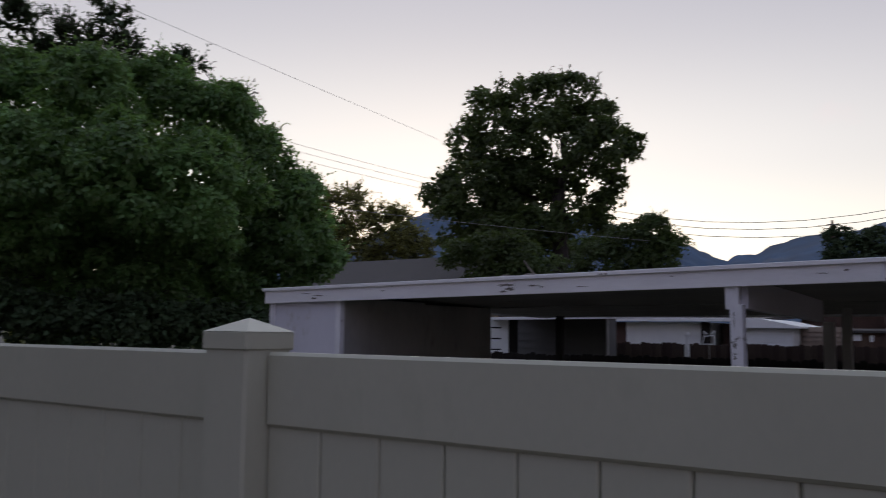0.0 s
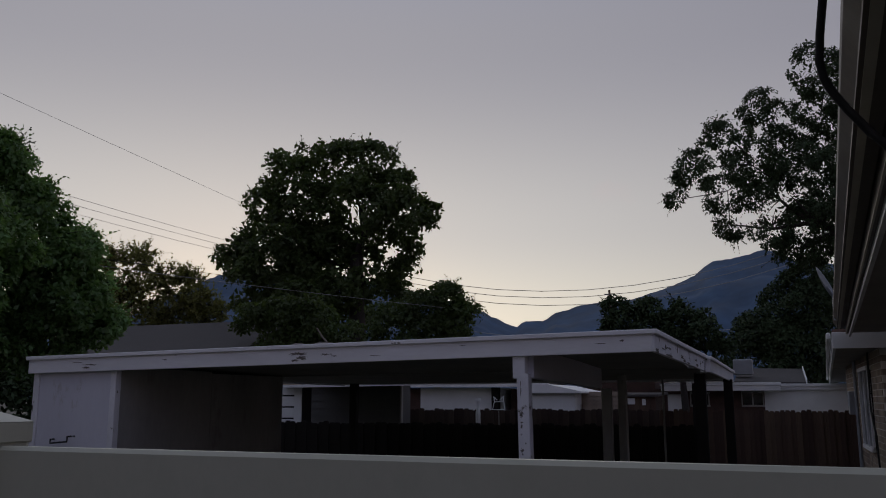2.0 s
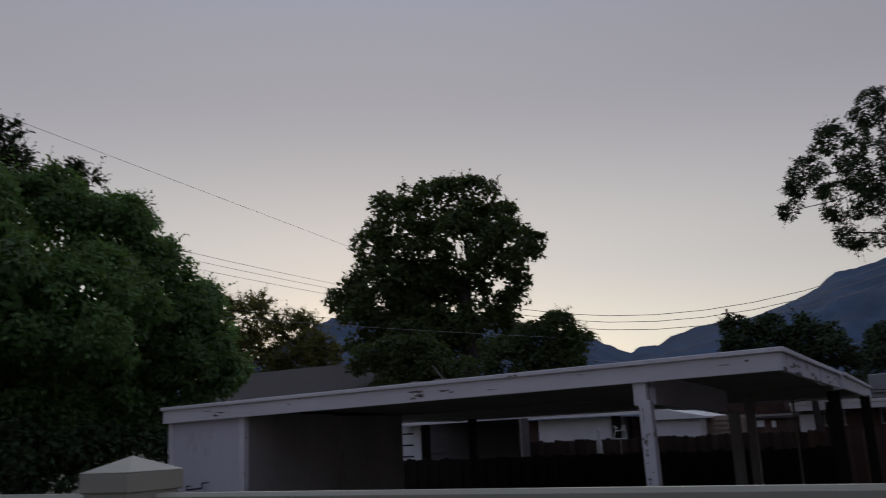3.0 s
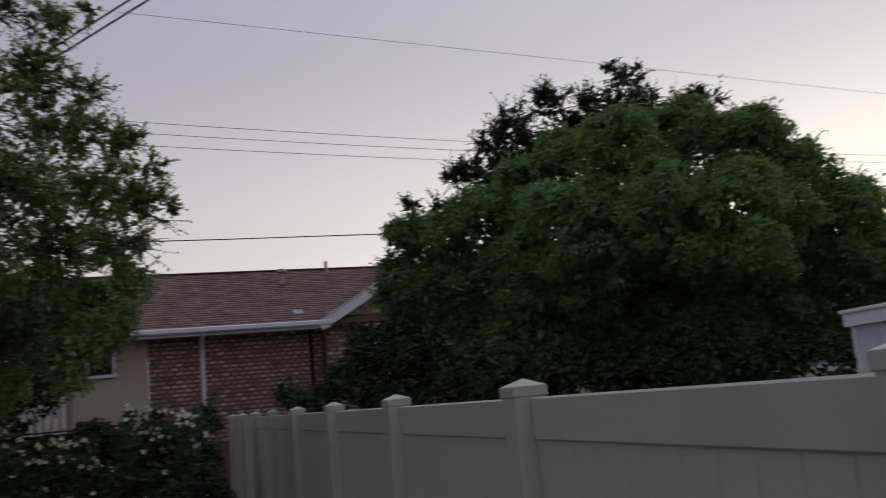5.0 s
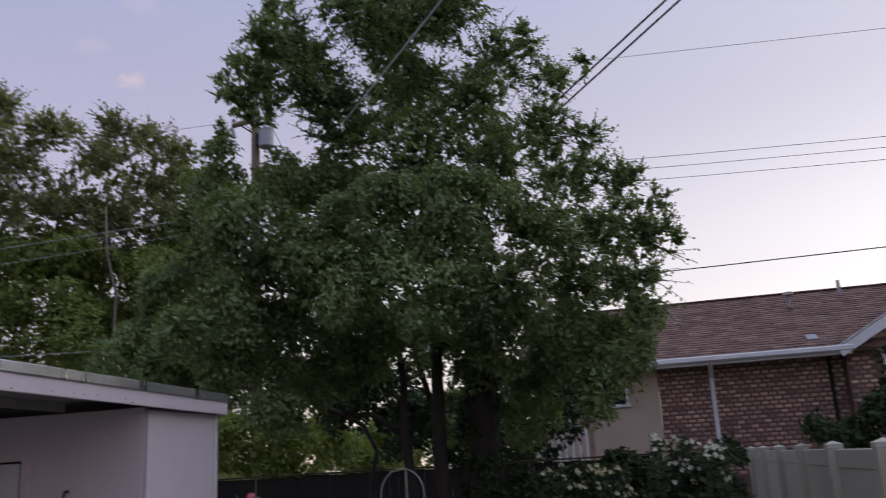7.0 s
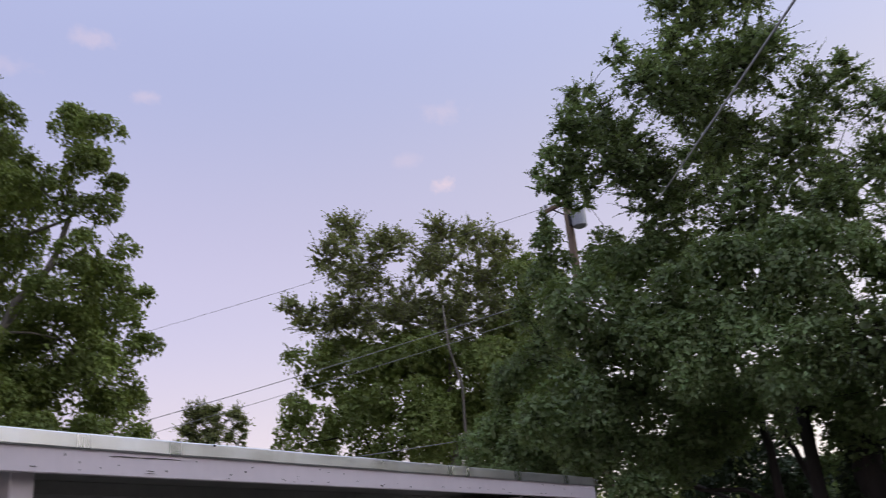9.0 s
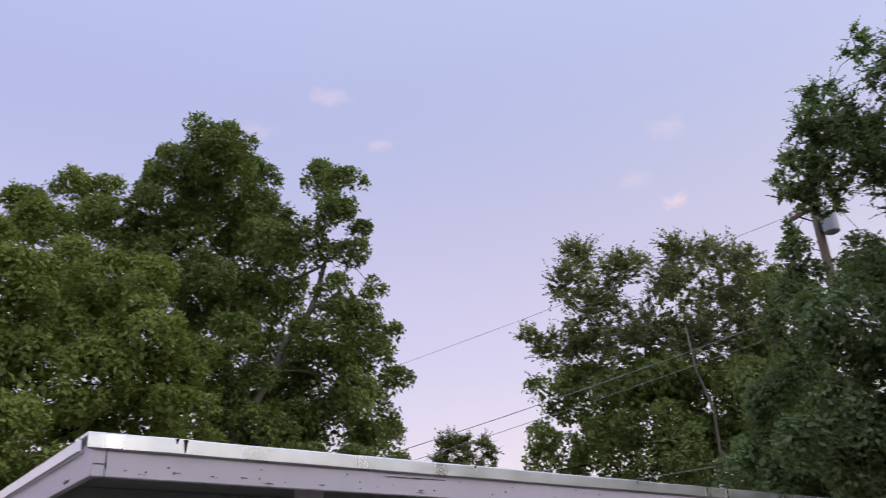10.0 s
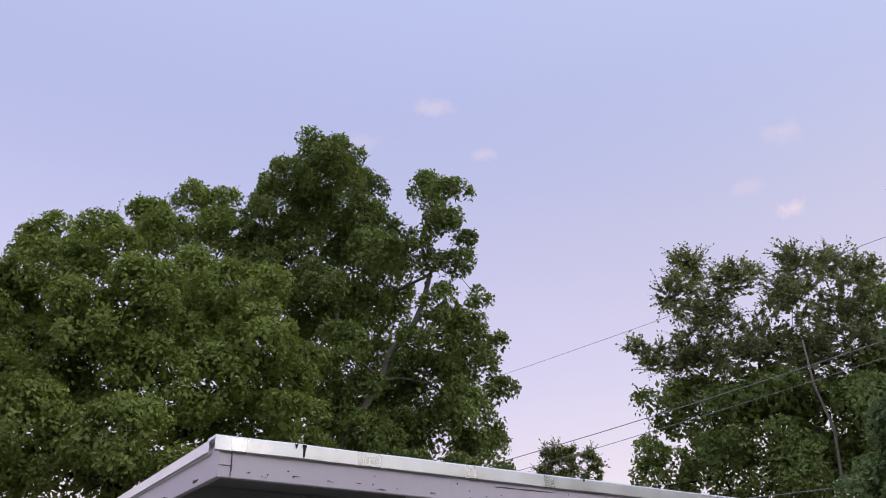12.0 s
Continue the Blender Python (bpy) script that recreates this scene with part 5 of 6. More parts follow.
wire((PX + 0.1, PY, 8.6), (2.0, -30.0, 2.0), 0.6, 0.010, GREY_CABLE, "grey service cable to a neighbouring roof")
wire((PX + 0.1, PY, 8.2), (2.0, -30.2, 1.8), 0.6, 0.007, GREY_CABLE, "grey service cable to a neighbouring roof")
wire((PX, PY, PT - 0.3), (-12.0, -60.0, 11.2), 0.6, 0.007, GREY_CABLE, "thin high wire from pole to pole")
wire((PX, PY, 5.1), (-4.0, -26, 4.2), 0.4, 0.010, GREY_CABLE, "low grey cable beyond the carport")

# ---- trees ----
# lobes of the crowns: x, y, z, radius
MAPLE = [(-14.1, 26.5, 10.2, 0.85), (-15.0, 26.5, 10.1, 1.09), (-16.4, 26.4, 9.8, 0.96), (-13.1, 26.5, 9.8, 1.02), (-12.5, 26.9, 9.1, 0.85), (-17.0, 26.0, 8.6, 0.85), (-15.5, 26.5, 8.5, 1.25),
    (-13.1, 25.8, 8.2, 1.14), (-11.7, 26.5, 8.0, 0.91), (-17.9, 25.5, 6.7, 0.76), (-16.3, 25.3, 6.9, 1.12), (-15.2, 26.4, 6.8, 1.19),
    (-13.7, 27.8, 7.2, 0.75), (-12.4, 28.4, 7.6, 0.67), (-12.6, 28.0, 6.2, 0.62), (-16.0, 25.9, 5.8, 1.15), (-14.5, 26.5, 5.5, 1.01), (-16.7, 24.8, 5.5, 0.90),
    (-11.3, 27.6, 8.1, 0.37), (-14.8, 24.9, 4.8, 1.06), (-14.1, 27.6, 4.9, 0.93)]
MAPLE_LOW = [(-17.4, 24.9, 6.8, 0.66), (-17.1, 25.7, 7.1, 0.75), (-16.7, 24.5, 6.1, 0.60), (-15.8, 25.2, 6.1, 0.90), (-15.4, 26.9, 6.1, 1.04), (-14.4, 27.1, 6.5, 0.93),
    (-14.0, 25.6, 5.3, 0.78), (-13.0, 26.1, 5.7, 0.63), (-13.7, 27.2, 5.3, 0.73), (-13.1, 28.2, 6.0, 0.62), (-12.2, 27.6, 6.3, 0.51), (-12.1, 27.9, 6.9, 0.41),
    (-12.7, 28.2, 5.4, 0.58), (-15.5, 26.6, 7.4, 0.94), (-14.5, 26.9, 7.6, 0.83), (-16.2, 25.8, 7.5, 0.82), (-11.8, 27.9, 8.4, 0.54), (-12.2, 27.4, 7.9, 0.61),
    (-11.2, 27.7, 8.4, 0.29)]
PALE_TREE = [(-24.7, 26.7, 7.1, 0.86), (-24.4, 27.8, 7.4, 0.75), (-22.9, 27.6, 6.4, 0.87), (-22.5, 28.6, 6.5, 0.78), (-24.2, 27.3, 5.7, 1.22), (-21.9, 27.7, 5.3, 0.95),
    (-24.5, 25.8, 5.4, 1.07), (-21.5, 28.4, 5.7, 0.60), (-23.1, 27.5, 4.7, 0.96), (-22.3, 29.3, 4.9, 0.84), (-24.9, 26.8, 4.6, 1.10), (-21.1, 29.0, 5.3, 0.53)]
LOW_TREE = [(-9.2, 23.9, 4.6, 0.65), (-8.6, 23.7, 4.1, 0.57), (-9.8, 23.8, 4.4, 0.72), (-10.1, 23.4, 3.8, 0.68), (-9.2, 24.0, 3.7, 0.86), (-10.7, 23.1, 3.9, 0.68)]
LOW_GREEN = [(-12.4, 19.5, 3.8, 0.65), (-11.6, 20.0, 3.6, 0.77), (-12.9, 19.2, 3.9, 0.46), (-10.9, 20.4, 3.4, 0.62), (-12.1, 19.7, 3.2, 0.69), (-11.5, 20.1, 4.1, 0.46)]
ELM = [(0.2, 19.2, 7.9, 0.56), (-0.6, 17.7, 7.0, 0.51), (-1.2, 17.2, 6.2, 0.45), (-1.7, 18.7, 6.0, 0.26), (-0.2, 17.5, 6.3, 0.66), (0.5, 19.1, 6.9, 0.63),
    (-0.7, 18.3, 6.0, 0.50), (0.3, 18.2, 5.7, 0.64), (1.0, 18.0, 6.2, 0.68), (-0.7, 18.4, 5.3, 0.30), (0.1, 17.6, 5.0, 0.40), (0.9, 17.7, 5.1, 0.60),
    (0.7, 18.8, 4.8, 0.57), (1.2, 18.3, 7.5, 0.51), (1.1, 17.5, 8.1, 0.52), (1.3, 17.6, 5.3, 0.59), (2.0, 18.9, 7.3, 0.92), (2.0, 17.9, 5.8, 0.85),
    (2.0, 18.9, 8.5, 0.80), (2.2, 18.0, 4.8, 0.85)]
DARK_FIRS = [(-4.1, 23.8, 4.2, 0.35), (-3.8, 23.9, 3.7, 0.61), (-3.2, 24.0, 4.1, 0.42), (-3.1, 24.0, 3.5, 0.67), (-2.3, 24.1, 3.8, 0.58), (-1.8, 24.1, 3.5, 0.55),
    (-1.5, 24.2, 3.1, 0.45), (-2.5, 24.1, 3.1, 0.61), (-3.7, 23.9, 3.2, 0.55), (-4.4, 23.8, 3.5, 0.26)]
DARK_GROVE = [(-0.2, 33.2, 4.3, 0.99), (0.6, 33.2, 5.2, 1.00), (1.4, 33.2, 6.0, 0.93), (1.7, 33.2, 4.8, 1.06), (0.7, 33.2, 3.7, 1.10), (-0.5, 33.2, 3.2, 0.93),
    (-1.2, 33.2, 3.3, 0.66), (1.5, 33.2, 3.2, 1.10), (0.1, 33.2, 2.7, 0.93), (-0.7, 33.2, 3.9, 0.79), (1.0, 33.2, 2.4, 0.99)]
BUSH = [(-9.4, 5.9, 4.5, 0.64), (-9.8, 7.2, 4.8, 0.70), (-9.3, 7.8, 4.6, 0.62), (-9.0, 8.2, 4.0, 0.61), (-10.7, 5.8, 4.8, 0.54), (-10.9, 5.3, 4.4, 0.62),
    (-11.2, 4.6, 4.0, 0.61), (-11.5, 4.0, 3.8, 0.50), (-11.6, 3.6, 4.0, 0.31), (-8.6, 5.7, 3.4, 0.79), (-8.3, 6.7, 3.3, 0.81), (-8.7, 8.5, 3.4, 0.57),
    (-8.5, 8.7, 3.6, 0.34), (-8.5, 8.7, 2.8, 0.58), (-9.4, 5.1, 3.4, 0.82), (-11.1, 4.9, 3.2, 0.77), (-10.5, 6.8, 2.6, 0.87), (-9.8, 7.9, 2.5, 0.88),
    (-8.8, 8.4, 2.3, 0.60), (-11.4, 5.9, 2.5, 0.81), (-11.4, 4.1, 3.0, 0.64), (-11.3, 4.5, 2.3, 0.72), (-8.3, 8.9, 2.7, 0.34), (-11.6, 3.6, 3.1, 0.48),
    (-9.2, 8.3, 3.0, 0.74)]
BUSH_CORE = [(-10.2, 6.2, 3.0, 1.3), (-9.6, 7.3, 2.8, 1.1), (-10.6, 5.2, 2.7, 1.0), (-9.4, 7.9, 2.2, 0.8), (-10.6, 4.9, 2.0, 0.8), (-9.6, 6.6, 1.9, 1.0)]
BUSH_RIM = [(-9.4, 6.0, 4.85, 0.34), (-9.8, 7.2, 5.15, 0.38), (-9.3, 7.9, 4.95, 0.36), (-8.95, 8.4, 4.35, 0.36), (-8.65, 8.8, 3.75, 0.34), (-8.5, 9.0, 3.3, 0.34), (-8.4, 9.1, 2.8, 0.32),
    (-10.7, 5.8, 5.1, 0.32), (-10.9, 5.2, 4.75, 0.34), (-11.3, 4.4, 4.3, 0.32), (-11.6, 3.7, 4.1, 0.32), (-11.65, 3.4, 3.6, 0.28), (-11.7, 3.3, 3.2, 0.26), (-10.2, 6.6, 5.2, 0.34)]
BUSH_BACK = [(-13.3, 7.3, 6.1, 0.52), (-13.6, 6.7, 5.8, 0.57), (-13.9, 6.1, 5.4, 0.52), (-12.8, 8.0, 6.5, 0.40), (-12.6, 8.5, 6.5, 0.40), (-13.4, 7.1, 6.8, 0.42),
    (-13.7, 6.5, 6.4, 0.47), (-13.8, 6.1, 6.0, 0.44), (-14.0, 5.7, 5.6, 0.37), (-12.6, 8.3, 7.0, 0.28), (-12.8, 8.1, 7.3, 0.11), (-13.0, 7.7, 6.5, 0.42),
    (-14.2, 5.4, 5.6, 0.29), (-14.3, 5.1, 4.9, 0.36), (-14.4, 4.6, 5.1, 0.21), (-12.0, 9.2, 6.2, 0.47), (-11.4, 10.0, 5.6, 0.41)]
LOW_SHRUBS = [(-10.5, 2.0, 1.7, 0.25), (-10.4, 2.3, 1.9, 0.28), (-10.3, 2.7, 2.1, 0.39), (-10.2, 3.1, 2.0, 0.46), (-10.1, 3.4, 1.8, 0.42), (-9.9, 3.8, 1.8, 0.42),
    (-10.5, 1.7, 1.8, 0.25), (-10.4, 2.3, 1.8, 0.35), (-10.2, 2.9, 1.6, 0.35), (-9.8, 4.1, 1.8, 0.42), (-9.6, 4.6, 1.8, 0.42), (-9.4, 5.0, 1.8, 0.42),
    (-9.2, 5.4, 1.7, 0.42), (-8.9, 5.8, 1.7, 0.42), (-8.6, 6.2, 1.7, 0.42), (-10.1, 3.2, 2.3, 0.28), (-10.3, 2.5, 2.5, 0.17), (-10.3, 2.7, 2.3, 0.25),
    (-10.4, 2.4, 2.1, 0.22), (-10.2, 2.9, 2.5, 0.21), (-10.2, 3.1, 2.8, 0.21)]
FENCE_SHRUBS = [(-7.9, 7.2, 1.7, 0.29), (-8.1, 6.9, 1.7, 0.34), (-8.3, 6.6, 1.7, 0.35), (-8.7, 6.2, 1.7, 0.35), (-7.7, 7.4, 1.7, 0.21)]
FRUIT_A = [(-8.3, -2.5, 6.2, 0.42), (-8.1, -3.3, 6.0, 0.35), (-8.1, -3.1, 5.4, 0.42), (-8.1, -3.2, 7.0, 0.16), (-8.1, -3.2, 7.2, 0.10), (-8.3, -2.6, 6.8, 0.35),
    (-7.9, -3.6, 6.2, 0.25), (-7.7, -4.1, 5.6, 0.16), (-7.8, -3.9, 5.8, 0.20), (-8.4, -2.3, 5.7, 0.40), (-8.4, -2.0, 6.5, 0.40),
    (-9.8, -2.8, 7.2, 0.57), (-8.1, -1.7, 6.4, 0.43), (-7.8, -2.8, 6.4, 0.37), (-7.6, -3.3, 6.1, 0.22), (-8.2, -3.9, 6.2, 0.25), 
    (-9.6, -1.5, 6.4, 0.46), (-8.3, -1.0, 6.0, 0.18), (-9.9, -0.9, 6.2, 0.30), (-8.5, -0.4, 5.7, 0.13), (-9.7, -2.8, 6.2, 0.61), (-7.7, -3.2, 5.6, 0.42),
    (-8.4, -1.7, 5.3, 0.52), (-8.8, -1.0, 5.1, 0.40), (-8.8, -0.5, 5.0, 0.23), (-8.3, -3.0, 5.1, 0.52), (-8.0, -2.1, 4.7, 0.54), (-8.0, -1.4, 4.5, 0.50),
    (-9.7, -0.8, 4.8, 0.50), (-9.7, -0.2, 4.7, 0.32), (-8.4, 0.1, 4.1, 0.16), (-9.3, -2.6, 8.0, 0.60), (-10.0, -2.1, 8.4, 0.48), (-7.8, -3.9, 5.7, 0.16),
    (-7.8, -4.0, 5.5, 0.12), (-7.9, -3.7, 5.5, 0.15)]
FRUIT_B = [(-7.8, -4.2, 4.9, 0.21), (-8.0, -4.4, 4.7, 0.20), (-8.6, -3.9, 5.0, 0.24), (-8.4, -3.4, 4.5, 0.53), (-7.2, -3.6, 4.0, 0.40), (-7.5, -2.4, 3.9, 0.53),
    (-7.7, -1.7, 3.9, 0.53), (-8.2, -1.0, 3.8, 0.53), (-9.3, -0.4, 4.0, 0.47), (-8.3, 0.0, 3.7, 0.27), (-9.2, 0.3, 3.9, 0.09), (-7.7, -3.6, 3.5, 0.48),
    (-7.3, -2.8, 3.4, 0.52), (-7.4, -2.0, 3.2, 0.48), (-7.7, -1.4, 3.2, 0.49), (-9.2, -0.8, 3.4, 0.52), (-8.1, -0.2, 3.2, 0.33), (-7.1, -3.9, 3.0, 0.43)]
FRUIT_C = [(-8.3, -5.1, 2.8, 0.40), (-8.5, -4.7, 2.9, 0.40), (-9.2, -3.1, 3.0, 0.35), (-9.1, -3.5, 2.7, 0.30), (-8.9, -3.8, 2.6, 0.30), (-8.1, -5.4, 3.0, 0.40),
    (-10.5, -2.4, 2.05, 0.28), (-10.0, -2.7, 3.0, 0.24), (-9.6, -2.3, 2.35, 0.16), (-8.1, -3.6, 3.0, 0.52), (-8.5, -3.1, 3.0, 0.48), (-8.2, -1.4, 2.9, 0.41), (-8.7, -0.9, 2.8, 0.43), (-8.7, -0.5, 2.7, 0.35), (-8.4, -3.5, 2.6, 0.30),
    (-9.2, -1.2, 2.5, 0.33), (-8.3, -0.7, 2.3, 0.24), (-7.5, -3.8, 2.6, 0.41), (-9.4, -0.2, 3.0, 0.28), (-9.3, -0.7, 2.1, 0.13), (-8.5, -5.0, 3.6, 0.46),
    (-8.5, -5.0, 3.0, 0.45), (-8.2, -2.3, 3.0, 0.34), (-7.3, -3.5, 2.2, 0.29), (-9.1, -1.9, 2.6, 0.31),
    (-9.7, -1.6, 2.5, 0.29), (-10.2, -1.5, 2.1, 0.30)]
FRUIT_E = [(-8.4, -4.5, 6.1, 0.16), (-8.1, -4.2, 6.2, 0.16), (-7.7, -3.7, 6.2, 0.22), (-8.6, -3.9, 7.0, 0.25), (-8.2, -4.1, 5.6, 0.17), (-8.4, -4.5, 5.5, 0.12),
    (-7.5, -4.3, 4.6, 0.14), (-8.2, -3.9, 5.9, 0.22), (-8.5, -4.0, 5.6, 0.11), (-8.2, -4.8, 4.4, 0.26), (-7.9, -4.5, 3.9, 0.27), (-9.0, -2.1, 2.9, 0.29),
    (-9.0, -2.0, 3.1, 0.24)]
FRUIT_FRONT = [q for q in FRUIT_B if q[1] < -1.6]
FRUIT_EDGE = [q for q in FRUIT_B if q[1] >= -1.6]
UNDER_SIDE = [(-10.1, -3.5, 2.6, 0.28), (-11.1, -3.4, 2.8, 0.28), (-10.6, -3.9, 2.4, 0.30), (-10.5, -3.0, 2.3, 0.29)]
POPLAR_A = [(-19.8, -17.9, 12.6, 0.81), (-18.4, -17.4, 11.3, 0.65), (-20.0, -16.4, 11.7, 0.78), (-19.6, -17.3, 10.7, 1.07), (-21.2, -16.6, 12.4, 0.39), (-20.7, -14.6, 11.8, 0.66),
    (-21.8, -14.4, 11.9, 0.68), (-22.8, -14.0, 11.6, 0.69), (-20.6, -14.9, 10.6, 1.01), (-22.3, -14.3, 10.5, 1.05), (-18.2, -18.9, 9.9, 0.46), (-18.8, -18.7, 9.6, 0.59),
    (-19.8, -17.9, 9.5, 1.21), (-20.1, -16.0, 9.2, 1.25), (-21.3, -15.1, 9.0, 1.27), (-22.0, -13.7, 8.8, 1.26), (-22.5, -13.4, 11.5, 0.37)]
POPLAR_B = [(-18.7, -18.5, 8.1, 0.87), (-19.9, -17.9, 7.8, 1.29), (-19.8, -15.7, 7.3, 1.39), (-21.4, -15.1, 7.4, 1.43), (-21.2, -13.5, 6.9, 1.37), (-17.5, -18.4, 6.6, 0.52),
    (-17.9, -18.1, 5.6, 1.03), (-19.3, -17.2, 5.8, 1.23), (-19.9, -15.4, 5.6, 1.37), (-22.1, -14.9, 5.7, 1.44), (-22.3, -12.9, 7.6, 1.41), (-22.5, -13.0, 5.9, 1.41),
    (-22.9, -13.0, 10.1, 1.11)]
FAR_TREE = [(-20.9, -26.8, 8.1, 0.60), (-21.3, -26.4, 8.3, 0.32), (-21.9, -26.0, 8.1, 0.42), (-22.1, -25.8, 7.7, 0.30), (-20.5, -27.1, 7.4, 0.55), (-20.9, -26.8, 7.0, 0.60),
    (-22.1, -25.8, 7.2, 0.23), (-21.3, -26.4, 7.8, 0.37), (-21.2, -26.5, 7.3, 0.46), (-21.7, -26.1, 7.2, 0.32)]
COTTON_A = [(-5.6, -15.3, 9.0, 0.60), (-5.3, -15.4, 7.8, 0.60), (-4.7, -15.6, 8.5, 0.55), (-6.0, -15.1, 5.5, 0.50), (-5.2, -14.1, 10.7, 0.40), (-5.9, -14.4, 10.9, 0.44), (-5.0, -14.6, 10.3, 0.47), (-5.6, -14.5, 10.2, 0.69), (-6.8, -15.4, 10.8, 0.49), (-4.8, -15.7, 10.6, 0.19),
    (-4.8, -15.1, 9.8, 0.53), (-5.9, -15.7, 9.8, 0.84), (-6.6, -14.7, 9.6, 0.60), (-4.6, -15.9, 9.9, 0.27), (-4.8, -16.0, 9.0, 0.59), (-6.7, -15.5, 9.0, 0.80),
    (-8.0, -14.6, 10.7, 0.43), (-7.9, -13.3, 10.0, 0.38), (-7.5, -13.2, 9.2, 0.43), (-8.3, -13.5, 9.1, 0.28), (-7.1, -13.3, 8.8, 0.25), (-8.0, -13.1, 8.4, 0.31),
    (-7.5, -13.3, 8.3, 0.31), (-8.7, -13.6, 8.0, 0.23)]
COTTON_B = [(-7.5, -13.0, 7.4, 0.39), (-8.1, -13.3, 7.0, 0.53), (-7.5, -13.4, 6.9, 0.52), (-8.7, -12.9, 6.8, 0.20), (-8.9, -14.3, 6.6, 0.68), (-9.2, -13.6, 6.1, 0.34),
    (-7.7, -13.8, 6.1, 0.64), (-7.6, -14.9, 6.1, 0.52), (-8.4, -13.7, 5.5, 0.66), (-9.0, -13.8, 5.0, 0.38), (-8.2, -14.5, 5.1, 0.80), (-7.2, -15.3, 5.4, 0.69),
    (-6.9, -15.2, 7.8, 0.69), (-5.5, -14.5, 7.8, 0.64), (-5.9, -14.0, 6.5, 0.53), (-7.1, -14.2, 5.0, 0.65), (-5.5, -14.1, 5.9, 0.52), (-8.2, -13.0, 4.2, 0.62),
    (-7.1, -13.5, 4.1, 0.62), (-6.8, -14.7, 4.1, 0.65)]
COTTON_C = [(-7.4, -15.1, 8.3, 0.46), (-7.9, -15.3, 7.0, 0.31), (-7.4, -15.5, 7.0, 0.48), (-7.0, -15.3, 6.1, 0.52), (-7.6, -15.4, 7.5, 0.29), (-6.7, -13.8, 8.7, 0.38),
    (-6.9, -13.7, 9.1, 0.18), (-7.0, -13.6, 8.7, 0.22), (-7.5, -15.0, 8.9, 0.44), (-6.3, -13.8, 8.5, 0.51), (-7.6, -15.2, 7.9, 0.36), (-6.6, -13.9, 5.9, 0.23),
    (-6.4, -14.0, 5.0, 0.44), (-6.9, -13.8, 6.4, 0.15), (-6.2, -14.8, 4.8, 0.49), (-6.1, -14.5, 5.6, 0.49), (-6.6, -14.1, 5.4, 0.26), (-6.5, -15.4, 5.8, 0.52),
    (-6.5, -15.1, 7.7, 0.58), (-6.0, -15.2, 7.2, 0.52), (-5.7, -15.7, 7.2, 0.47)]
GROVE_A = [(-0.8, -14.5, 7.8, 0.44), (-0.6, -14.9, 7.6, 0.45), (-1.5, -15.3, 8.4, 0.45), (-1.8, -14.2, 7.7, 0.39), (-0.4, -14.6, 7.0, 0.43), (-1.2, -15.0, 7.4, 0.64),
    (-2.8, -17.5, 10.0, 0.47), (-3.6, -17.4, 10.7, 0.40), (-4.2, -17.2, 10.6, 0.40), (-3.0, -16.5, 9.1, 0.61), (-3.8, -16.3, 9.3, 0.59), (-4.4, -16.2, 9.7, 0.27),
    (-0.8, -15.2, 6.6, 0.75), (-1.4, -13.5, 6.1, 0.67), (-2.1, -13.5, 6.7, 0.64), (-3.4, -15.5, 7.9, 0.62), (-3.6, -13.8, 7.1, 0.56), (-4.0, -12.8, 6.9, 0.40),
    (-2.6, -14.0, 6.3, 0.69), (-3.7, -14.6, 6.7, 0.74)]
GROVE_B = [(-3.9, -12.6, 6.0, 0.63), (-0.8, -14.9, 5.7, 0.82), (-1.7, -14.3, 5.6, 0.79), (-2.5, -13.4, 5.3, 0.75), (-3.5, -13.3, 5.3, 0.76), (-4.3, -13.2, 5.4, 0.65),
    (-1.5, -14.7, 4.9, 0.80), (-0.8, -13.5, 4.4, 0.73), (-2.1, -12.8, 4.3, 0.70), (-3.4, -14.6, 4.8, 0.82), (-4.5, -14.8, 5.1, 0.74), (-4.5, -12.5, 4.8, 0.42),
    (-1.4, -13.8, 3.9, 0.65), (-2.2, -13.8, 3.8, 0.66), (-5.0, -13.6, 6.1, 0.46), (0.2, -15.0, 6.4, 0.89), (0.0, -13.6, 4.8, 0.83), (-0.3, -14.3, 3.9, 0.77),
    (-3.0, -12.5, 3.6, 0.61), (-4.6, -14.7, 4.1, 0.62), (-5.4, -14.0, 4.6, 0.41), (-5.0, -14.2, 4.6, 0.51)]
UNDER_GREEN = [(-16.1, -6.2, 2.1, 0.51), (-17.7, -7.5, 2.2, 0.57), (-17.3, -5.8, 2.4, 0.43), (-17.5, -8.1, 2.4, 0.63), (-18.4, -5.7, 2.5, 0.51), (-17.2, -8.7, 2.3, 0.63),
    (-16.9, -9.2, 2.5, 0.63), (-16.0, -6.3, 2.4, 0.45), (-16.3, -5.8, 1.8, 0.45), (-17.6, -7.8, 1.8, 0.51), (-17.3, -8.5, 1.9, 0.51), (-17.4, -5.4, 1.9, 0.48)]
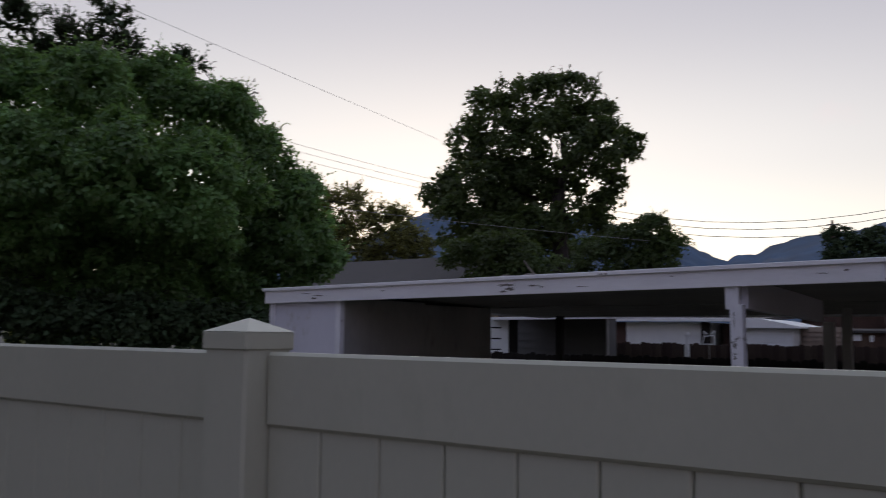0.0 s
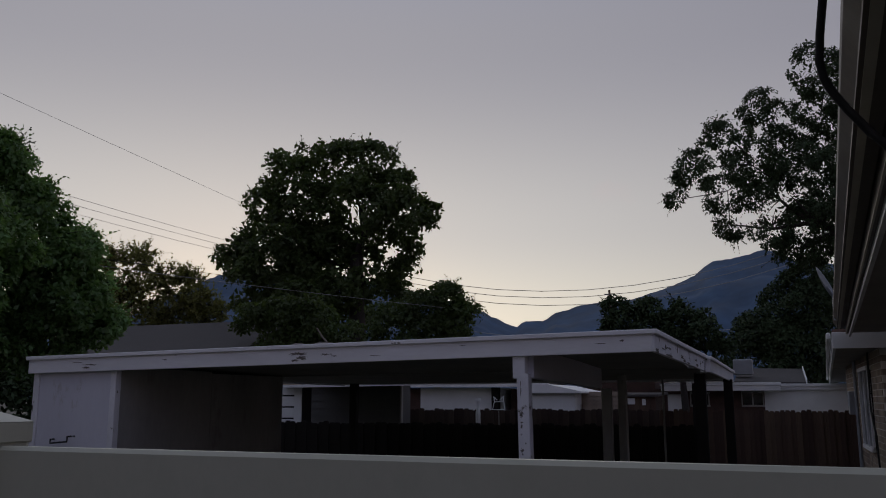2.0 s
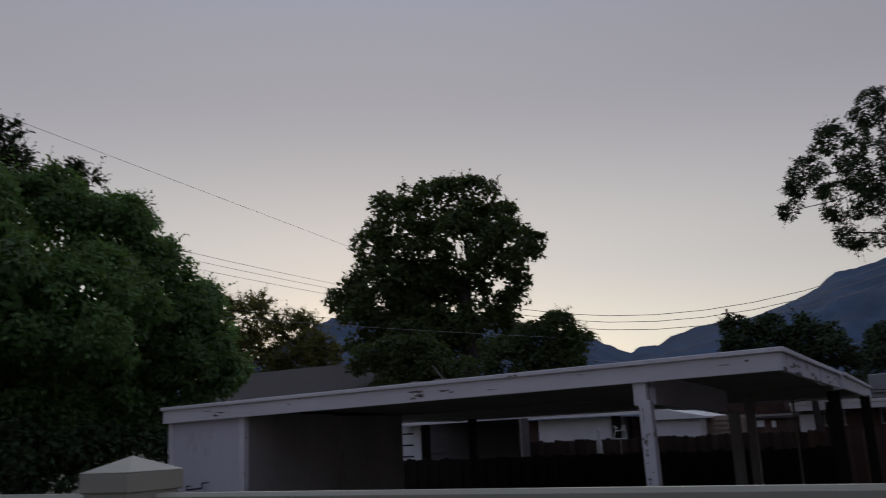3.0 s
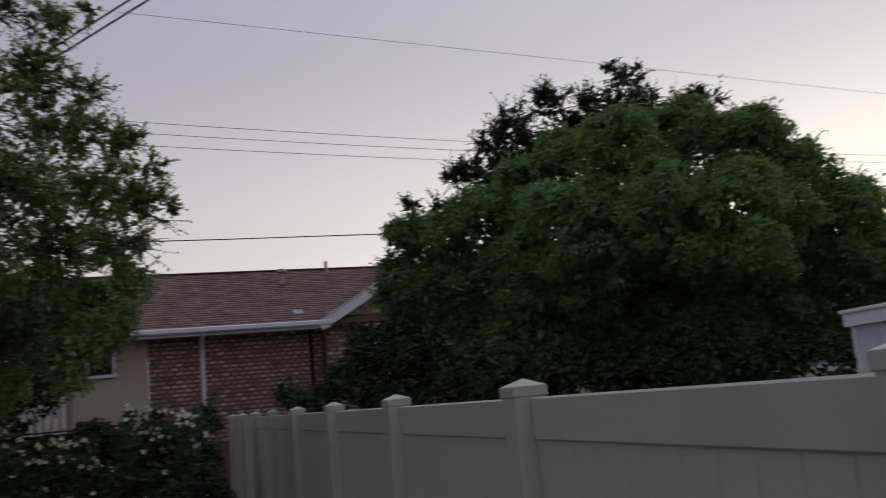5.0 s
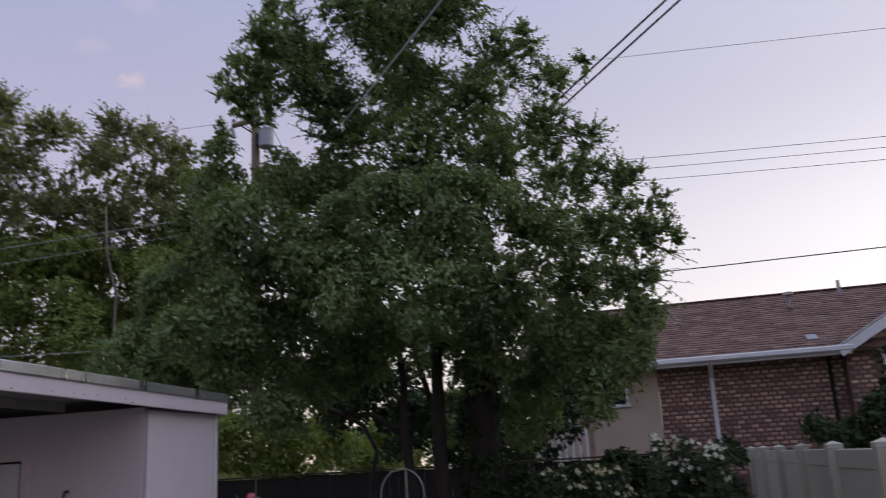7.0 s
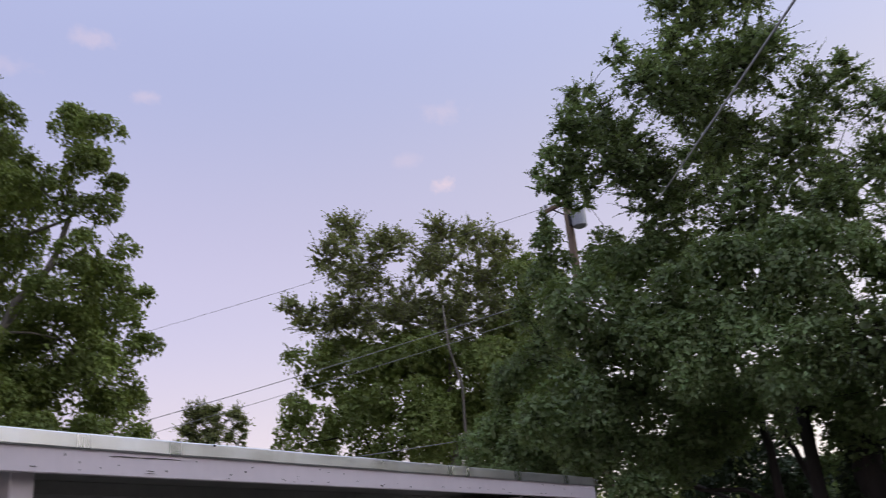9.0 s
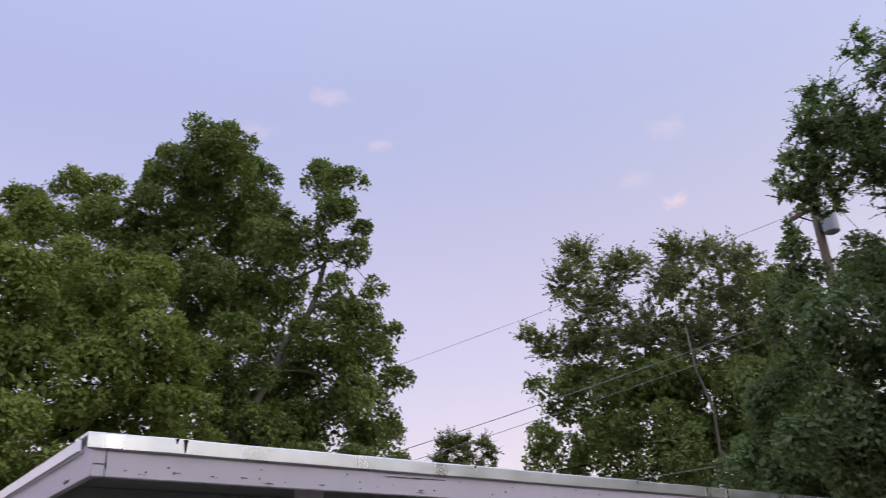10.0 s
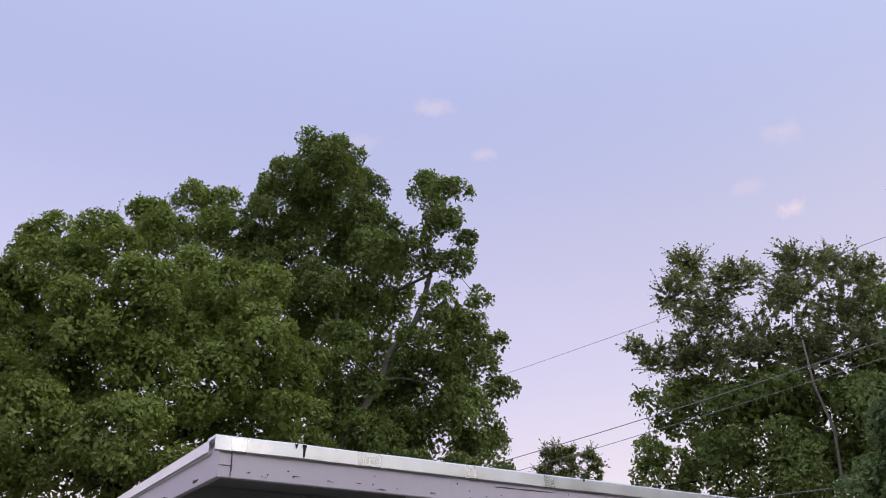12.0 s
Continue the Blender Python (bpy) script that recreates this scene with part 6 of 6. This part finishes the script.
UNDER_DARK = [(-14.4, -5.1, 3.0, 0.38), (-14.6, -4.5, 2.8, 0.30), (-14.3, -5.3, 3.2, 0.30), (-14.5, -4.5, 2.0, 0.30), (-14.7, -4.0, 2.2, 0.42), (-14.9, -3.1, 2.2, 0.55),
    (-15.0, -2.6, 2.5, 0.45), (-15.1, -2.3, 1.9, 0.45), (-14.2, -5.4, 3.0, 0.40), (-15.0, -2.9, 2.9, 0.45), (-14.7, -4.1, 2.8, 0.18), (-15.1, -1.8, 2.2, 0.40),
    (-14.6, -4.5, 2.5, 0.30), (-14.8, -3.6, 2.5, 0.40), (-15.0, -2.7, 2.0, 0.50), (-15.1, -1.6, 2.6, 0.40)]
HEDGE = [(-9.6, -1.5, 1.4, 0.21), (-9.7, -1.0, 1.4, 0.21), (-9.7, -0.6, 1.5, 0.25), (-9.7, -0.2, 1.4, 0.28), (-9.7, 0.2, 1.4, 0.28), (-9.7, 0.5, 1.6, 0.18),
    (-9.7, 0.3, 1.1, 0.31), (-9.7, -0.2, 1.1, 0.34), (-9.7, -0.6, 1.1, 0.34), (-9.6, -1.2, 1.1, 0.28)]
HEDGE_END = [(-12.1, 0.6, 1.0, 0.27), (-12.1, 0.7, 0.6, 0.27), (-12.1, 0.4, 0.6, 0.32), (-12.1, 0.6, 1.2, 0.24), (-12.1, 0.3, 1.3, 0.29)]
ROSE = [(-7.7, -1.0, 1.5, 0.08), (-7.7, -0.8, 1.4, 0.08), (-7.7, -0.7, 1.5, 0.08), (-7.7, -0.5, 1.5, 0.08), (-7.7, -0.6, 1.4, 0.09), (-7.7, -0.4, 1.3, 0.09),
    (-7.7, -1.0, 1.3, 0.14), (-7.7, -0.7, 1.2, 0.17), (-7.7, -0.9, 1.1, 0.19), (-7.7, -0.6, 1.1, 0.19), (-7.7, -1.1, 1.2, 0.12), (-7.7, -0.4, 1.1, 0.15),
    (-7.7, -1.2, 1.1, 0.15)]
ROSE_TALL = [(-7.7, -0.1, 1.7, 0.09), (-7.7, 0.1, 1.7, 0.08), (-7.7, 0.3, 1.6, 0.09), (-7.7, -0.0, 1.5, 0.12), (-7.7, 0.2, 1.6, 0.12), (-7.7, 0.3, 1.4, 0.12),
    (-7.7, 0.0, 1.4, 0.14), (-7.7, 0.2, 1.3, 0.14), (-7.7, 0.0, 1.1, 0.17), (-7.7, 0.2, 1.1, 0.15), (-7.7, -0.1, 1.0, 0.17), (-7.7, 0.1, 0.9, 0.17),
    (-7.7, -0.2, 1.3, 0.13)]
tree("maple_tree", "tall broad maple with dark dense crown", "tree", (-13.75, 26.8, 0), (-13.75, 26.8, 6.8), 0.42, [MAPLE, MAPLE_LOW], 0.2, 0.85, LEAF_MAPLE, BARK, 11, tuft=0.42, dens=(0.7, 0.55), fill=0.2, loose=0.9, reach=0.9, far=True)
tree("pale_tree", "thin pale olive tree in the distance", "tree", (-24.0, 28.5, 0), (-24, 28.5, 4.0), 0.2, [PALE_TREE], 0.16, 0.9, LEAF_PALE, BARK, 12, tuft=0.4, airy=(True,), dens=(2.4,), tilt=0.7, fill=0.2, far=True)
tree("low_tree", "low dark green tree behind the carport", "tree", (-9.6, 24.2, 0), (-9.6, 24.2, 2.6), 0.16, [LOW_TREE], 0.13, 0.9, LEAF_MAPLE, BARK, 13, tuft=0.32, far=True)
tree("low_tree", "low green trees against the tall maple", "tree", (-12.0, 21.6, 0), (-12.0, 21.6, 2.2), 0.14, [LOW_GREEN], 0.13, 0.9, LEAF_MAPLE, BARK, 29, tuft=0.35, far=True)
tree("elm_tree", "dark elm with drooping ragged boughs", "tree", (1.6, 18.6, 0), (1.4, 18.5, 5.0), 0.3, [ELM], 0.07, 0.8, LEAF_DARK, BARK, 14, tuft=0.19, dens=(0.57,), loose=0.5, droop=0.7, fill=0.08, lift=0.0)
tree("dark_shrub_tree", "dark row of low trees beyond the houses", "tree", (-2.4, 24.2, 0), (-2.4, 24.2, 2.2), 0.15, [DARK_FIRS], 0.12, 0.9, LEAF_DARK, BARK, 15, tuft=0.28, loose=0.5, far=True)
tree("dark_tree", "dense dark tree beside the neighbouring house", "tree", (1.6, 33.2, 0), (1.6, 33.2, 2.4), 0.2, [DARK_GROVE], 0.14, 0.9, LEAF_DARK, BARK, 16, tuft=0.45, far=True)
tree("round_bush", "very large rounded bushy green tree", "tree", (-10.3, 6.2, 0), (-10.3, 6.2, 1.8), 0.22, [BUSH, BUSH_CORE, BUSH_RIM], 0.08, 0.85, LEAF_BLUE, BARK, 17, tuft=0.18, dens=(1.2, 0.6, 1.6), airy=(False, False, True), fill=0.9, lift=0.5, loose=0.7, droop=0.3, even=0.1)
tree("back_tree", "taller dark tree behind the rounded bush", "tree", (-13.2, 7.6, 0), (-13.2, 7.6, 4.4), 0.2, [BUSH_BACK], 0.09, 0.9, LEAF_DARK, BARK, 18, tuft=0.22, airy=(True,), dens=(1.8,), fill=0.35)
tree("dark_shrub", "dark shrubs along the outer side of the fence", "shrub", (-10.0, 3.6, 0), (-10.0, 3.6, 1.0), 0.06, [LOW_SHRUBS, FENCE_SHRUBS], 0.085, 0.9, LEAF_DARK, BARK, 19, tuft=0.18)
tree("fruit_tree", "big spreading fruit tree with several trunks", "tree", (-8.95, -2.25, 0), (-8.95, -2.3, 3.5), 0.10, [FRUIT_A, FRUIT_FRONT, FRUIT_EDGE, FRUIT_C, FRUIT_E], 0.06, 0.95, LEAF_DEEP, BARK, 20, fill=0.33, tuft=0.19, airy=(True, False, True, False, True), dens=(2.3, 1.1, 2.6, 0.95, 2.1), loose=0.9, lift=0.4, droop=0.2, reach=0.95)
second_trunk = bpy.data.objects["fruit_tree"]
for pts, r in ((((0.1, -0.35, -0.05), (0.13, -0.30, 0.8), (0.05, -0.36, 1.5), (0.10, -0.42, 2.0), (-0.03, -0.44, 2.6), (0.0, -0.55, 3.6)), 0.06), (((-0.38, 0.3, -0.05), (-0.42, 0.30, 0.9), (-0.38, 0.34, 1.6), (-0.28, 0.36, 2.4), (-0.2, 0.5, 3.6)), 0.2),
               (((-0.6, -0.95, -0.05), (-0.66, -0.98, 0.9), (-0.6, -1.04, 1.5), (-0.68, -0.98, 1.9), (-0.72, -1.15, 2.2), (-0.8, -1.7, 2.5)), 0.036), (((-0.2, -0.1, -0.05), (-0.26, -0.06, 0.8), (-0.22, -0.16, 1.5), (-0.32, -0.14, 2.1), (-0.28, -0.34, 2.8), (-0.3, -0.5, 3.5)), 0.045),
               (((0.05, -0.4, 2.0), (0.1, -0.75, 2.25), (0.05, -1.2, 2.3), (0.1, -1.7, 2.6)), 0.024)):
    part("side_trunk", tube(pts, [r * (1.25 - 0.7 * k / (len(pts) - 1)) for k in range(len(pts))], None, 9), BARK, second_trunk, smooth=True)
poplar = tree("poplar_tree", "tall ragged poplar with olive leaves", "tree", (-21.3, -15.3, 0), (-21.2, -15.2, 7.0), 0.2, [POPLAR_A], 0.155, 0.8, LEAF_OLIVE, PALE_BARK, 21, fill=0.25, tuft=0.36, airy=(True,), dens=(1.8,), tilt=0.95)
tree("green_tree", "dense green tree below the ragged poplar", "tree", (-19.0, -16.4, 0), (-19.0, -16.4, 4.0), 0.18, [POPLAR_B], 0.15, 0.9, LEAF_MID, BARK, 34, fill=0.4, tuft=0.5)
part("stem", tube([(1.2, 1.1, 0.5), (1.25, 1.3, 5.5), (1.25, 1.35, 6.7), (1.4, 1.1, 7.9), (1.45, 1.05, 9.2)], [0.07, 0.045, 0.04, 0.032, 0.02], None, 8), PALE_BARK, poplar, smooth=True)
tree("far_tree", "small sparse tree in the distance", "tree", (-21.0, -26.8, 0), (-21.2, -26.5, 6.4), 0.12, [FAR_TREE], 0.16, 0.8, LEAF_OLIVE, BARK, 22, tuft=0.3, airy=(True,), dens=(2.4,), fill=0.2, far=True)
cotton = tree("cottonwood_tree", "tall cottonwood with pale forked trunk", "tree", (-5.7, -15.1, 0), (-7.6, -13.65, 8.3), 0.09, [COTTON_A, COTTON_B, COTTON_C], 0.09, 0.85, LEAF_MID, PALE_BARK, 23, tuft=0.26, dens=(1.1, 0.95, 0.85), fill=0.18, loose=0.8, lift=0.7, reach=0.8,
              trunk_points=((-5.8, -14.8, 3.0), (-6.1, -14.45, 4.75), (-6.47, -14.21, 5.5), (-6.79, -14.06, 6.14), (-6.94, -13.98, 6.68), (-7.25, -13.82, 7.05), (-7.46, -13.7, 7.64)))
part("stem", tube([(-0.2, 0.3, 3.4), (-0.38, 0.3, 4.85), (-0.45, 0.33, 5.5), (-0.55, 0.36, 6.0), (-0.4, 0.3, 7.0), (-0.45, 0.3, 8.0)], [0.1, 0.085, 0.08, 0.07, 0.055, 0.04], None, 8), PALE_BARK, cotton, smooth=True)
tree("leafy_tree", "broad yellow-green leafy tree behind the carport", "tree", (-2.3, -14.4, 0), (-2.3, -14.4, 3.6), 0.24, [GROVE_A, GROVE_B], 0.09, 0.85, LEAF_YELLOW, BARK, 24, tuft=0.3, lift=0.8, loose=0.7, reach=0.8, fill=0.4)
tree("sunlit_shrub", "bright yellow-green shrubs beyond the yard fence", "shrub", (-18.0, -7.0, 0), (-18, -7, 1.2), 0.08, [UNDER_GREEN], 0.12, 0.9, LEAF_YELLOW, BARK, 25, tuft=0.3)
tree("thicket", "dark tangled undergrowth beyond the yard fence", "shrub", (-14.9, -3.0, 0), (-14.9, -3.0, 1.0), 0.08, [UNDER_DARK, UNDER_SIDE], 0.1, 0.9, LEAF_DARK, BARK, 28, tuft=0.2)
tree("hedge", "dark leafy hedge beside the vinyl fence", "hedge", (-9.7, 0.1, 0), (-9.7, 0.1, 0.7), 0.05, [HEDGE, HEDGE_END], 0.07, 1.0, LEAF_DARK, BARK, 26, tuft=0.14)
IVY = [(-9.33 + 0.04 * math.sin(k * 2.1), -1.95 + 0.05 * math.cos(k * 1.7), 0.35 + 0.33 * k, 0.27 - 0.008 * k) for k in range(10)]
tree("ivy", "dark ivy wrapped round a thick trunk", "ivy", (-9.33, -1.72, 0), (-9.33, -1.74, 0.4), 0.03, [IVY], 0.06, 1.0, LEAF_DARK, BARK, 31, tuft=0.12)


def blossoms(parent, spots, size, material, seed, name="blossom"):
    """Cupped five-petalled blooms at the given places, each petal folded."""
    rng = np.random.RandomState(seed)
    pos, way_, sz, faces = [], [], [], []
    for x, y, z in spots:
        face = np.array([1.0, 0.2, 0.3]) + rng.normal(size=3) * 0.5
        face /= np.linalg.norm(face)
        e1 = np.cross(face, [0, 0, 1.0])
        e1 /= np.linalg.norm(e1)
        e2 = np.cross(face, e1)
        for k in range(5):
            a = k * math.tau / 5 + rng.rand()
            d = e1 * math.cos(a) + e2 * math.sin(a) + face * 0.45
            pos.append((x, y, z)), way_.append(d / np.linalg.norm(d)), sz.append(size * rng.uniform(0.75, 1.2)), faces.append(face)
    me = leaf_mesh(name, np.array(pos, float), np.array(way_), np.array(sz), np.array(faces), 1.1)
    me.materials.append(material)
    o = new(name, me)
    o.parent = parent
    return tagged(o, kind="stuff")


rng = np.random.RandomState(4)
for label, spot, lobes, seed, bloom in (("low shrub with upright sprays of cream flowers", (-7.5, -0.55, 0), ROSE, 27, PETAL_CREAM),
                                        ("leafy shrub topped with large white flowers", (-7.6, 0.35, 0), ROSE_TALL, 33, PETAL_WHITE)):
    rose = tree("flowering_shrub", label, "shrub", spot, (spot[0], spot[1], 0.5), 0.03, [lobes], 0.055, 0.8, LEAF_ROSE, BARK, seed, tuft=0.08, dens=(0.7,), fill=0.2, loose=1.0, reach=1.3)
    spots = []
    for x, y, z, r in lobes[:6]:
        for _ in range(9):
            d = rng.normal(size=3)
            d[0], d[2] = abs(d[0]), abs(d[2]) + 0.3
            d /= np.linalg.norm(d)
            spots.append(np.array([x, y, z]) - spot + d * r * rng.uniform(1.0, 1.9))
    for x, y, z, r in lobes[6:]:
        d = np.array([1.0, rng.uniform(-0.5, 0.5), rng.uniform(-0.2, 0.9)])
        spots.append(np.array([x, y, z]) - spot + d / np.linalg.norm(d) * r * 1.15)
    blossoms(rose, spots, 0.027, bloom, seed)


def hollyhock(x, y, top, seed):
    """An upright stalk with buds, lobed leaves and open pink blooms."""
    ob = thing("hollyhock", (x, y, 0), "tall hollyhock with bright pink blooms", "flower", "hollyhocks")
    rg = np.random.RandomState(seed)
    part("stalk", tube([(0, 0, -0.02), (0.02, 0.01, top * 0.6), (0.0, 0.03, top + 0.12)], [0.014, 0.01, 0.004], None, 6), LEAF_DEEP, ob)
    sp = [(rg.uniform(-0.03, 0.05), rg.uniform(-0.05, 0.05), top - 0.42 * k / 7) for k in range(8)]
    blossoms(ob, sp, 0.045, PETAL_PINK, seed, "bloom")
    lp = np.array([(rg.uniform(-0.05, 0.05), rg.uniform(-0.05, 0.05), rg.uniform(0.1, top)) for _ in range(70)])
    lw = rg.normal(size=(70, 3)) * [1, 1, 0.35]
    lw /= np.linalg.norm(lw, axis=1)[:, None]
    me = leaf_mesh("leaves", lp, lw, np.full(70, 0.09), np.tile([0.3, 0.0, 1.0], (70, 1)), 0.9)
    me.materials.append(LEAF_DEEP)
    o = new("leaves", me)
    o.parent = ob
    tagged(o, kind="stuff")


for k, (x, y, z) in enumerate(((-6.02, -2.99, 1.56), (-6.15, -2.72, 1.40), (-6.24, -2.50, 1.37), (-5.98, -3.12, 1.46))):
    hollyhock(x, y, z, 30 + k)

hoop = thing("garden_hoop", (-6.42, -1.98, 0), "pale rope hoop hung on a garden stake", "hoop")
part("stake", tube([(-0.02, 0.02, -0.05), (-0.02, 0.02, 1.68)], 0.0065, None, 6), ROPE, hoop)
ring_pts = [(0.02, 0.165 * math.cos(k * math.tau / 32), 1.51 + 0.185 * math.sin(k * math.tau / 32)) for k in range(33)]
part("ring", tube(ring_pts, 0.005, None, 6), ROPE, hoop)
hammock = thing("hammock", (-6.3, -1.9, 0), "pale rope hammock on a slanting pole", "hammock")
part("pole", tube([(0.1, -0.05, -0.05), (0.0, 0.02, 0.95), (-0.18, 0.2, 1.46)], 0.014, None, 8), ROPE, hammock)
bm = bmesh.new()
for k in range(12):
    tube(sag((-0.18, 0.2, 1.44), (0.08 + 0.035 * k, -1.0, 1.08 + 0.012 * k), 0.06 + 0.013 * k, 12), 0.0022, bm, 4)
part("netting", bm, ROPE, hammock)
part("far_pole", tube([(0.3, -0.85, -0.05), (0.15, -0.98, 1.15), (0.1, -1.05, 1.38)], 0.018, None, 8), ROPE, hammock)

woods = [(-math.sin(radians(b)) * d, math.cos(radians(b)) * d, z, r) for b, d, z, r in
         [(60 + 5.5 * k + 2 * math.sin(k * 7), 44 + 8 * math.sin(k * 2.3), 1.6 + 0.5 * math.sin(k * 1.7), 2.3 + 0.5 * math.sin(k * 3.1)) for k in range(27)]]
p, w, sz, fc, _ = foliage(woods, 0.3, 0.9, 50, np.zeros(3), tuft=0.9)
me = leaf_mesh("far_woods", p, w, sz, fc)
me.materials.append(LEAF_OLIVE)
tagged(new("far_woods", me), "low band of distant trees along the horizon", "woods", kind="stuff")

# ---- bricks of the end house, last ----
brick_mesh = {}
rest = bmesh.new()
count = 0
CH, CL = 0.088, 0.170  # course and brick length with joints
for c in range(25):
    z = 1.20 + c * CH
    for j in range(22):
        y = 0.015 + j * CL - (CL / 2 if c % 2 else 0)
        y, w = max(y, 0.01), min(y + CL - 0.042, 3.585) - max(y, 0.01)
        if w < 0.04 or z + CH > 3.44:
            continue
        if count < 300 and z > 1.6:
            key = round(w, 3)
            if key not in brick_mesh:
                o = part("brick", box(-0.02, 0.0, 0, w, 0, CH - 0.034, 0.004), BRICK, wall_core)
                brick_mesh[key] = o.data
            else:
                o = new("brick", brick_mesh[key])
                o.parent = wall_core
            o.location = (random.uniform(-0.002, 0.006), y - 2, z)
            count += 1
        else:
            box(-0.02, random.uniform(-0.002, 0.006), y - 2, y - 2 + w, z, z + CH - 0.034, 0, rest)
part("bricks", rest, BRICK_J, wall_core, kind="stuff")
rest = bmesh.new()
for c in range(24):
    z = 1.20 + c * CH
    for j in range(19):
        y = 3.63 + j * CL + (CL / 2 if c % 2 else 0)
        if 3.98 < y < 5.15 and 2.70 < z < 3.4:
            continue
        box(0.28, 0.296 + random.uniform(0, 0.006), y - 2, y - 2 + CL - 0.042, z, z + CH - 0.034, 0, rest)
part("bricks", rest, BRICK_J, wing_core, kind="stuff")
rest = bmesh.new()
for c in range(20):
    z = 3.42 + c * 0.0755
    half = (PKZ - 0.14 - z - 0.07) / (PKZ - 0.12 - 3.4) * 2.68
    j = 0
    while half > 0.1 and -half + j * 0.2 < half - 0.1:
        y = PKY - half + j * 0.2 + (0.05 if c % 2 else 0)
        box(0.29, 0.302 + random.uniform(0, 0.006), y - 2, y - 2 + 0.188, z, z + 0.064, 0, rest)
        j += 1
part("gable_bricks", rest, BRICK_J, wing_core, kind="stuff")
